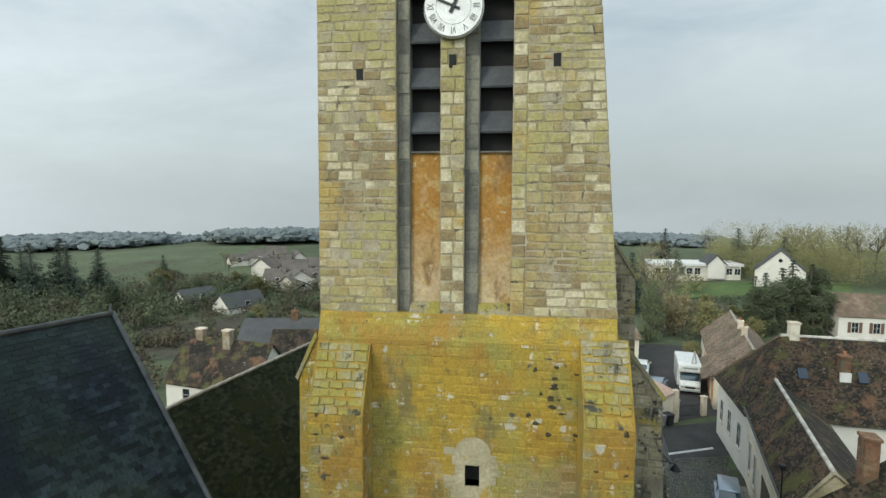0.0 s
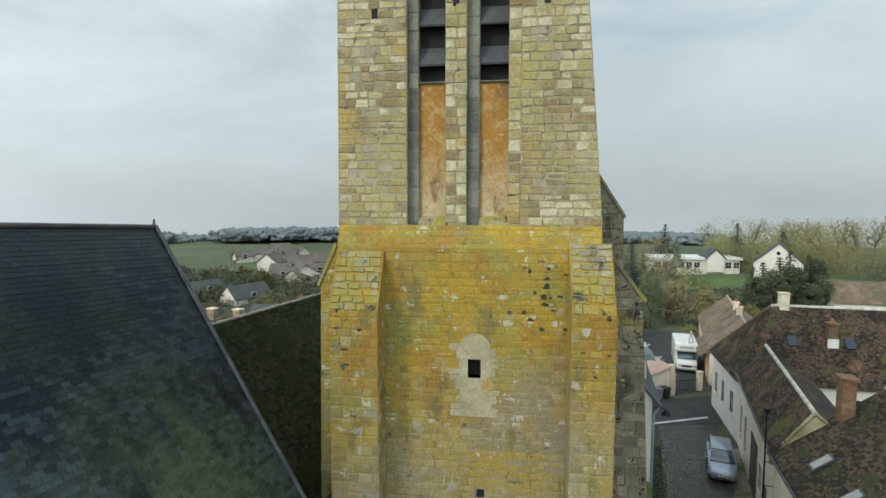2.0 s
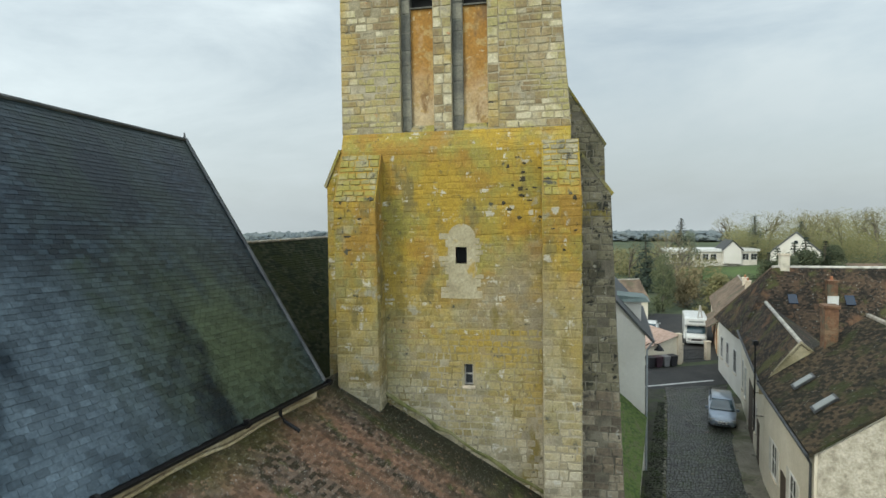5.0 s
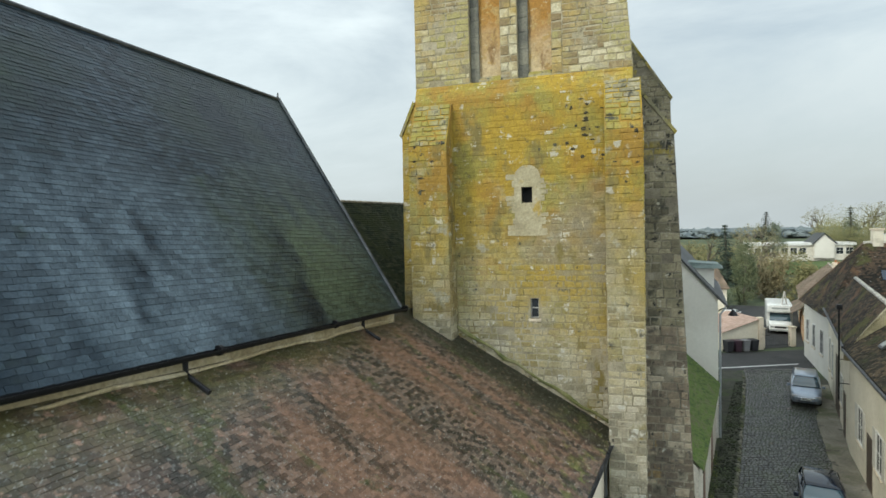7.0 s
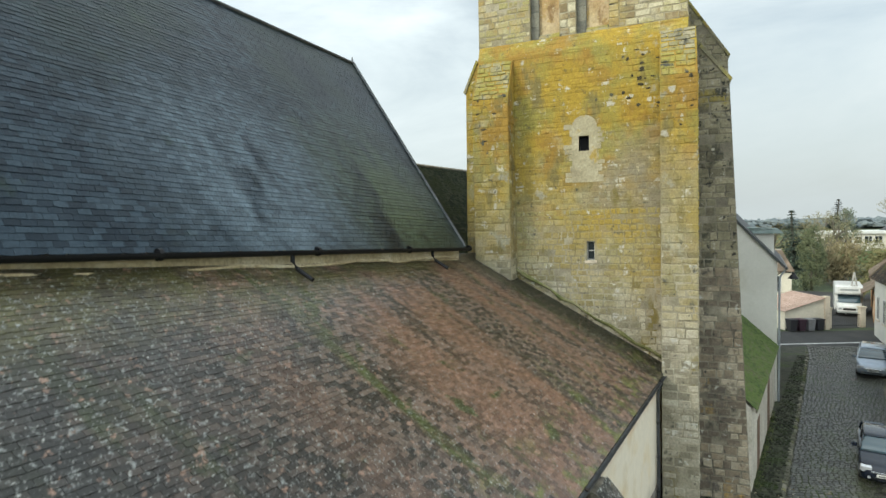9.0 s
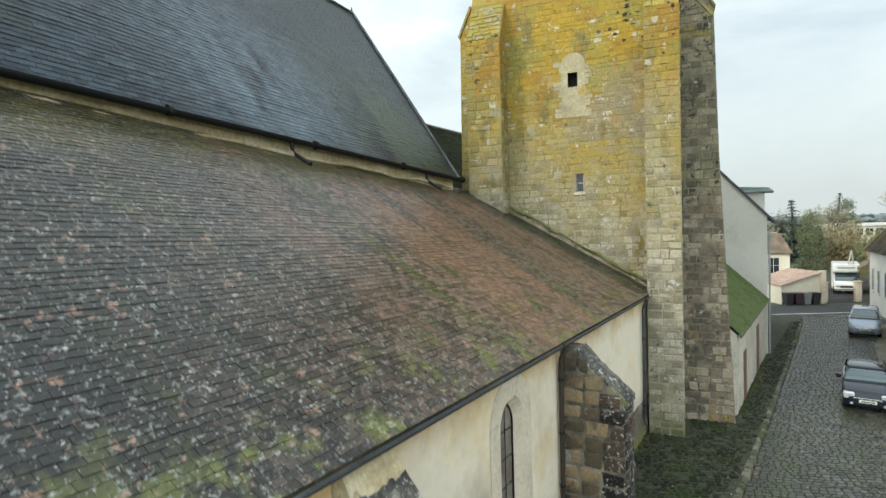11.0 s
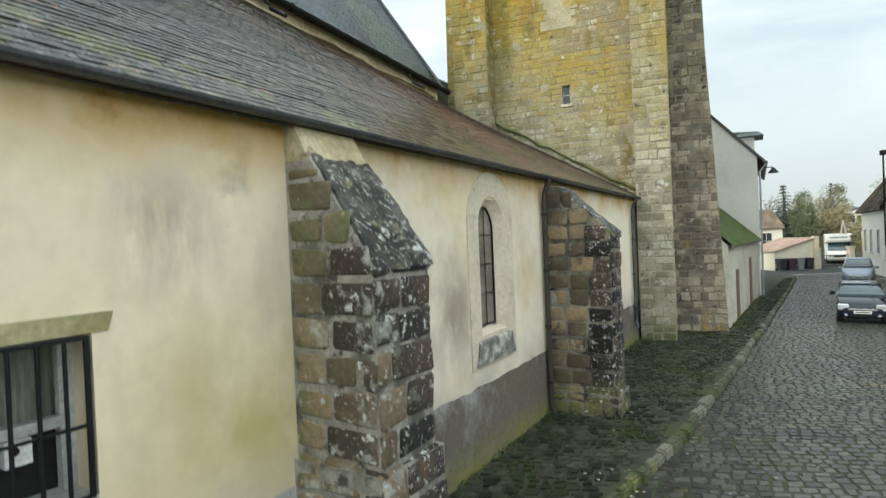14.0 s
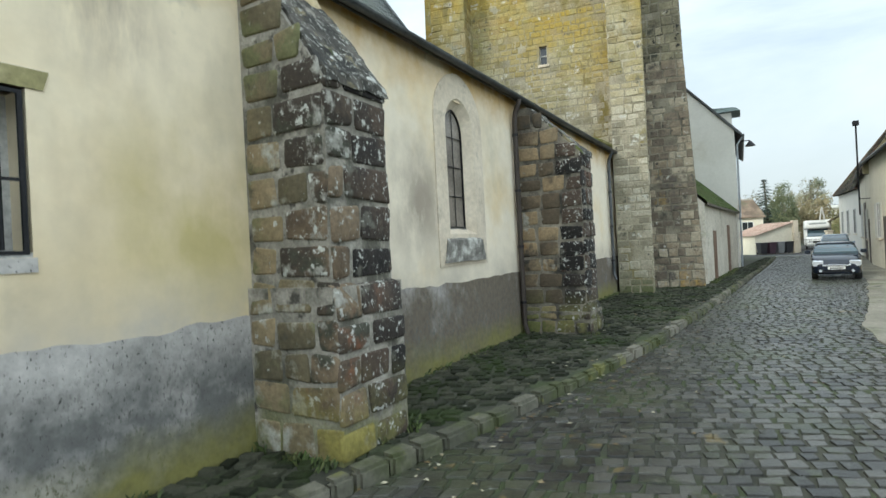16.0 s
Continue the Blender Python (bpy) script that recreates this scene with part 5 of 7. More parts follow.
# clock
clock = thing("tower_clock", "round white clock dial with black roman numerals", "clock")
CX, CY, CZ, CR = -0.70, 23.42, 23.47, 0.70
bm = bmesh.new()
bmesh.ops.create_cone(bm, cap_ends=True, segments=64, radius1=CR, radius2=CR - 0.02, depth=0.08, matrix=Matrix.Translation((CX, CY, CZ)) @ Matrix.Rotation(radians(90), 4, "X"))
part("dial", bm, "white_dial", clock)
for r0, r1, nm in ((CR - 0.035, CR - 0.02, "rim"), (0.40, 0.408, "chapter_ring")):
    rr = [[(CX + r * math.cos(a), CY - 0.045, CZ + r * math.sin(a)) for a in np.linspace(0, 6.28318, 65)[:-1]] for r in (r0, r1)]
    part(nm, loft(rr), "numeral", clock, "thin black ring")
for h, txt in enumerate("XII I II III IIII V VI VII VIII IX X XI".split()):
    cu = bpy.data.curves.new("numeral", "FONT")
    cu.body, cu.size, cu.align_x, cu.align_y, cu.extrude = txt, 0.2, "CENTER", "CENTER", 0.002
    tmp = bpy.data.objects.new("numeral", cu)
    me = bpy.data.meshes.new_from_object(tmp)
    bpy.data.objects.remove(tmp)
    me.name = "numeral"
    me.materials.append(M["numeral"])
    a = radians(90 - 30 * h)
    ob = new("numeral", me)
    ob.matrix_basis = Matrix.Translation((CX + 0.52 * math.cos(a), CY - 0.045, CZ + 0.52 * math.sin(a))) @ Matrix.Rotation(radians(90), 4, "X") @ Matrix.Rotation(radians(-30 * h), 4, "Z") @ Matrix.Diagonal((0.75, 1.1, 1, 1))
    ob.parent = clock
for ang, ln, wd, nm in ((radians(90 - 25), 0.34, 0.035, "hour_pointer"), (radians(90 + 66), 0.54, 0.026, "minute_pointer")):
    d, n2 = Vector((math.cos(ang), 0, math.sin(ang))), Vector((-math.sin(ang), 0, math.cos(ang)))
    c = Vector((CX, CY - 0.055, CZ))
    poly = [c - d * 0.16 + n2 * wd * 1.3, c - d * 0.16 - n2 * wd * 1.3, c - n2 * wd, c + d * ln * 0.7 - n2 * wd * 1.2, c + d * ln, c + d * ln * 0.7 + n2 * wd * 1.2, c + n2 * wd]
    part(nm, prism([tuple(p) for p in poly], (0, -0.012, 0)), "numeral", clock, "black clock pointer")
bm = bmesh.new()
bmesh.ops.create_cone(bm, cap_ends=True, segments=20, radius1=0.06, radius2=0.05, depth=0.03, matrix=Matrix.Translation((CX, CY - 0.07, CZ)) @ Matrix.Rotation(radians(90), 4, "X"))
part("hub", bm, "numeral", clock)

# chancel in line with the nave, behind the tower
back = thing("church_wing", "lower church wing with a mossy dark tile roof", "church")
WD = 0.2
wing = lambda off, y, z: (-10.25 + WD * (y - 22.5) + off, y, z)
part("wall", solid(wing(-4.2, 22.3, 0), wing(4.2, 22.3, 0), wing(4.2, 38, 0), wing(-4.2, 38, 0), wing(-4.2, 22.3, 7.2), wing(4.2, 22.3, 7.2), wing(4.2, 38, 7.2), wing(-4.2, 38, 7.2)), "render", back)
part("roof_deck", prism([wing(-4.5, 22.0, 7.1), wing(0, 22.0, 12.66), wing(4.5, 22.0, 7.1)], (WD * 16.1, 16.1, 0)), "wing_tile", back)
tiled(wing(4.55, 38.1, 7.08), wing(4.55, 22.0, 7.08), wing(0, 38.1, 12.7), wing(0, 22.0, 12.7), "tiling", "wing_tile", back, 0.18, 0.12, 0.012, 6)
for i in range(39):
    y = 22.1 + i * 0.41
    bm = bmesh.new()
    tube(bm, [wing(0, y, 12.70), wing(0, y + 0.4, 12.73)], 0.06, 8)
    part("ridge_tile", bm, "pale_tile", back)

# ---- houses along the street ----
def window(parent, x, z, w, h, y=0.0, axis="x", shutters="", sill=True, bars=1, mat="white_frame"):
    """A window on the wall plane y (axis x) or x (axis y) of a house, facing outwards to minus."""
    def bx(a0, a1, d0, d1, z0, z1):
        return boxes((a0, a1, y - d1, y - d0, z0, z1)) if axis == "x" else boxes((y - d1, y - d0, a0, a1, z0, z1))
    win = part("window", bx(x, x + w, -0.02, 0.006, z, z + h), "glass", parent, "dark glass window in pale frame")
    for q in ((x - 0.06, x, z - 0.05, z + h + 0.06), (x + w, x + w + 0.06, z - 0.05, z + h + 0.06), (x, x + w, z + h, z + h + 0.06), (x, x + w, z - 0.05, z)):
        part("frame", bx(q[0], q[1], -0.02, 0.04, q[2], q[3]), mat, win)
    for i in range(bars):
        c = x + w * (i + 1) / (bars + 1)
        part("glazing_bar", bx(c - 0.02, c + 0.02, -0.01, 0.025, z, z + h), mat, win)
    part("glazing_bar", bx(x, x + w, -0.01, 0.022, z + h * 0.5 - 0.015, z + h * 0.5 + 0.015), mat, win)
    if sill:
        part("sill", bx(x - 0.12, x + w + 0.12, -0.02, 0.1, z - 0.13, z - 0.05), "pale_stone", win)
    if shutters:
        for a in (x - 0.08 - w / 2, x + w + 0.08):
            part("shutter", bx(a, a + w / 2, 0.01, 0.05, z - 0.04, z + h + 0.05), shutters, win, "hinged wooden shutter")
    return win


def chimney(parent, x, y, z0, z1, a=0.7, b=0.5, mat="brick", pots=1):
    ch = part("chimney", boxes((x - a / 2, x + a / 2, y - b / 2, y + b / 2, z0, z1 - 0.2), bevel=0.015), mat, parent, "weathered chimney stack")
    part("cap", boxes((x - a / 2 - 0.06, x + a / 2 + 0.06, y - b / 2 - 0.06, y + b / 2 + 0.06, z1 - 0.2, z1 - 0.06), bevel=0.02), mat if mat == "brick" else "pale_stone", ch)
    for i in range(pots):
        bm = bmesh.new()
        c = x + (i - (pots - 1) / 2) * 0.3
        tube(bm, [(c, y, z1 - 0.07), (c, y, z1 + 0.22)], 0.1, 10, 0.085)
        part("pot", bm, "pot_clay", ch)
    return ch


def gabled(name, label, m, L, D, ze, zr, ridge_at, wall, roof, ridge="pale_tile", over=0.2, tile=(0.18, 0.13), seed=1, category="house", group=""):
    """A house in its own frame: front wall along x at y=0, depth to +y, ridge parallel to x."""
    ob = thing(name, label, category, group, m)
    bm = bmesh.new()
    rows = [[(0, 0, -0.3), (0, D, -0.3), (0, D, ze), (0, ridge_at, zr), (0, 0, ze)], [(L, 0, -0.3), (L, D, -0.3), (L, D, ze), (L, ridge_at, zr), (L, 0, ze)]]
    a, b = [[bm.verts.new(p) for p in r] for r in rows]
    bm.faces.new(a)
    bm.faces.new(b[::-1])
    for i in range(5):
        bm.faces.new((a[i], b[i], b[(i + 1) % 5], a[(i + 1) % 5]))
    bmesh.ops.recalc_face_normals(bm, faces=bm.faces[:])
    part("wall", bm, wall, ob)
    s1, s2 = (zr - ze) / ridge_at, (zr - ze) / (D - ridge_at)
    lo, hi = (-over, -over, ze - over * s1), (L + over, -over, ze - over * s1)
    t0, t1 = (-over, ridge_at, zr + 0.02), (L + over, ridge_at, zr + 0.02)
    r0, r1 = (-over, D + over, ze - over * s2), (L + over, D + over, ze - over * s2)
    rf = part("roof", solid(Vector(lo) + Vector((0, 0, -0.02)), Vector(hi) + Vector((0, 0, -0.02)), Vector(t1) + Vector((0, 0, -0.03)), Vector(t0) + Vector((0, 0, -0.03)),
                            Vector(lo) + Vector((0, 0, 0.1)), Vector(hi) + Vector((0, 0, 0.1)), Vector(t1) + Vector((0, 0, 0.08)), Vector(t0) + Vector((0, 0, 0.08))), roof, ob)
    part("roof", solid(Vector(t0) + Vector((0, 0, -0.03)), Vector(t1) + Vector((0, 0, -0.03)), Vector(r1) + Vector((0, 0, -0.02)), Vector(r0) + Vector((0, 0, -0.02)),
                       Vector(t0) + Vector((0, 0, 0.08)), Vector(t1) + Vector((0, 0, 0.08)), Vector(r1) + Vector((0, 0, 0.1)), Vector(r0) + Vector((0, 0, 0.1))), roof, ob)
    if tile:
        up = np.array((0, 0, 0.1))
        tiled(np.array(lo) + up, np.array(hi) + up, np.array(t0) + up * 0.8, np.array(t1) + up * 0.8, "tiling", roof, ob, tile[0], tile[1], 0.014, seed)
    if ridge:
        n = max(2, int((L + 2 * over) / 0.4))
        for i in range(n):
            x0 = -over + (L + 2 * over) * i / n
            bm = bmesh.new()
            tube(bm, [(x0, ridge_at, zr + 0.1), (x0 + (L + 2 * over) / n * 0.97, ridge_at, zr + 0.12)], 0.11, 7)
            part("ridge_tile", bm, ridge, ob)
    return ob


def line_pose(far, near):
    d = Vector(near) - Vector(far)
    return pose(far[0], far[1], 0, 0, 0, math.degrees(math.atan2(d.y, d.x))), d.length


M["white_frame"] = plain("white_paint", (0.62, 0.62, 0.60), 0.5)
M["brick"] = surf("chimney_brick", [(0.096, 0.048, 0.028), (0.152, 0.080, 0.044), (0.200, 0.136, 0.084)], 2.5, 20, 0.9, 0.5, spots=[((0.10, 0.09, 0.06), 1.4, 0.52, 0.1)])
# Dark olive buff: the shadow on the parapet gable is put into this colour.
M["mossy_render"] = surf("shaded_buff_render", [(0.20, 0.18, 0.11), (0.29, 0.26, 0.165), (0.36, 0.33, 0.23)], 0.9, 12, 0.92, 0.3)
M["pot_clay"] = plain("clay_pot", (0.34, 0.14, 0.07), 0.8)
M["shutter_pale"] = plain("pale_shutter", (0.55, 0.53, 0.47), 0.6)
M["shutter_brown"] = plain("brown_shutter", (0.13, 0.07, 0.045), 0.6)
M["door_dark"] = surf("dark_door", [(0.05, 0.035, 0.025), (0.09, 0.065, 0.045)], 2, 20, 0.7, 0.2, stretch=(1, 1, 0.2))
M["rubble"] = surf("rubble_wall", [(0.30, 0.27, 0.21), (0.44, 0.40, 0.32), (0.52, 0.48, 0.40)], 3.0, 12, 0.92, 0.6)
M["tan_tile"] = surf("tan_tile", [(0.10, 0.072, 0.05), (0.16, 0.115, 0.08), (0.22, 0.165, 0.12)], 0.8, 12, 0.9, 0.3, "island", 0.4, spots=[((0.09, 0.085, 0.05), 0.5, 0.54, 0.1)])
M["pink_tile"] = surf("pink_tile", [(0.34, 0.24, 0.19), (0.44, 0.32, 0.265)], 0.8, 12, 0.9, 0.3, "island", 0.3)
M["orange_wall"] = surf("orange_boards", [(0.40, 0.20, 0.09), (0.52, 0.29, 0.14)], 1.2, 14, 0.85, 0.2, stretch=(1, 1, 0.15))
M["dark_tile"] = surf("dark_village_tile", [(0.018, 0.016, 0.013), (0.038, 0.031, 0.024), (0.085, 0.058, 0.038)], 0.9, 14, 0.9, 0.4, "island", 0.38, gloss=0.25,
                      spots=[((0.13, 0.075, 0.045), 0.7, 0.56, 0.1), ((0.075, 0.075, 0.028), 0.6, 0.54, 0.1), ((0.26, 0.26, 0.24), 7.0, 0.64, 0.03)])

mB, lB = line_pose((13.5, 35.7), (11.9, 27.4))
hb = gabled("street_house", "buff rendered house with mossy tile roof and two skylights", mB, lB, 8.0, 5.05, 8.5, 4.3, "ochre_wall", "old_tile", seed=11)
window(hb, 5.3, 1.3, 0.9, 1.5, shutters="shutter_pale")
window(hb, 2.0, 1.3, 0.9, 1.5, shutters="shutter_pale")
part("door", boxes((3.7, 4.6, -0.03, 0.02, -0.1, 2.2)), "door_dark", hb)
part("rubble_gable", prism([(lB + 0.01, 0.1, -0.2), (lB + 0.01, 7.9, -0.2), (lB + 0.01, 7.9, 5.1), (lB + 0.01, 4.3, 8.2), (lB + 0.01, 0.1, 5.0)], (0.03, 0, 0)), "rubble", hb, "gable of pale rubble stone")
for x in (2.6, 5.6):
    z = lambda y: 5.05 + 3.45 / 4.3 * (y - 0.35) + 0.17
    w = part("skylight", solid((x, 0.55, z(0.9)), (x + 0.6, 0.55, z(0.9)), (x + 0.6, 1.35, z(1.7)), (x, 1.35, z(1.7)), (x, 0.53, z(0.9) + 0.08), (x + 0.6, 0.53, z(0.9) + 0.08), (x + 0.6, 1.33, z(1.7) + 0.08), (x, 1.33, z(1.7) + 0.08)), "zinc", hb, "skylight with pale blind")
    part("pane", solid((x + 0.07, 0.60, z(0.95) + 0.095), (x + 0.53, 0.60, z(0.95) + 0.095), (x + 0.53, 1.25, z(1.6) + 0.095), (x + 0.07, 1.25, z(1.6) + 0.095), (x + 0.07, 0.60, z(0.95) + 0.125), (x + 0.53, 0.60, z(0.95) + 0.125), (x + 0.53, 1.25, z(1.6) + 0.125), (x + 0.07, 1.25, z(1.6) + 0.125)), "stripe_grey", w)
chimney(hb, 0.3, 2.6, 5.5, 9.2, 0.72, 0.55, "brick", 0)
bm = bmesh.new()
tube(bm, [(-0.2, -0.28, 4.9), (lB + 0.2, -0.28, 4.9)], 0.07, 8)
part("gutter", bm, "zinc", hb)
bm = bmesh.new()
tube(bm, [(lB - 0.15, -0.28, 4.88), (lB - 0.15, -0.08, 4.5), (lB - 0.15, -0.08, 0)], 0.045, 8)
part("downpipe", bm, "zinc", hb)

mC, lC = line_pose((17.0, 48.6), (13.55, 35.85))
hc_ = gabled("street_house", "pale house wing with steep tile roof and white ridge tiles", mC, lC, 4.2, 5.0, 7.05, 1.5, "ochre_wall", "dark_tile", ridge="pale_ridge", seed=12)
for x, w in ((1.2, 0.7), (3.2, 0.7)):
    window(hc_, x, 1.2, w, 2.0, bars=1)
part("carriage_door", boxes((6.0, 8.4, -0.03, 0.05, -0.1, 3.2)), "door_dark", hc_, "tall dark carriage door")
part("door", boxes((10.6, 11.5, -0.03, 0.05, -0.1, 2.2)), "door_dark", hc_)
window(hc_, 9.2, 1.2, 0.8, 1.5, shutters="shutter_pale")
part("parapet", prism([(lC - 0.05, -0.25, 4.75), (lC - 0.05, 1.5, 7.25), (lC - 0.05, 4.3, 4.9), (lC - 0.05, 4.3, 4.5), (lC - 0.05, -0.25, 4.4)], (0.25, 0, 0)), "mossy_render", hc_, "buff rendered parapet gable")
bm = bmesh.new()
tube(bm, [(0, -0.28, 5.0), (lC, -0.28, 5.0)], 0.07, 8)
part("gutter", bm, "zinc", hc_)

ha = thing("corner_house", "large corner house with dark tile hipped roof and brick chimneys", "house", m=pose(17.0, 48.6, 0, 0, 0, -7))
part("wall", boxes((0, 20, 0, 8, -0.3, 4.6)), "white_wall", ha)
part("roof", solid((-0.3, -0.3, 4.45), (20, -0.3, 4.45), (20, 8.3, 4.45), (-0.3, 8.3, 4.45), (2.9, 3.3, 9.35), (20, 3.3, 9.35), (20, 3.5, 9.35), (2.9, 3.5, 9.35)), "dark_tile", ha)
tiled((-0.3, -0.32, 4.47), (20, -0.32, 4.47), (2.9, 3.3, 9.38), (20, 3.3, 9.38), "tiling", "dark_tile", ha, 0.18, 0.13, 0.014, 13)
tiled((-0.32, 8.3, 4.47), (-0.32, -0.3, 4.47), (2.88, 3.5, 9.38), (2.88, 3.3, 9.38), "tiling", "dark_tile", ha, 0.18, 0.13, 0.014, 14)
for i in range(43):
    bm = bmesh.new()
    tube(bm, [(2.8 + i * 0.4, 3.4, 9.4), (3.19 + i * 0.4, 3.4, 9.43)], 0.12, 7)
    part("ridge_tile", bm, "pale_ridge", ha)
for i in range(14):
    f0, f1 = i / 14, (i + 0.96) / 14
    p = lambda f: (-0.3 + 3.2 * f, 8.3 - 4.8 * f, 4.5 + 4.9 * f)
    bm = bmesh.new()
    tube(bm, [p(f0), p(f1)], 0.1, 7)
    part("hip_tile", bm, "tan_tile", ha)
chimney(ha, 3.6, 3.4, 8.8, 10.5, 0.62, 0.6, "ochre_wall", 0)
chimney(ha, 6.2, 1.8, 6.2, 8.7, 0.62, 0.6, "brick", 1)
part("flashing", boxes((5.86, 6.54, 1.42, 1.52, 6.5, 7.5)), "white_frame", ha, "white flashing at the chimney foot")
for x in (3.4, 7.0):
    zz = lambda y: 4.5 + 4.9 / 3.6 * (y + 0.3) + 0.06
    part("skylight", solid((x, 1.4, zz(1.4)), (x + 0.6, 1.4, zz(1.4)), (x + 0.6, 1.85, zz(1.85)), (x, 1.85, zz(1.85)), (x, 1.36, zz(1.4) + 0.06), (x + 0.6, 1.36, zz(1.4) + 0.06), (x + 0.6, 1.81, zz(1.85) + 0.06), (x, 1.81, zz(1.85) + 0.06)), "blue_glass", ha, "small blue roof window")
for x in (6.5, 9.8, 13.0):
    window(ha, x, 2.2, 0.9, 1.5)
for y in (1.5, 4.0, 6.2):
    window(ha, y, 1.4, 0.8, 1.7, 0.0, "y")

house_w = thing("gable_house", "grey-white rendered house with a blank gable wall", "house", m=pose(7.78, 35.9, 0, 0, 0, -8))
part("wall", prism([(-8, 0, -0.2), (0, 0, -0.2), (0, 0, 7.3), (-3.2, 0, 10.9), (-8, 0, 6)], (0, 11, 0)), "white_wall", house_w)
part("roof", solid((0.3, -0.12, 6.98), (0.3, 11.2, 6.98), (-3.2, 11.2, 10.95), (-3.2, -0.12, 10.95), (0.36, -0.12, 7.08), (0.36, 11.2, 7.08), (-3.2, 11.2, 11.08), (-3.2, -0.12, 11.08)), "far_slate", house_w)
part("roof", solid((-3.2, -0.12, 10.95), (-3.2, 11.2, 10.95), (-8.2, 11.2, 5.85), (-8.2, -0.12, 5.85), (-3.2, -0.12, 11.08), (-3.2, 11.2, 11.08), (-8.25, 11.2, 5.95), (-8.25, -0.12, 5.95)), "far_slate", house_w)
dm = part("dormer", boxes((-1.9, -0.1, 2.2, 3.8, 7.2, 8.7)), "white_wall", house_w)
part("dormer_roof", solid((-2.6, 1.95, 8.72), (0.35, 1.95, 8.72), (0.35, 4.05, 8.72), (-2.6, 4.05, 8.72), (-2.6, 1.95, 9.15), (0.1, 2.1, 8.95), (0.1, 3.9, 8.95), (-2.6, 4.05, 9.15)), "teal_zinc", dm, "green-grey zinc dormer roof")
bm = bmesh.new()
tube(bm, [(0.4, -0.1, 6.98), (0.4, 11.2, 6.98)], 0.07, 8)
part("gutter", bm, "zinc", house_w)
bm = bmesh.new()
tube(bm, [(0.4, 0.1, 6.95), (0.1, 0.1, 6.5), (0.08, 0.1, 0.0)], 0.05, 8)
part("downpipe", bm, "pale_zinc", house_w)
for y in (2.0, 5.0, 8.0):
    window(house_w, y, 3.8, 0.9, 1.6, -0.0, "y")
wl = thing("wall_lamp", "black street lamp on a wall bracket", "street lamp", m=pose(7.82, 36.4, 0, 0, 0, -14))
bm = bmesh.new()
tube(bm, [(0.0, 0, 6.55), (0.25, 0, 6.75), (0.75, 0, 6.72)], 0.025, 8)
part("bracket", bm, "iron", wl)
bm = bmesh.new()
bmesh.ops.create_cone(bm, cap_ends=True, segments=16, radius1=0.26, radius2=0.05, depth=0.28, matrix=Matrix.Translation((0.75, 0, 6.56)))
part("shade", bm, "iron", wl)

annex = thing("annex", "low lean-to beside the street with mossy green roof", "outbuilding")
AP, AQ = (5.2, 25.0), (7.66, 35.8)
part("wall", solid((*AP, -0.1), (*AQ, -0.1), (4.2, 35.8, -0.1), (3.2, 25.0, -0.1), (*AP, 2.95), (*AQ, 2.95), (4.2, 35.8, 6.1), (3.2, 25.0, 5.1)), "pale_annex", annex)
tiled((5.35, 24.95, 2.93), (7.84, 35.8, 2.93), (3.2, 24.95, 5.2), (4.3, 35.8, 6.25), "tiling", "moss", annex, 0.17, 0.12, 0.014, 8)
part("eave_board", solid((5.3, 24.95, 2.85), (5.36, 24.95, 2.85), (7.84, 35.8, 2.85), (7.78, 35.8, 2.85), (5.3, 24.95, 2.95), (5.36, 24.95, 2.95), (7.84, 35.8, 2.95), (7.78, 35.8, 2.95)), "wood", annex)
da = Vector((AQ[0] - AP[0], AQ[1] - AP[1], 0)).normalized()
na = Vector((da.y, -da.x, 0))
for s, w, h in ((1.9, 0.85, 1.95), (6.6, 0.9, 2.2)):
    p = Vector((*AP, 0)) + da * s
    q = p + da * w
    part("door", solid(p - na * 0.1 + Vector((0, 0, 0)), p + na * 0.02, q + na * 0.02, q - na * 0.1, p - na * 0.1 + Vector((0, 0, h)), p + na * 0.02 + Vector((0, 0, h)), q + na * 0.02 + Vector((0, 0, h)), q - na * 0.1 + Vector((0, 0, h))), "door_brown", annex, "weathered brown door")

lamp = thing("street_lamp", "slim dark lamp post fixed to a house wall", "street lamp")
bm = bmesh.new()
tube(bm, [(13.15, 36.0, 2.4), (13.15, 36.0, 6.9)], 0.04, 8)
part("pole", bm, "iron", lamp)
for z in (4.4, 3.2):
    bm = bmesh.new()
    tube(bm, [(13.15, 36.0, z), (13.62, 35.9, z)], 0.02, 6)
    part("wall_bracket", bm, "iron", lamp)
part("lantern", boxes((13.03, 13.27, 35.88, 36.12, 6.85, 7.1), bevel=0.04), "iron", lamp)


# ---- vehicles ----
def rloop(y, hw, z0, z1, rb=0.12, rt=0.1, tilt=0.0):
    """A rounded cross-section at y, from the lower left round over the top."""
    pts = []
    for cx, cz, a0, r in ((-hw + rb, z0 + rb, 180, rb), (hw - rb, z0 + rb, 270, rb), (hw - rt, z1 - rt, 0, rt), (-hw + rt, z1 - rt, 90, rt)):
        for k in range(4):
            a = radians(a0 + 30 * k)
            pts.append((cx + r * math.cos(a), y + tilt * (cz + r * math.sin(a) - z0), cz + r * math.sin(a)))
    return pts


def closed(loops):
    bm = loft(loops)
    bm.verts.ensure_lookup_table()
    n = len(loops[0])
    bm.faces.new([bm.verts[i] for i in range(n)])
    bm.faces.new([bm.verts[len(loops) * n - n + i] for i in range(n)][::-1])
    bmesh.ops.recalc_face_normals(bm, faces=bm.faces[:])
    for f in bm.faces:
        f.smooth = len(f.verts) == 4
    return bm


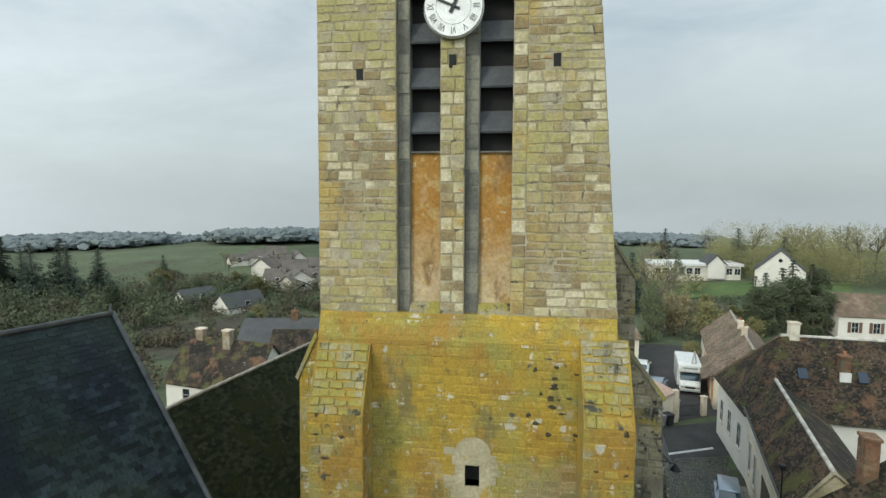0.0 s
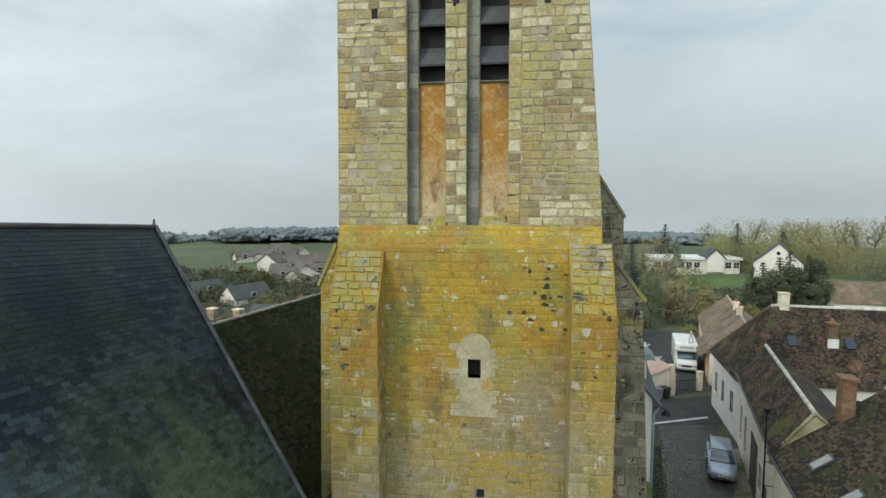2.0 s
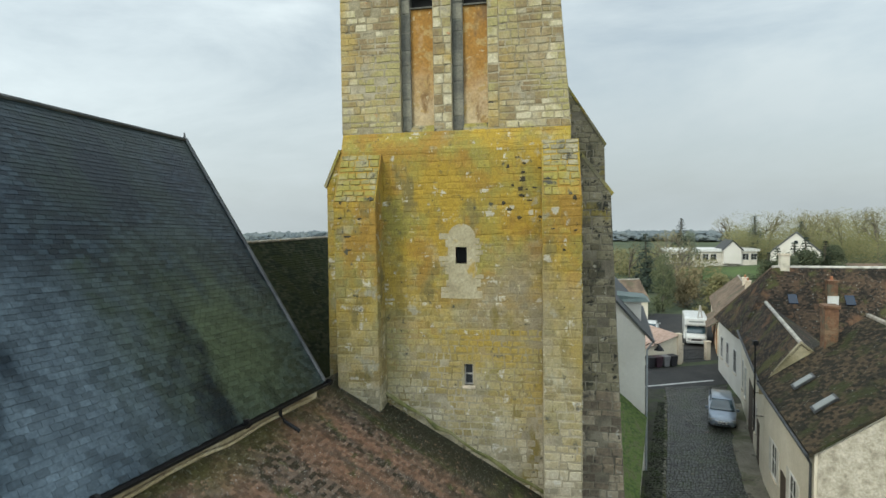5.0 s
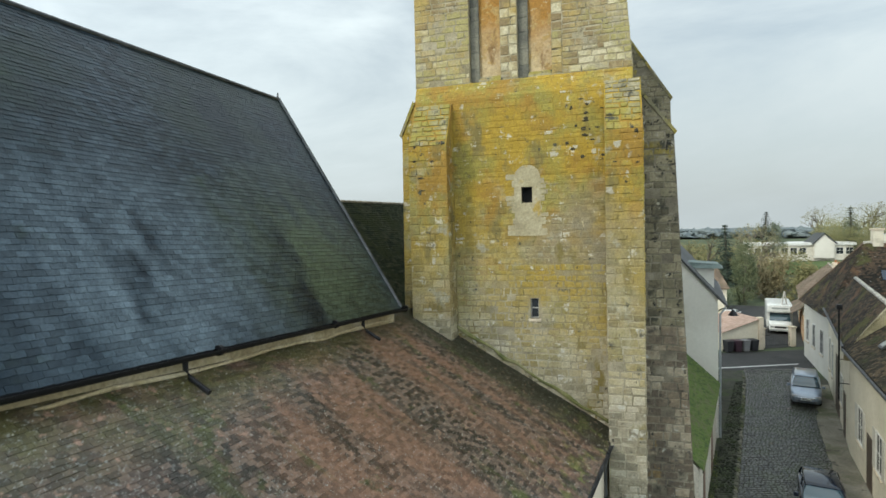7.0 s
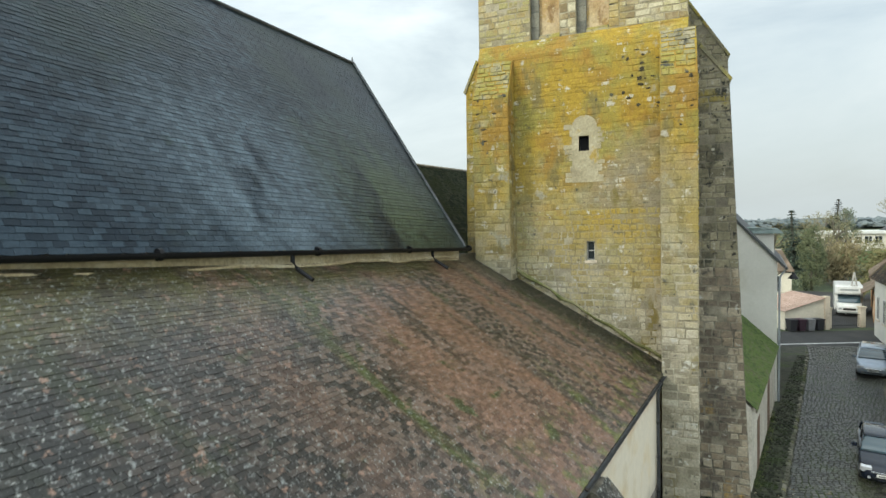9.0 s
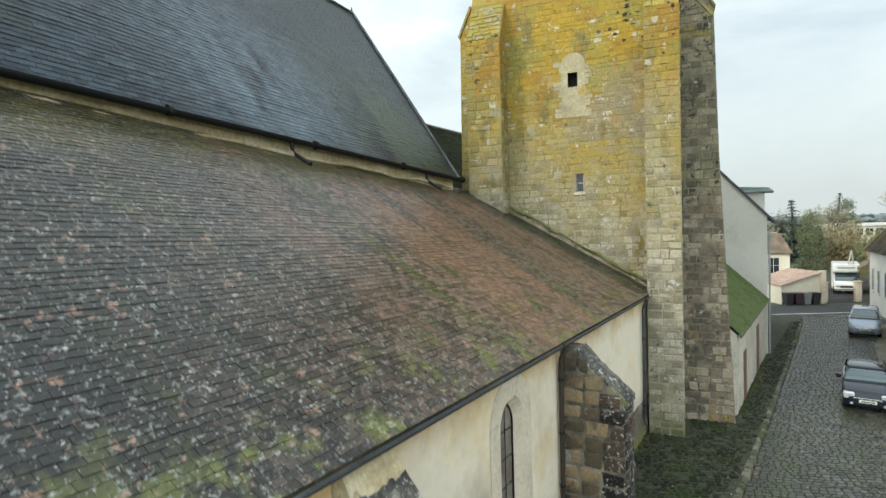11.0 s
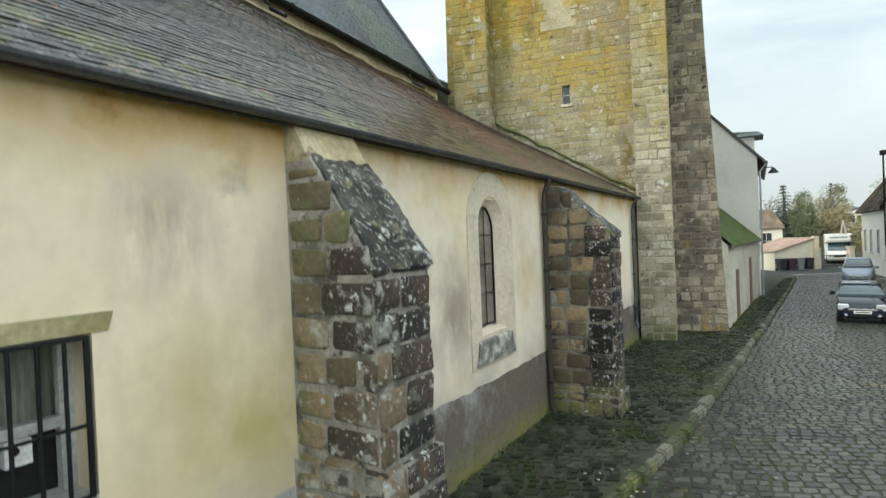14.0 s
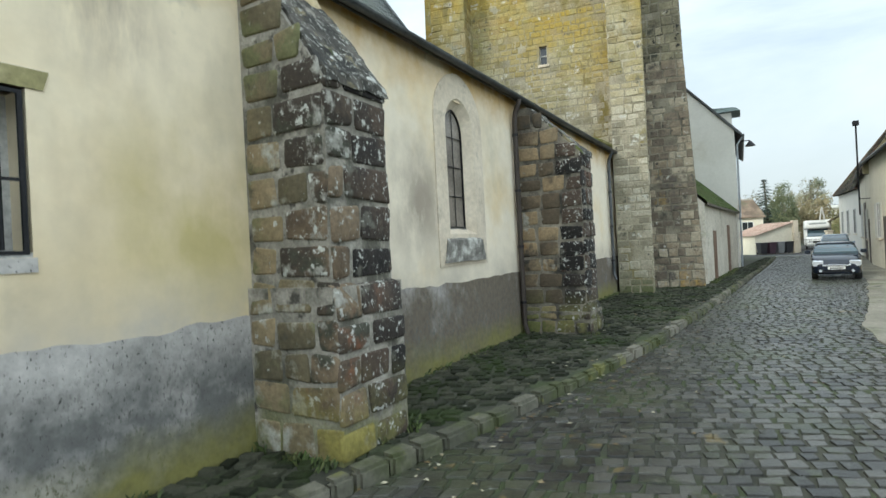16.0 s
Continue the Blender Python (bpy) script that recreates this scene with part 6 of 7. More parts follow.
def wheel(parent, x, y, r=0.32, w=0.2):
    sx = 1 if x > 0 else -1
    bm = bmesh.new()
    bmesh.ops.create_cone(bm, cap_ends=True, segments=24, radius1=r, radius2=r, depth=w, matrix=Matrix.Translation((x, y, r)) @ Matrix.Rotation(radians(90), 4, "Y"))
    bmesh.ops.bevel(bm, geom=[e for e in bm.edges if len(e.link_faces) == 2 and e.calc_face_angle() > 1], offset=0.03, segments=2, affect="EDGES")
    t = part("wheel", bm, "rubber", parent, "black tyre")
    bm = bmesh.new()
    bmesh.ops.create_cone(bm, cap_ends=True, segments=20, radius1=r * 0.66, radius2=r * 0.6, depth=0.03, matrix=Matrix.Translation((x + sx * w * 0.5, y, r)) @ Matrix.Rotation(radians(90 * sx), 4, "Y"))
    part("rim", bm, "rim_metal", t, "grey alloy rim")


def car(label, m, paint, H=1.44, W=0.875, L=4.25, nose=0.86, bonnet=1.0, ws=(0.95, 1.75), roof_end=3.4):
    """A car whose front stands at y=0 and faces -y."""
    ob = thing("car", label, "car", "cars parked in the street", m)
    zb = 0.22
    body = [rloop(0.0, W * 0.72, 0.3, 0.58), rloop(0.06, W * 0.86, 0.24, nose - 0.18), rloop(0.25, W * 0.95, zb, nose - 0.06), rloop(0.6, W, zb, nose), rloop(ws[0], W, zb, bonnet - 0.04),
            rloop(ws[0] + 0.4, W, zb, bonnet), rloop(2.4, W, zb, bonnet + 0.02), rloop(L - 0.7, W, zb, bonnet + 0.03), rloop(L - 0.2, W * 0.95, zb + 0.03, bonnet), rloop(L, W * 0.85, 0.35, bonnet - 0.1)]
    part("body", closed(body), paint, ob)
    T = W * 0.76
    cab = [rloop(ws[0] + 0.02, W * 0.90, bonnet - 0.1, bonnet + 0.02, 0.03, 0.03), rloop(ws[0] + 0.3, W * 0.88, bonnet - 0.1, bonnet + 0.18, 0.03, 0.08), rloop(ws[1] - 0.15, T + 0.04, bonnet - 0.1, H - 0.1, 0.03, 0.12),
           rloop(ws[1] + 0.1, T, bonnet - 0.1, H - 0.045, 0.03, 0.14), rloop(2.5, T, bonnet - 0.1, H - 0.03, 0.03, 0.14), rloop(roof_end, T * 0.98, bonnet - 0.1, H - 0.06, 0.03, 0.14), rloop(L - 0.3, T, bonnet - 0.1, bonnet + 0.22, 0.03, 0.1), rloop(L - 0.12, T, bonnet - 0.1, bonnet, 0.03, 0.03)]
    part("glazing", closed(cab), "car_glass", ob, "car windows with reflected sky blue in their colour")
    rf = [rloop(ws[1] - 0.05, T - 0.02, H - 0.1, H - 0.045, 0.02, 0.03), rloop(ws[1] + 0.15, T + 0.005, H - 0.13, H - 0.012, 0.03, 0.06), rloop(2.5, T + 0.005, H - 0.13, H, 0.03, 0.06), rloop(roof_end, T, H - 0.14, H - 0.035, 0.03, 0.06), rloop(roof_end + 0.2, T - 0.03, H - 0.2, H - 0.13, 0.02, 0.03)]
    part("roof", closed(rf), paint, ob)
    for sx in (-1, 1):
        for p in ([(sx * W * 0.88, ws[0] + 0.05, bonnet), (sx * (T + 0.01), ws[1], H - 0.08)], [(sx * (W * 0.86 + 0.0), 2.35, bonnet), (sx * (T + 0.012), 2.4, H - 0.08)], [(sx * W * 0.86, L - 0.35, bonnet), (sx * (T + 0.01), roof_end + 0.05, H - 0.12)]):
            bm = bmesh.new()
            tube(bm, p, 0.035, 6)
            part("pillar", bm, paint, ob)
        part("headlight", closed([rloop(y, 0.2 - abs(y - 0.14) * 0.35, 0.53 + y * 0.1, 0.70 + y * 0.25, 0.05, 0.05) for y in (0.02, 0.1, 0.26, 0.42)]), "lamp_glass", ob, "clear headlight").location = (sx * W * 0.72, 0, 0)
        part("mirror", closed([rloop(y, 0.09, 0.95, 1.09, 0.04, 0.04) for y in (ws[0] + 0.35, ws[0] + 0.42, ws[0] + 0.5)]), paint, ob, "door mirror").location = (sx * (W + 0.1), 0, 0)
        bm = bmesh.new()
        tube(bm, [(sx * W * 0.62, -0.005, 0.36), (sx * W * 0.62, 0.05, 0.36)], 0.05, 12)
        part("fog_lamp", bm, "lamp_glass", ob)
        for y in (0.78, L - 0.75):
            wheel(ob, sx * (W - 0.11), y)
    part("grille", boxes((-0.42, 0.42, -0.012, 0.05, 0.52, 0.585), bevel=0.01), "chrome", ob, "chrome grille bar")
    part("air_intake", boxes((-0.48, 0.48, 0.0, 0.05, 0.3, 0.4), bevel=0.01), "rubber", ob)
    part("number_plate", boxes((-0.26, 0.26, -0.02, 0.02, 0.41, 0.51), bevel=0.005), "white_frame", ob, "white number plate")
    part("plate_bar", boxes((-0.2, 0.2, -0.024, -0.019, 0.44, 0.48)), "numeral", ob)
    return ob


M["car_black"] = plain("black_paint", (0.006, 0.010, 0.020), 0.14, 0.0, 0.6)
M["car_black"].node_tree.nodes["Principled BSDF"].inputs["Specular IOR Level"].default_value = 0.2
M["car_silver"] = plain("silver_paint", (0.23, 0.28, 0.35), 0.3, 0.5, 1.0)
M["car_white"] = plain("white_body", (0.62, 0.63, 0.62), 0.35, 0.0, 0.5)
# Teal base: part of the sky's reflection is put into the glass colour.
M["car_glass"] = glass("car_glass", (0.03, 0.055, 0.07), 0.05)
M["car_glass"].node_tree.nodes["Principled BSDF"].inputs["Specular IOR Level"].default_value = 1.0
M["lamp_glass"] = plain("lamp_glass", (0.55, 0.57, 0.6), 0.12, 0.5, 1.0)
M["chrome"] = plain("chrome", (0.6, 0.6, 0.62), 0.15, 1.0)
M["rubber"] = plain("black_rubber", (0.015, 0.015, 0.016), 0.85)
M["rim_metal"] = plain("rim_metal", (0.32, 0.33, 0.34), 0.35, 0.9)
car("black hatchback with chrome grille parked in the street", pose(9.6, 26.9, STREET_Z + 0.015, 0, 0, -14), "car_black", W=0.77, H=1.38, L=3.9)
car("silver people carrier parked beside the houses", pose(13.75, 42.4, STREET_Z + 0.015, 0, 0, -16), "car_silver", W=0.80, H=1.56, L=4.0, nose=0.98, bonnet=1.08, ws=(0.7, 1.7), roof_end=3.7)

rv = thing("motorhome", "white motorhome with overcab parked behind the gate", "motorhome", m=pose(18.6, 65.2, -0.13, 0, 0, -12))
part("body", closed([rloop(y, 1.12, 0.4, 2.85, 0.08, 0.15) for y in (1.5, 1.6, 5.6, 5.7)]), "car_white", rv)
part("overcab", closed([rloop(y, h, a, 2.8, 0.1, 0.15) for y, h, a in ((0.55, 0.9, 2.25), (0.65, 1.05, 2.05), (1.5, 1.12, 1.95), (1.62, 1.12, 1.95))]), "car_white", rv)
part("cab", closed([rloop(0.0, 0.8, 0.45, 0.95), rloop(0.15, 0.95, 0.35, 1.12), rloop(0.8, 0.98, 0.35, 1.25), rloop(1.6, 1.0, 0.35, 1.35)]), "car_white", rv)
part("windscreen", closed([rloop(0.72, 0.88, 1.2, 1.3, 0.03, 0.03), rloop(1.1, 0.86, 1.2, 1.98, 0.03, 0.05), rloop(1.55, 0.86, 1.2, 2.0, 0.03, 0.05)]), "car_glass", rv)
part("stripe", boxes((-0.7, 0.7, 0.53, 0.56, 2.42, 2.6)), "stripe_grey", rv, "grey stripe on the overcab")
part("grille", boxes((-0.5, 0.5, -0.02, 0.03, 0.62, 0.82)), "rubber", rv)
part("bumper", boxes((-0.95, 0.95, -0.1, 0.1, 0.35, 0.52), bevel=0.03), "stripe_grey", rv)
for sx in (-1, 1):
    part("headlight", boxes((sx * 0.7 - 0.14, sx * 0.7 + 0.14, -0.02, 0.04, 0.64, 0.84), bevel=0.02), "lamp_glass", rv)
    for y in (0.9, 4.4):
        wheel(rv, sx * 0.95, y, 0.34, 0.2)


def small_car(x, y, turn, paint, label):
    return car(label, pose(x, y, -0.14, 0, 0, turn), paint)


small_car(16.3, 68.0, 160, "car_silver", "silver car parked on the yard")
small_car(16.0, 74.0, 165, "car_white", "white car parked on the yard")

# ---- yard at the end of the street ----
tagged(raw("yard", [(14.0, 57.9, -0.125), (20.4, 60.6, -0.125), (25.2, 79.0, -0.125), (27.0, 86.0, -0.125), (15.0, 84.0, -0.125)], [(0, 1, 2, 3, 4)], "asphalt"), "dark gravelled yard behind the gate pillars", "yard", kind="structure")
garage = thing("garage", "low garage with pinkish tile roof and pale wall", "garage", m=pose(11.9, 57.0, 0, 0, 0, 22))
part("wall", solid((0, 0, -0.2), (3.4, 0, -0.2), (3.4, 4.5, -0.2), (0, 4.5, -0.2), (0, 0, 1.5), (3.4, 0, 2.5), (3.4, 4.5, 2.5), (0, 4.5, 1.5)), "ochre_wall", garage)
tiled((-0.15, -0.2, 1.48), (-0.15, 4.6, 1.48), (3.5, -0.2, 2.6), (3.5, 4.6, 2.6), "tiling", "pink_tile", garage, 0.22, 0.2, 0.02, 4)
part("pillar", boxes((3.3, 3.7, -0.2, 0.2, -0.2, 2.7)), "pale_stone", garage)


def bin_(x, y, turn, mat, label):
    ob = thing("wheelie_bin", label, "bin", "bins by the garage", pose(x, y, -0.13, 0, 0, turn))
    part("body", solid((-0.24, -0.28, 0.06), (0.24, -0.28, 0.06), (0.24, 0.25, 0.06), (-0.24, 0.25, 0.06), (-0.3, -0.36, 0.95), (0.3, -0.36, 0.95), (0.3, 0.36, 0.95), (-0.3, 0.36, 0.95)), mat, ob)
    part("lid", boxes((-0.32, 0.32, -0.4, 0.4, 0.95, 1.03), bevel=0.02), mat, ob)
    for sx in (-1, 1):
        bm = bmesh.new()
        tube(bm, [(sx * 0.22, 0.26, 0.1), (sx * 0.3, 0.26, 0.1)], 0.1, 12)
        part("wheel", bm, "rubber", ob)


M["bin_dark"] = plain("dark_plastic", (0.03, 0.03, 0.035), 0.6)
M["bin_grey"] = plain("grey_plastic", (0.22, 0.22, 0.23), 0.6)
M["bin_wine"] = plain("wine_plastic", (0.06, 0.03, 0.045), 0.6)
for k, (m_, lb) in enumerate((("bin_dark", "dark wheeled bin by the garage wall"), ("bin_wine", "wine-red wheeled bin by the garage wall"), ("bin_grey", "grey wheeled bin by the garage wall"), ("bin_dark", "dark wheeled bin by the garage wall"))):
    bin_(12.3 + k * 0.7, 56.6 + k * 0.28, 22, m_, lb)
for x, y in ((15.4, 58.9), (18.1, 60.0), (20.1, 60.8)):
    gp = thing("gate_pillar", "square pale stone gate pillar", "pillar", "gate pillars of the yard", pose(x, y, -0.15, 0, 0, 22))
    part("shaft", boxes((-0.2, 0.2, -0.2, 0.2, 0, 1.7)), "pale_stone", gp)
    part("cap", boxes((-0.26, 0.26, -0.26, 0.26, 1.7, 1.82), bevel=0.03), "pale_stone", gp)
cabinet = thing("meter_cabinet", "white electric meter cabinet beside the gate", "cabinet", m=pose(14.75, 58.65, -0.15, 0, 0, 22))
part("body", boxes((-0.55, 0.5, -0.15, 0.15, 0, 1.25), bevel=0.02), "car_white", cabinet)
part("roof", boxes((-0.6, 0.55, -0.2, 0.2, 1.25, 1.32)), "stripe_grey", cabinet)
fence = thing("yard_gate", "low dark mesh gate across the yard", "gate", m=pose(18.1, 60.0, 0, 0, 0, 202))
for i in range(14):
    bm = bmesh.new()
    tube(bm, [(0.25 + i * 0.17, 0, -0.05), (0.25 + i * 0.17, 0, 1.0)], 0.015, 6)
    part("bar", bm, "iron", fence)
for z in (0.05, 0.95):
    bm = bmesh.new()
    tube(bm, [(0.2, 0, z), (2.6, 0, z)], 0.02, 6)
    part("rail", bm, "iron", fence)

mD, lD = line_pose((24.2, 79.0), (19.5, 61.6))
hd = gabled("row_house", "long low row of sheds with tan tile roof and orange doors", mD, lD, 6.0, 3.2, 5.8, 3.0, "ochre_wall", "tan_tile", seed=15)
for i, (x, w, h, mt) in enumerate(((16.2, 1.0, 2.2, "orange_wall"), (14.4, 0.9, 2.1, "pale_stone"), (12.4, 1.3, 2.3, "orange_wall"), (9.6, 1.0, 2.1, "door_brown"), (6.0, 1.2, 2.2, "orange_wall"))):
    part("door", boxes((x, x + w, -0.06, 0.02, -0.1, h)), mt, hd, "boarded door")
part("awning", solid((10.5, -1.0, 2.45), (17.6, -1.0, 2.45), (17.6, 0, 3.0), (10.5, 0, 3.0), (10.5, -1.0, 2.52), (17.6, -1.0, 2.52), (17.6, 0, 3.08), (10.5, 0, 3.08)), "tan_tile", hd)
chimney(hd, 12.0, 3.0, 5.4, 6.7, 0.6, 0.5, "pale_stone", 1)
chimney(hd, 9.0, 3.0, 5.4, 6.7, 0.6, 0.5, "pale_stone", 1)
af = thing("timber_frame", "narrow timber A-frame beside the sheds", "frame", m=pose(19.3, 66.5, -0.1, 0, 0, 10))
for p in ([(-0.7, 0, 0), (0, 0, 4.1)], [(0.7, 0, 0), (0, 0, 4.1)], [(-0.4, 0, 1.8), (0.4, 0, 1.8)], [(-0.25, 0, 2.8), (0.25, 0, 2.8)]):
    bm = bmesh.new()
    tube(bm, p, 0.07, 6)
    part("timber", bm, "pale_wood", af)
hh = gabled("hip_house", "cream house with brown tile roof and white window", pose(10.2, 71.5, 0, 0, 0, 12), 5.2, 6, 3.6, 5.6, 3.0, "ochre_wall", "tan_tile", tile=None, seed=16)
window(hh, 3.0, 1.3, 1.1, 1.7, shutters="")

# ---- setts, footway stones and kerb ----
def sett_field(inner, outer, y0, y1, z, long, wide, seed, gap, lift, ragged, skew=0.0):
    """Rows of squared setts between two lines, each slightly domed; returns pieces like masonry."""
    rnd = random.Random(seed)
    out, y = [], y0
    while y < y1:
        h = rnd.uniform(*long)
        u = inner(y) + rnd.uniform(0, wide[0] * 0.5)
        b = outer(y)
        sl = 0.2
        while u < b - 0.04:
            w = rnd.uniform(*wide)
            g = gap / 2
            r = lambda: rnd.uniform(-ragged, ragged)
            yy = lambda x: y + sl * (x - inner(y))
            t = lift * rnd.uniform(0.6, 1.3)
            c = 0.022
            lo = [(u + g + r(), yy(u) + g + r()), (u + w - g + r(), yy(u + w) + g + r()), (u + w - g + r(), yy(u + w) + h - g + r()), (u + g + r(), yy(u) + h - g + r())]
            cx, cy = sum(p[0] for p in lo) / 4, sum(p[1] for p in lo) / 4
            hi = [(cx + (px - cx) * 0.88, cy + (py - cy) * 0.86) for px, py in lo]
            out.append(([(px, py, z - 0.03) for px, py in lo] + [(px, py, z + t + rnd.uniform(-0.004, 0.004)) for px, py in hi], (cx, cy)))
            u += w
        y += h
    return out


k_in = lambda y: along(KERB, y) + 0.02
setts = sett_field(k_in, lambda y: along(HOUSE_LINE, y) - 0.3 + 0.2 * math.sin(y), -6.5, 51.0, STREET_Z, (0.15, 0.21), (0.15, 0.25), 7, 0.03, 0.016, 0.022)
near = [p for p in setts if 6.5 < p[1][1] < 10.6 and p[1][0] < 5.2][:300]
ids = {id(p) for p in near}
joined("sett_field", [p for p in setts if id(p) not in ids], "cobble", road)
singles("sett", near, "cobble_near", road)
foot = sett_field(lambda y: wall_x(y) if y < 22.2 else (3.6 if y < 24.2 else 5.0 + 0.265 * (y - 25)), lambda y: along(KERB, y) - 0.14, -6.5, 47.0, 0.0, (0.15, 0.23), (0.14, 0.26), 8, 0.05, 0.034, 0.03)
near = [p for p in foot if 5.6 < p[1][1] < 11.5][:280]
ids = {id(p) for p in near}
joined("footway_setting", [p for p in foot if id(p) not in ids], "cobble_moss", pavement)
singles("sett", near, "cobble_moss_near", pavement)
EDGE = [(2.6, -8.0), (5.2, 6.0), (5.9, 10.0), (7.0, 15.9), (8.2, 19.5), (10.5, 27.0), (12.15, 34.0), (13.1, 38.4), (14.9, 44.8), (15.7, 48.0)]
av, af_ = [], []
for i, y in enumerate(np.arange(-8.0, 48.0, 0.4)):
    x = along(EDGE, y) + 0.18 * noise.noise((y * 0.9, 3.0, 0)) + 0.06 * noise.noise((y * 4.0, 1.0, 0))
    av += [(x, y, STREET_Z - 0.03), (x + 0.03, y, STREET_Z + 0.03), (max(x + 0.4, along(HOUSE_LINE, y) + 0.2), y, STREET_Z + 0.045)]
    if i:
        a = 3 * i
        af_ += [(a - 3, a, a + 1, a - 2), (a - 2, a + 1, a + 2, a - 1)]
tagged(raw("pavement_street", av, af_, "apron"), "worn mossy concrete footpath before the houses", "pavement", kind="structure")


def tufts(name, label, feet, mat, size, per, seed, category):
    """Small upright blades round each foot."""
    rnd = random.Random(seed)
    tv, tf = [], []
    for p in feet:
        for _ in range(per):
            a, l = rnd.uniform(0, 6.283), size * rnd.uniform(0.5, 1.3)
            d = Vector((math.cos(a), math.sin(a), 0))
            s = Vector((-d.y, d.x, 0)) * size * 0.12
            o = Vector(p) + Vector((rnd.gauss(0, size * 0.5), rnd.gauss(0, size * 0.5), 0))
            n = len(tv)
            tv += [tuple(o - s), tuple(o + s), tuple(o + d * l * 0.3 + s * 0.7 + Vector((0, 0, l * 0.6))), tuple(o + d * l * 0.7 + Vector((0, 0, l * 0.8)))]
            tf += [(n, n + 1, n + 2), (n, n + 2, n + 3)]
    return tagged(raw(name, tv, tf, mat), label, category, kind="stuff")


rw = random.Random(31)
feet = []
for _ in range(150):
    k = rw.uniform(0.2, 9.4)
    if rw.random() < 0.35 + 0.5 * noise.noise((k * 0.8, 0, 0)) + 0.3:
        p = Vector((*AP, 0.0)) + da * k + na * abs(rw.gauss(0.06, 0.07))
        feet.append((p.x, p.y, 0.0))
for _ in range(60):
    feet.append(aw(rw.uniform(-4.5, 14.5), 0.0, 0.05 + abs(rw.gauss(0, 0.03))))
for s_, n_ in ((-0.32, 1.0), (-0.3, 0.1), (0.68, 1.06), (6.4, 1.3), (7.25, 1.2), (7.25, 0.2), (-0.35, 0.6), (0.2, 1.12)):
    for _ in range(3):
        feet.append(aw(s_ + rw.gauss(0, 0.08), 0.0, n_ + rw.gauss(0, 0.05)))
tufts("weeds", "small green weeds at the foot of the walls", feet, "blade", 0.11, 9, 32, "weeds")
lv, lf_ = [], []
for _ in range(420):
    y = rw.uniform(4.0, 26.0)
    k = along(KERB, y)
    x = k + rw.gauss(0.12, 0.14) if rw.random() < 0.55 else rw.uniform(max(wall_x(y) + 0.2, k - 1.6), k + 2.0)
    z = (0.032 if x < k - 0.15 else STREET_Z + 0.024) + (0.06 if k - 0.15 <= x < k + 0.03 else 0)
    if k - 0.18 <= x < k + 0.04:
        continue
    r, a = rw.uniform(0.012, 0.03), rw.uniform(0, 6.283)
    n = len(lv)
    for q, up in ((0, 0.0), (1.57, 0.012), (3.14, 0.0), (4.71, 0.01)):
        lv.append((x + r * math.cos(a + q) * (1.5 if q in (0, 3.14) else 0.8), y + r * math.sin(a + q), z + up * rw.random()))
    lf_.append((n, n + 1, n + 2, n + 3))
tagged(raw("fallen_leaves", lv, lf_, "leaf_fall"), "dry pale leaves scattered along the kerb", "leaves", kind="stuff")
yk = -7.0
rk = random.Random(5)
while yk < 49:
    l = rk.uniform(0.22, 0.48)
    a, b = Vector((along(KERB, yk), yk, 0)), Vector((along(KERB, yk + l), yk + l, 0))
    d = (b - a).normalized()
    n = Vector((d.y, -d.x, 0))
    a, b = a + d * 0.012, b - d * 0.012
    w0, w1, t = rk.uniform(-0.01, 0.045), -rk.uniform(0.14, 0.2), rk.uniform(-0.005, 0.04)
    part("kerb_stone", (lambda bm: (bmesh.ops.bevel(bm, geom=bm.edges[:], offset=0.034, segments=2, affect="EDGES"), bm)[1])(
        solid(a + n * w1 + Vector((0, 0, -0.25)), a + n * w0 + Vector((0, 0, -0.25)), b + n * w0 + Vector((0, 0, -0.25)), b + n * w1 + Vector((0, 0, -0.25)),
              a + n * w1 + Vector((0, 0, t)), a + n * w0 + Vector((0, 0, t)), b + n * w0 + Vector((0, 0, t)), b + n * w1 + Vector((0, 0, t)))), "kerb_rock", pavement)
    yk += l

# ---- trees ----
M["leaf_dark"] = surf("dark_conifer", [(0.017, 0.030, 0.022), (0.032, 0.049, 0.034), (0.049, 0.068, 0.045)], 0.8, 6, 0.9, 0, "island", 0.5)
M["leaf_yew"] = surf("yew_green", [(0.037, 0.053, 0.028), (0.067, 0.084, 0.043), (0.098, 0.111, 0.055)], 0.8, 6, 0.9, 0, "island", 0.5)
M["leaf_olive"] = surf("olive_leaf", [(0.10, 0.10, 0.04), (0.16, 0.15, 0.06), (0.20, 0.18, 0.075)], 0.8, 6, 0.9, 0, "island", 0.5)
M["leaf_brown"] = surf("brown_hedge", [(0.045, 0.038, 0.024), (0.075, 0.06, 0.038), (0.095, 0.085, 0.045)], 0.15, 6, 0.9, 0, "island", 0.5)
M["twig"] = surf("winter_twig", [(0.14, 0.13, 0.07), (0.20, 0.185, 0.10), (0.26, 0.24, 0.135)], 0.3, 6, 0.95, 0, "island", 0.4)
M["twig_russet"] = surf("russet_twigs", [(0.13, 0.105, 0.05), (0.19, 0.155, 0.08), (0.24, 0.20, 0.11)], 0.5, 4, 0.95, 0, "island", 0.5)
# Paler than the other conifers, with haze put into the needle colour.
M["leaf_pine"] = surf("hazed_pine_needles", [(0.075, 0.095, 0.06), (0.11, 0.13, 0.085), (0.14, 0.155, 0.105)], 0.8, 6, 0.9, 0, "island", 0.5)
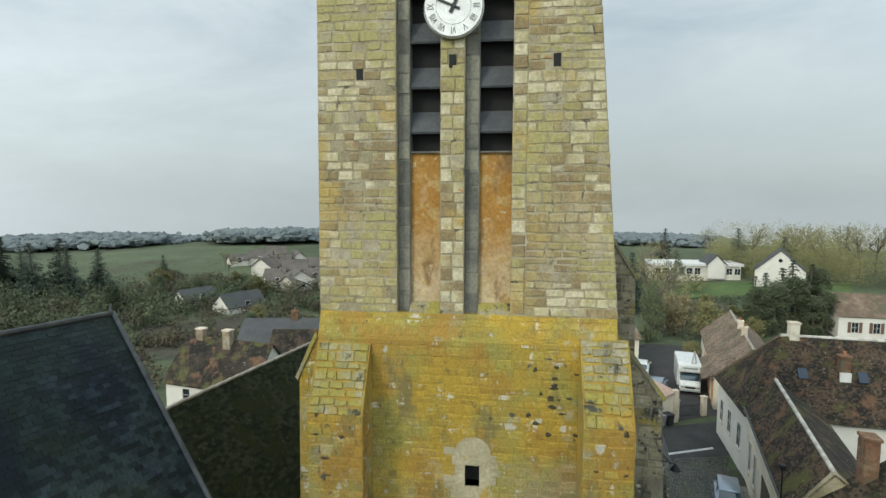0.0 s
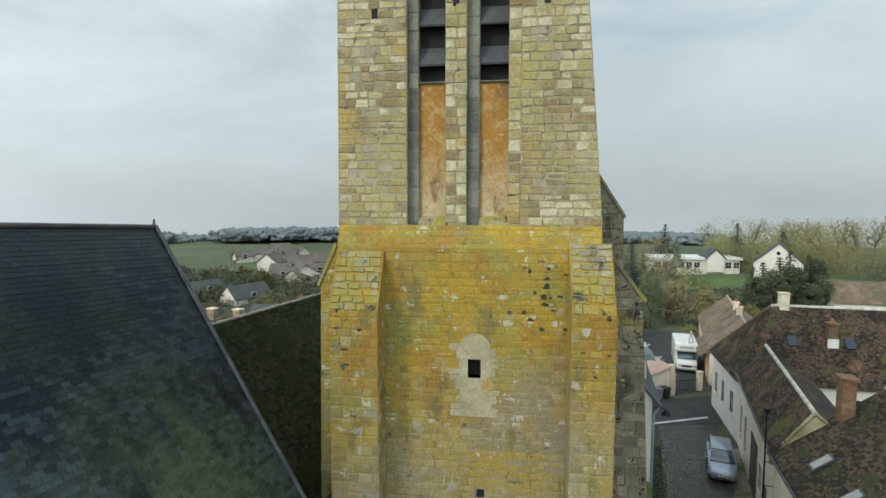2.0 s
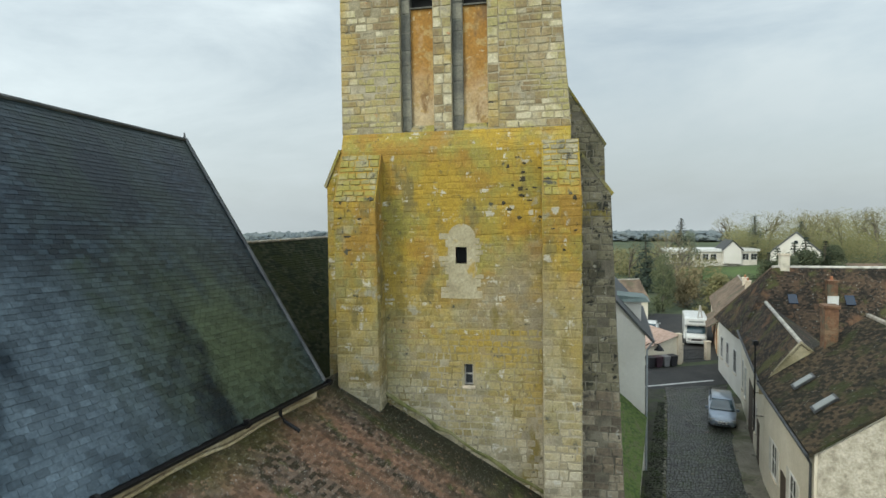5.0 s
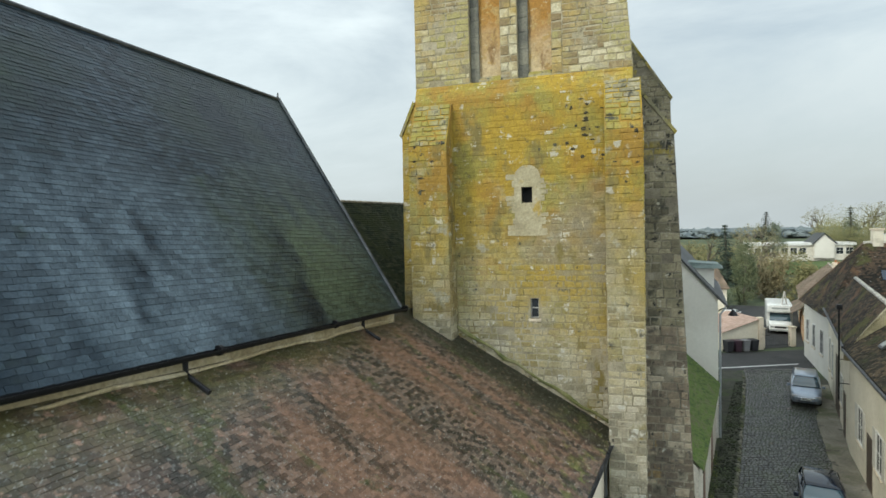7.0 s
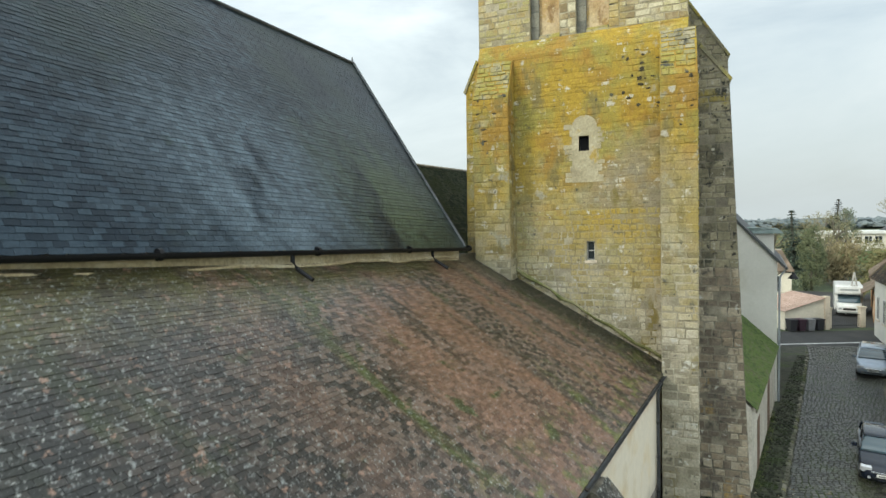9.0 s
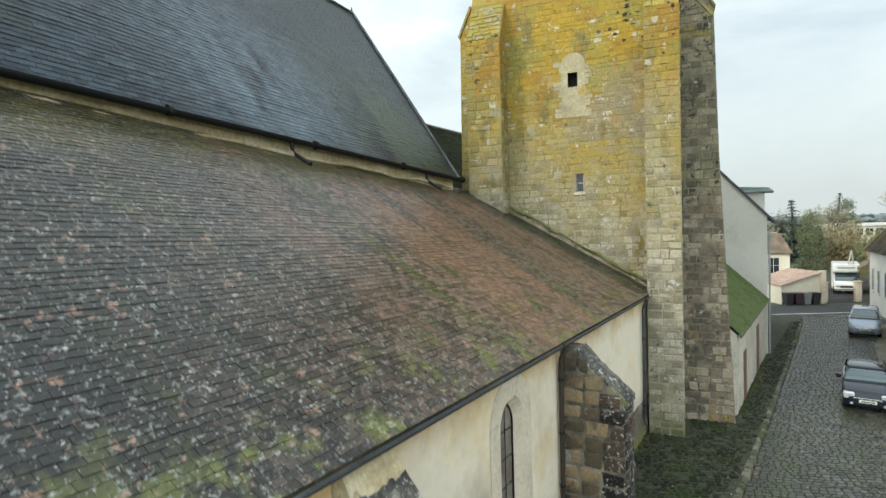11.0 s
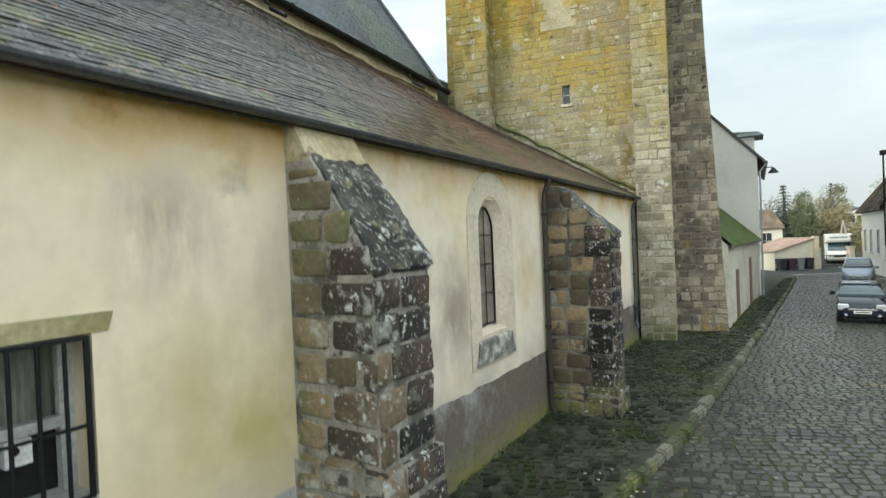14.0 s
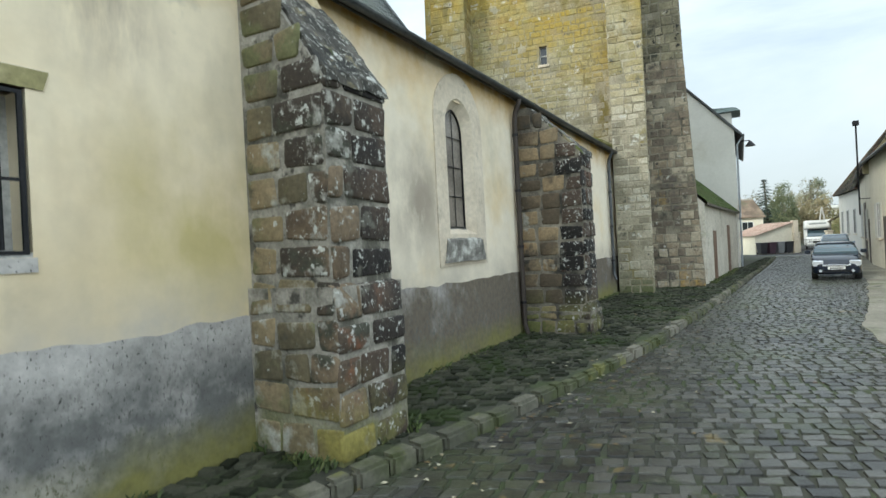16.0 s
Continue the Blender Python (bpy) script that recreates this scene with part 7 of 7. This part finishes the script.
# Lighter copy of the yew green; haze is put into this colour.
M["leaf_cypress"] = surf("hazed_yew_green", [(0.055, 0.075, 0.036), (0.095, 0.115, 0.055), (0.135, 0.145, 0.07)], 0.8, 6, 0.9, 0, "island", 0.5)
M["twig_soft"] = surf("soft_twigs", [(0.12, 0.12, 0.045), (0.18, 0.175, 0.07), (0.24, 0.225, 0.10)], 0.1, 3, 0.95, 0, "island", 0.5)
M["bark"] = surf("bark", [(0.09, 0.078, 0.06), (0.16, 0.14, 0.105)], 2, 12, 0.95, 0.3)
# Bluish grey: the haze of distance is put into the tree colour.
M["far_wood_haze"] = surf("far_wood_haze", [(0.105, 0.13, 0.142), (0.125, 0.15, 0.158), (0.14, 0.165, 0.165)], 0.05, 2, 0.95, 0, "island", 0.4)
M["far_wall"] = surf("village_wall", [(0.50, 0.47, 0.41), (0.64, 0.61, 0.55)], 0.3, 4, 0.9, 0)
M["far_roof"] = surf("village_roof", [(0.08, 0.072, 0.066), (0.13, 0.11, 0.095)], 0.4, 4, 0.9, 0)


def flakes(rnd, spots, size, droop=0.0, taper=0.0):
    """Small leaf faces at the spots, turned every way."""
    verts, faces = [], []
    for p in spots:
        d = Vector((rnd.gauss(0, 1), rnd.gauss(0, 1), rnd.gauss(0, 0.6) - droop)).normalized()
        s = d.orthogonal().normalized() * size * rnd.uniform(0.5, 1.0)
        d = d * size * rnd.uniform(0.7, 1.5)
        if taper:
            d, s = d * max(0.3, 1 - p.z / taper), s * max(0.3, 1 - p.z / taper)
        n = len(verts)
        verts += [tuple(p - s), tuple(p + d * 0.5 - s * 0.2), tuple(p + s), tuple(p + d)]
        faces += [(n, n + 1, n + 3), (n + 1, n + 2, n + 3)]
    return verts, faces


def tree_kind(kind, h, r, seed, mat, label, name="tree"):
    """One tree with trunk and crown, standing at the origin."""
    rnd = random.Random(seed)
    ob = thing(name, label, "tree")
    bm = bmesh.new()
    lean = Vector((rnd.uniform(-0.03, 0.03), rnd.uniform(-0.03, 0.03), 1)) * h
    th = {"spruce": 0.95, "yew": 0.6, "round": 0.5, "pine": 0.85, "bare": 0.6, "bush": 0.3}[kind]
    tube(bm, [Vector((0, 0, -0.3)), lean * th * 0.5, lean * th], h * (0.018 if kind != "yew" else 0.03), 7, h * 0.006)
    spots = []
    if kind == "spruce":
        tiers = int(h * 2.2)
        for i in range(tiers):
            t = 0.08 + 0.92 * i / tiers
            rr = r * (1 - t) ** 0.8 * rnd.uniform(0.7, 1.15) + 0.03
            for b in range(16):
                a = rnd.uniform(0, 6.283)
                for k in range(9):
                    q = rr * (k + rnd.random()) / 9
                    spots.append(lean * t + Vector((math.cos(a) * q + rnd.gauss(0, 0.05 * rr), math.sin(a) * q + rnd.gauss(0, 0.05 * rr), -q * 0.35 + rnd.gauss(0, 0.06))))
        size = 0.042 * h
    elif kind == "bare":
        limbs = [(lean * 0.35, Vector((0, 0, 1)), 0.38 * h, h * 0.014, 0)]
        twigs_v, twigs_f = [], []
        while limbs:
            p, d, l, w, g = limbs.pop()
            for c in range(4 if g < 2 else 3):
                e = (d + Vector((rnd.gauss(0, 0.55), rnd.gauss(0, 0.55), rnd.gauss(0.12, 0.3)))).normalized()
                q = p + e * l * rnd.uniform(0.6, 1.0)
                if g < 2:
                    tube(bm, [p, (p + q) / 2 + Vector((rnd.gauss(0, 0.04), rnd.gauss(0, 0.04), 0)) * l, q], w, 4, w * 0.55)
                else:
                    s = e.orthogonal().normalized() * max(0.028, w)
                    n = len(twigs_v)
                    twigs_v += [tuple(p - s), tuple(p + s), tuple(q)]
                    twigs_f.append((n, n + 1, n + 2))
                if g < 4:
                    limbs.append((p + (q - p) * rnd.uniform(0.5, 1.0), e, l * 0.62, w * 0.55, g + 1))
    else:
        clumps = int({"yew": 95, "round": 34, "pine": 16, "bush": 22}[kind])
        for c in range(clumps):
            if kind == "yew":
                t = rnd.uniform(0.08, 1.0)
                rr = r * math.sin(math.pi * min(0.98, 0.12 + t * 0.86)) ** 0.6
                a = rnd.uniform(0, 6.283)
                cc = Vector((math.cos(a) * rr * 0.75, math.sin(a) * rr * 0.75, t * h))
                cs = r * 0.36
            elif kind == "pine":
                a = rnd.uniform(0, 6.283)
                t = rnd.uniform(0.5, 1.0)
                q = r * (1.15 - t) * rnd.uniform(0.3, 1.5)
                cc, cs = Vector((math.cos(a) * q, math.sin(a) * q, t * h)), r * 0.3
            else:
                v = Vector((rnd.gauss(0, 1), rnd.gauss(0, 1), rnd.gauss(0, 1))).normalized() * rnd.random() ** 0.4
                base = 0.5 if kind == "round" else 0.45
                cc, cs = Vector((v.x * r * 0.8, v.y * r * 0.8, h * (base + 0.02) + v.z * h * 0.42)), r * 0.38
            for k in range(60):
                v = Vector((rnd.gauss(0, 1), rnd.gauss(0, 1), rnd.gauss(0, 0.8)))
                spots.append(cc + v.normalized() * cs * rnd.random() ** 0.4)
        size = r * 0.11
    part("trunk", bm, "bark", ob)
    if kind == "bare":
        tagged(raw("crown", twigs_v, twigs_f, mat, ob), kind="stuff")
    else:
        tagged(raw("crown", *flakes(rnd, spots, size, 0.25, h * 1.05 if kind == "spruce" else 0.0), mat, ob), kind="stuff")
    return ob


def put_tree(proto, x, y, s=1.0, turn=0.0, dz=0.0):
    o = copy_thing(proto, pose(x, y, lay(x, y) - 0.1 + dz, 0, 0, turn))
    o.scale = (s, s, s)
    return o


spruce = tree_kind("spruce", 9.5, 2.2, 1, "leaf_dark", "tall dark spruce with drooping branches")
yew = tree_kind("yew", 8.3, 1.9, 2, "leaf_yew", "dense dark green yew tree")
rounded = tree_kind("round", 5.2, 2.9, 3, "leaf_olive", "rounded olive-green tree in a garden")
pine = tree_kind("pine", 9.0, 2.6, 4, "leaf_pine", "grey-green pine tree with open crown")
bare_a = tree_kind("bare", 11.0, 3.0, 5, "twig", "bare winter tree with fine yellowish twigs")
bare_b = tree_kind("bare", 10.0, 3.0, 6, "twig", "bare winter tree with spreading branches")
yew.matrix_basis = pose(43.8, 95.5, lay(43.8, 95.5) - 0.1)
yew.scale = (1.04, 1.04, 0.8)
# A yew like the others, in the leaf colour lightened for haze.
hazed_yew = tree_kind("yew", 8.3, 1.9, 8, "leaf_cypress", "upright yew beside the yard with haze in its green")
hazed_yew.matrix_basis = pose(20.0, 86.0, -0.2)
hazed_yew.scale = (0.86, 0.86, 0.97)
spruce.matrix_basis = pose(21.5, 104.0, lay(21.5, 104) - 0.1)
spruce.scale = (1.7, 1.7, 1.1)
rounded.matrix_basis = pose(28.0, 88.4, -0.2)
pine.matrix_basis = pose(30.5, 112.0, lay(30.5, 112) - 0.1)
bare_a.matrix_basis = pose(25.0, 99.5, lay(25, 99.5) - 0.1)
russet = tree_kind("round", 5.2, 2.9, 7, "twig_russet", "rounded winter tree with russet-brown twigs")
russet.matrix_basis = pose(24.3, 90.0, -0.2)
russet.scale = (0.85, 0.85, 1.35)
bare_b.matrix_basis = pose(46, 138, lay(46, 138) - 0.1)
rt = random.Random(77)
for x, y, s in ((-88, 93, 1.05), (-85, 95, 0.9), (-82, 94, 1.0), (-79, 96, 1.08), (-76.5, 95.5, 0.95), (-74.5, 100, 0.86), (-90.5, 96, 1.0), (-94, 97, 1.1), (-70.7, 113.4, 0.5), (36.3, 141.7, 0.95), (39.5, 101.5, 0.72), (56.5, 128, 0.9), (51, 136, 1.0), (41.9, 96.8, 0.95), (40.0, 98, 0.85), (46.0, 103.0, 0.95), (49.0, 104.0, 0.85)):
    tr = put_tree(spruce, x, y, s, rt.uniform(0, 360))
    tr.scale = (s * 1.6, s * 1.6, s)
for x, y, s in ((45.6, 92.5, 0.72), (43.3, 91.2, 0.68), (36.0, 91.5, 0.8), (38.5, 92.0, 0.9), (41.5, 93.0, 0.95), (44.5, 93.5, 0.75), (51.5, 106.0, 0.8), (-60, 96, 0.6), (-55, 100, 0.5), (-34, 78, 0.5), (-62, 88, 0.55)):
    put_tree(yew, x, y, s, rt.uniform(0, 360)).scale = (s * 1.3, s * 1.3, s)
for x, y, s in ((31.5, 92, 0.6), (35, 97, 0.55), (22.8, 78, 0.45), (34.5, 89, 0.6), (33.0, 104, 0.6), (-45, 103, 0.8), (-52, 108, 0.7), (-65, 104, 0.8), (-38, 88, 0.6)):
    put_tree(rounded, x, y, s, rt.uniform(0, 360))
for x, y, s in ((31.5, 133, 0.75), (29.0, 128, 0.7), (35, 136, 0.7), (55.6, 140.6, 1.0), (67.2, 139.8, 1.0), (63, 137, 1.0), (71, 135, 1.05), (75, 130, 1.1), (67.6, 122.5, 1.15), (72, 120, 1.15), (78, 118, 1.1), (84, 114, 1.15), (64, 128, 1.05), (60, 133, 1.0), (80, 125, 1.1),
                (22.5, 95, 0.8), (25, 108, 0.85), (19.5, 110, 0.9), (15, 104, 0.8), (88, 120, 1.1), (93, 112, 1.1), (-58, 116, 0.55), (-50, 124, 0.5), (-62, 122, 0.5), (-38, 100, 0.5)):
    put_tree((bare_a, bare_b)[rt.randrange(2)], x, y, s, rt.uniform(0, 360))


def thicket(name, label, spots, mat, leaf, per, category, seed=9):
    """Joined masses of shrubs or far woods: many loose leaf faces round each spot (x, y, radius, height)."""
    rnd = random.Random(seed)
    pts = []
    for x, y, r, h in spots:
        z = lay(x, y)
        for k in range(per):
            v = Vector((rnd.gauss(0, 1), rnd.gauss(0, 1), rnd.gauss(0, 1))).normalized() * rnd.random() ** 0.33
            pts.append(Vector((x + v.x * r, y + v.y * r, z + h * 0.45 + v.z * h * 0.55)))
    v, f = flakes(rnd, pts, leaf, 0.1)
    return tagged(raw(name, v, f, mat), label, category, kind="stuff")


def blobs(n, box, r, h, seed):
    rnd = random.Random(seed)
    return [(rnd.uniform(box[0], box[1]), rnd.uniform(box[2], box[3]), rnd.uniform(*r), rnd.uniform(*h)) for _ in range(n)]


def arc(n, a0, a1, d0, d1, r, h, seed):
    """Spots on an arc of bearings (degrees from +y to the right) round the church."""
    rnd = random.Random(seed)
    out = []
    for _ in range(n):
        a, d = radians(rnd.uniform(a0, a1)), rnd.uniform(d0, d1)
        out.append((d * math.sin(a), 15 + d * math.cos(a), rnd.uniform(*r), rnd.uniform(*h)))
    return out


thicket("hedges", "brown winter hedges and shrubs among the gardens", blobs(150, (-75, -20, 74, 118), (1.0, 2.6), (1.2, 3.0), 1) + blobs(60, (-24, 14, 77, 110), (1.0, 2.4), (1.2, 3.2), 2) + blobs(70, (-64, -34, 56, 78), (0.9, 2.2), (1.0, 2.4), 31) + blobs(20, (-33, -12, 63, 67), (0.7, 1.5), (0.8, 1.6), 32), "leaf_brown", 0.30, 130, "hedge", 3)
thicket("shrubs", "dark green shrubs between the houses", blobs(60, (-80, -25, 78, 112), (0.8, 2.0), (1.0, 3.0), 4) + blobs(26, (22, 44, 86, 112), (0.8, 1.8), (0.8, 2.2), 5) + blobs(40, (-70, -34, 58, 80), (0.9, 2.0), (1.0, 2.8), 33) + blobs(12, (10, 20, 76, 92), (0.8, 1.6), (1.0, 2.2), 6), "leaf_yew", 0.28, 120, "shrub", 7)
def canopy(name, label, spots, mat, category, seed):
    """Closed wood seen from afar: uneven tree heads joined into one mesh."""
    rnd = random.Random(seed)
    tv, tf = [], []
    bm = bmesh.new()
    bmesh.ops.create_icosphere(bm, subdivisions=1, radius=1.0)
    base_v, base_f = [v.co.copy() for v in bm.verts], [tuple(v.index for v in f.verts) for f in bm.faces if f.calc_center_median().z > -0.5]
    bm.free()
    for x, y, r, h in spots:
        z = lay(x, y)
        for _ in range(34):
            c = Vector((x + rnd.uniform(-r, r), y + rnd.uniform(-r, r), z + h * rnd.uniform(0.25, 0.72)))
            s = rnd.uniform(0.9, 1.8)
            n = len(tv)
            for v in base_v:
                k = s * (1 + 0.9 * noise.noise(v * 2.4 + c))
                tv.append(tuple(c + Vector((v.x * k, v.y * k, v.z * k * 0.6))))
            tf += [tuple(n + i for i in f) for f in base_f]
    return tagged(raw(name, tv, tf, mat), label, category, kind="stuff")


canopy("far_woods", "far woods with haze put into their grey-green colour", arc(110, -47, -37, 176, 200, (5, 9), (2.6, 4.2), 11) + arc(90, -29.5, -17, 166, 186, (4, 7), (3.6, 5.2), 12) + arc(120, 6, 20, 172, 200, (5, 9), (2.0, 3.0), 13) + arc(60, -60, -29, 182, 200, (4, 7), (1.2, 2.2), 14),
       "far_wood_haze", "woods", 15)
thicket("grove", "dark evergreen grove among the gardens", blobs(110, (-100, -48, 72, 96), (1.4, 3.0), (2.0, 4.5), 21) + blobs(40, (-60, -30, 96, 112), (1.2, 2.4), (1.8, 3.6), 22), "leaf_yew", 0.34, 170, "grove", 23)
thicket("wood_edge", "yellowish undergrowth along the wood edge", arc(170, 21, 46, 122, 156, (2.5, 5), (5.0, 10.5), 16), "twig_soft", 0.2, 800, "woods", 17)
thicket("wood_edge", "pale green-brown thicket beyond the gardens", arc(40, 8, 20, 100, 128, (2, 4), (2.0, 4.5), 18), "leaf_olive", 0.4, 150, "woods", 19)

# ---- far houses ----
def far_house(x, y, turn, L, D, ze, zr, wall="far_wall", roof="far_roof", label="pale village house with brown roof", wins=2, gwin=0, name="village_house"):
    ob = gabled(name, label, pose(x, y, lay(x, y), 0, 0, turn), L, D, ze, zr, D / 2, wall, roof, ridge="", tile=None, over=0.25, group="houses of the village")
    for i in range(wins):
        window(ob, L * (i + 0.5) / wins - 0.4, 0.9, 0.8, 1.1, 0.0, "x", sill=False, bars=0)
    for i in range(gwin):
        window(ob, D * (i + 0.5) / gwin - 0.4, 0.9, 0.8, 1.1, 0.0, "y", sill=False, bars=0)
    return ob


for x, y, tn, L, D, ze, zr, w in ((-60, 129, 20, 5, 4, 1.9, 3.4, 1), (-56.5, 126, -60, 5, 4, 1.9, 3.6, 2), (-53, 122, 15, 5.5, 4, 2.3, 3.9, 2), (-50, 119, 80, 5, 5, 2.2, 4.0, 1), (-46.5, 117, 20, 5, 4, 2.4, 4.2, 2),
                                  (-44.5, 113, -55, 5, 4.4, 2.0, 3.6, 2), (-47, 110.5, 25, 4, 4, 1.5, 2.8, 1), (-40, 108, 70, 4.4, 4.4, 1.7, 3.2, 1), (-41.5, 117, 20, 4, 4, 1.4, 2.7, 1), (-37, 112, 15, 5, 4, 1.8, 3.4, 2), (-63, 126, 40, 4, 4, 1.5, 2.6, 1), (-58, 134, 30, 4.5, 4, 1.9, 3.5, 1), (-52, 131, -50, 4.5, 4, 1.9, 3.6, 2), (-48, 127, 75, 4.5, 4.5, 2.0, 3.8, 1), (-43.5, 123.5, 20, 4.5, 4, 2.0, 3.6, 2), (-39.5, 121, -60, 4, 4, 1.9, 3.4, 1), (-36, 118, 65, 4.5, 4.2, 1.8, 3.4, 1), (-49, 113.5, 10, 4, 3.5, 1.6, 2.9, 1)):
    far_house(x, y, tn, L, D, ze, zr, wins=w)
far_house(-53.5, 94, 65, 6, 4.0, 1.2, 2.9, "white_wall", "far_slate", "small white-gabled house with grey roof", 1, 0)
far_house(-44.5, 91.5, 62, 7, 4.6, 1.3, 3.2, "white_wall", "far_slate", "small white-gabled house with grey roof", 1, 0)
l1 = far_house(-30.8, 55.5, -12, 9.5, 6.0, 2.6, 6.0, "white_wall", "dark_tile", "long house with dark mossy tile roof and chimneys", 2, 1)
chimney(l1, 1.5, 3.0, 5.0, 7.0, 0.8, 0.6, "stone_shade", 0)
chimney(l1, 5.0, 2.6, 5.2, 7.2, 0.8, 0.6, "stone_shade", 0)
l2 = far_house(-31, 69, 8, 22, 6.5, 2.2, 4.6, "ochre_wall", "far_slate", "long low house with dark slate roof", 3, 0)
for k in (6.0, 13.0, 18.0):
    chimney(l2, k, 3.2, 4.2, 5.7, 0.8, 0.6, "brick", 1)
far_house(-24, 62, 8, 8, 6, 2.4, 5.2, "ochre_wall", "dark_tile", "house with dark tile roof among the gardens", 2, 0)
far_house(-98, 86, 10, 10, 5, 2.0, 2.6, "far_wall", "far_roof", "low grey shed beyond the conifers", 0, 0)

school = thing("school_building", "long low white building with flat roof and many windows", "building", m=pose(30.2, 126.0, 3.3, 0, 0, 0))
part("wall", boxes((0, 17.2, 0, 7, -1.2, 2.5)), "far_wall", school)
part("roof", boxes((-0.4, 17.6, -0.4, 7.4, 2.5, 3.0)), "white_frame", school)
for i in range(11):
    if i not in (6, 7, 8):
        window(school, 0.5 + i * 1.55, 0.8, 1.1, 1.2, 0.0, "x", sill=False, bars=1)
part("porch", prism([(10.6, -0.6, 0), (14.0, -0.6, 0), (14.0, -0.6, 2.9), (12.3, -0.6, 4.6), (10.6, -0.6, 2.9)], (0, 5, 0)), "white_wall", school)
part("porch_roof", solid((10.3, -0.8, 2.7), (10.3, 4.6, 2.7), (12.3, 4.6, 4.72), (12.3, -0.8, 4.72), (10.2, -0.8, 2.85), (10.2, 4.6, 2.85), (12.3, 4.6, 4.9), (12.3, -0.8, 4.9)), "far_slate", school)
part("porch_roof", solid((12.3, -0.8, 4.72), (12.3, 4.6, 4.72), (14.3, 4.6, 2.7), (14.3, -0.8, 2.7), (12.3, -0.8, 4.9), (12.3, 4.6, 4.9), (14.4, 4.6, 2.85), (14.4, -0.8, 2.85)), "far_slate", school)

gh = gabled("gable_house", "white house with tall pointed gable and slate roof", pose(50.8, 127.4, lay(51, 117), 0, 0, -114), 8.5, 8.2, 3.6, 7.4, 4.1, "white_wall", "far_slate", ridge="", tile=None)
bm = bmesh.new()
tube(bm, [(8.5, 4.1, 5.6), (8.56, 4.1, 5.6)], 0.35, 16)
part("round_window", bm, "glass", gh)
th_ = gabled("shuttered_house", "white house with tan tile roof and brown shutters", pose(45.9, 90.0, 0.2, 0, 0, -6), 14, 7, 3.2, 5.8, 3.5, "white_wall", "tan_tile", ridge="", tile=None)
for x in (1.6, 4.2, 7.2):
    window(th_, x, 0.9, 0.8, 1.4, shutters="shutter_brown")
M["lawn"] = surf("lawn", [(0.05, 0.085, 0.022), (0.08, 0.12, 0.032)], 0.3, 3, 0.95, 0.3)
lw = []
for (x, y) in ((24, 112), (60, 112), (66, 122), (24, 124)):
    lw.append((x, y, lay(x, y) + 0.15))
tagged(raw("lawn", lw, [(0, 1, 2, 3)], "lawn"), "green lawn before the long white building", "lawn", kind="structure")
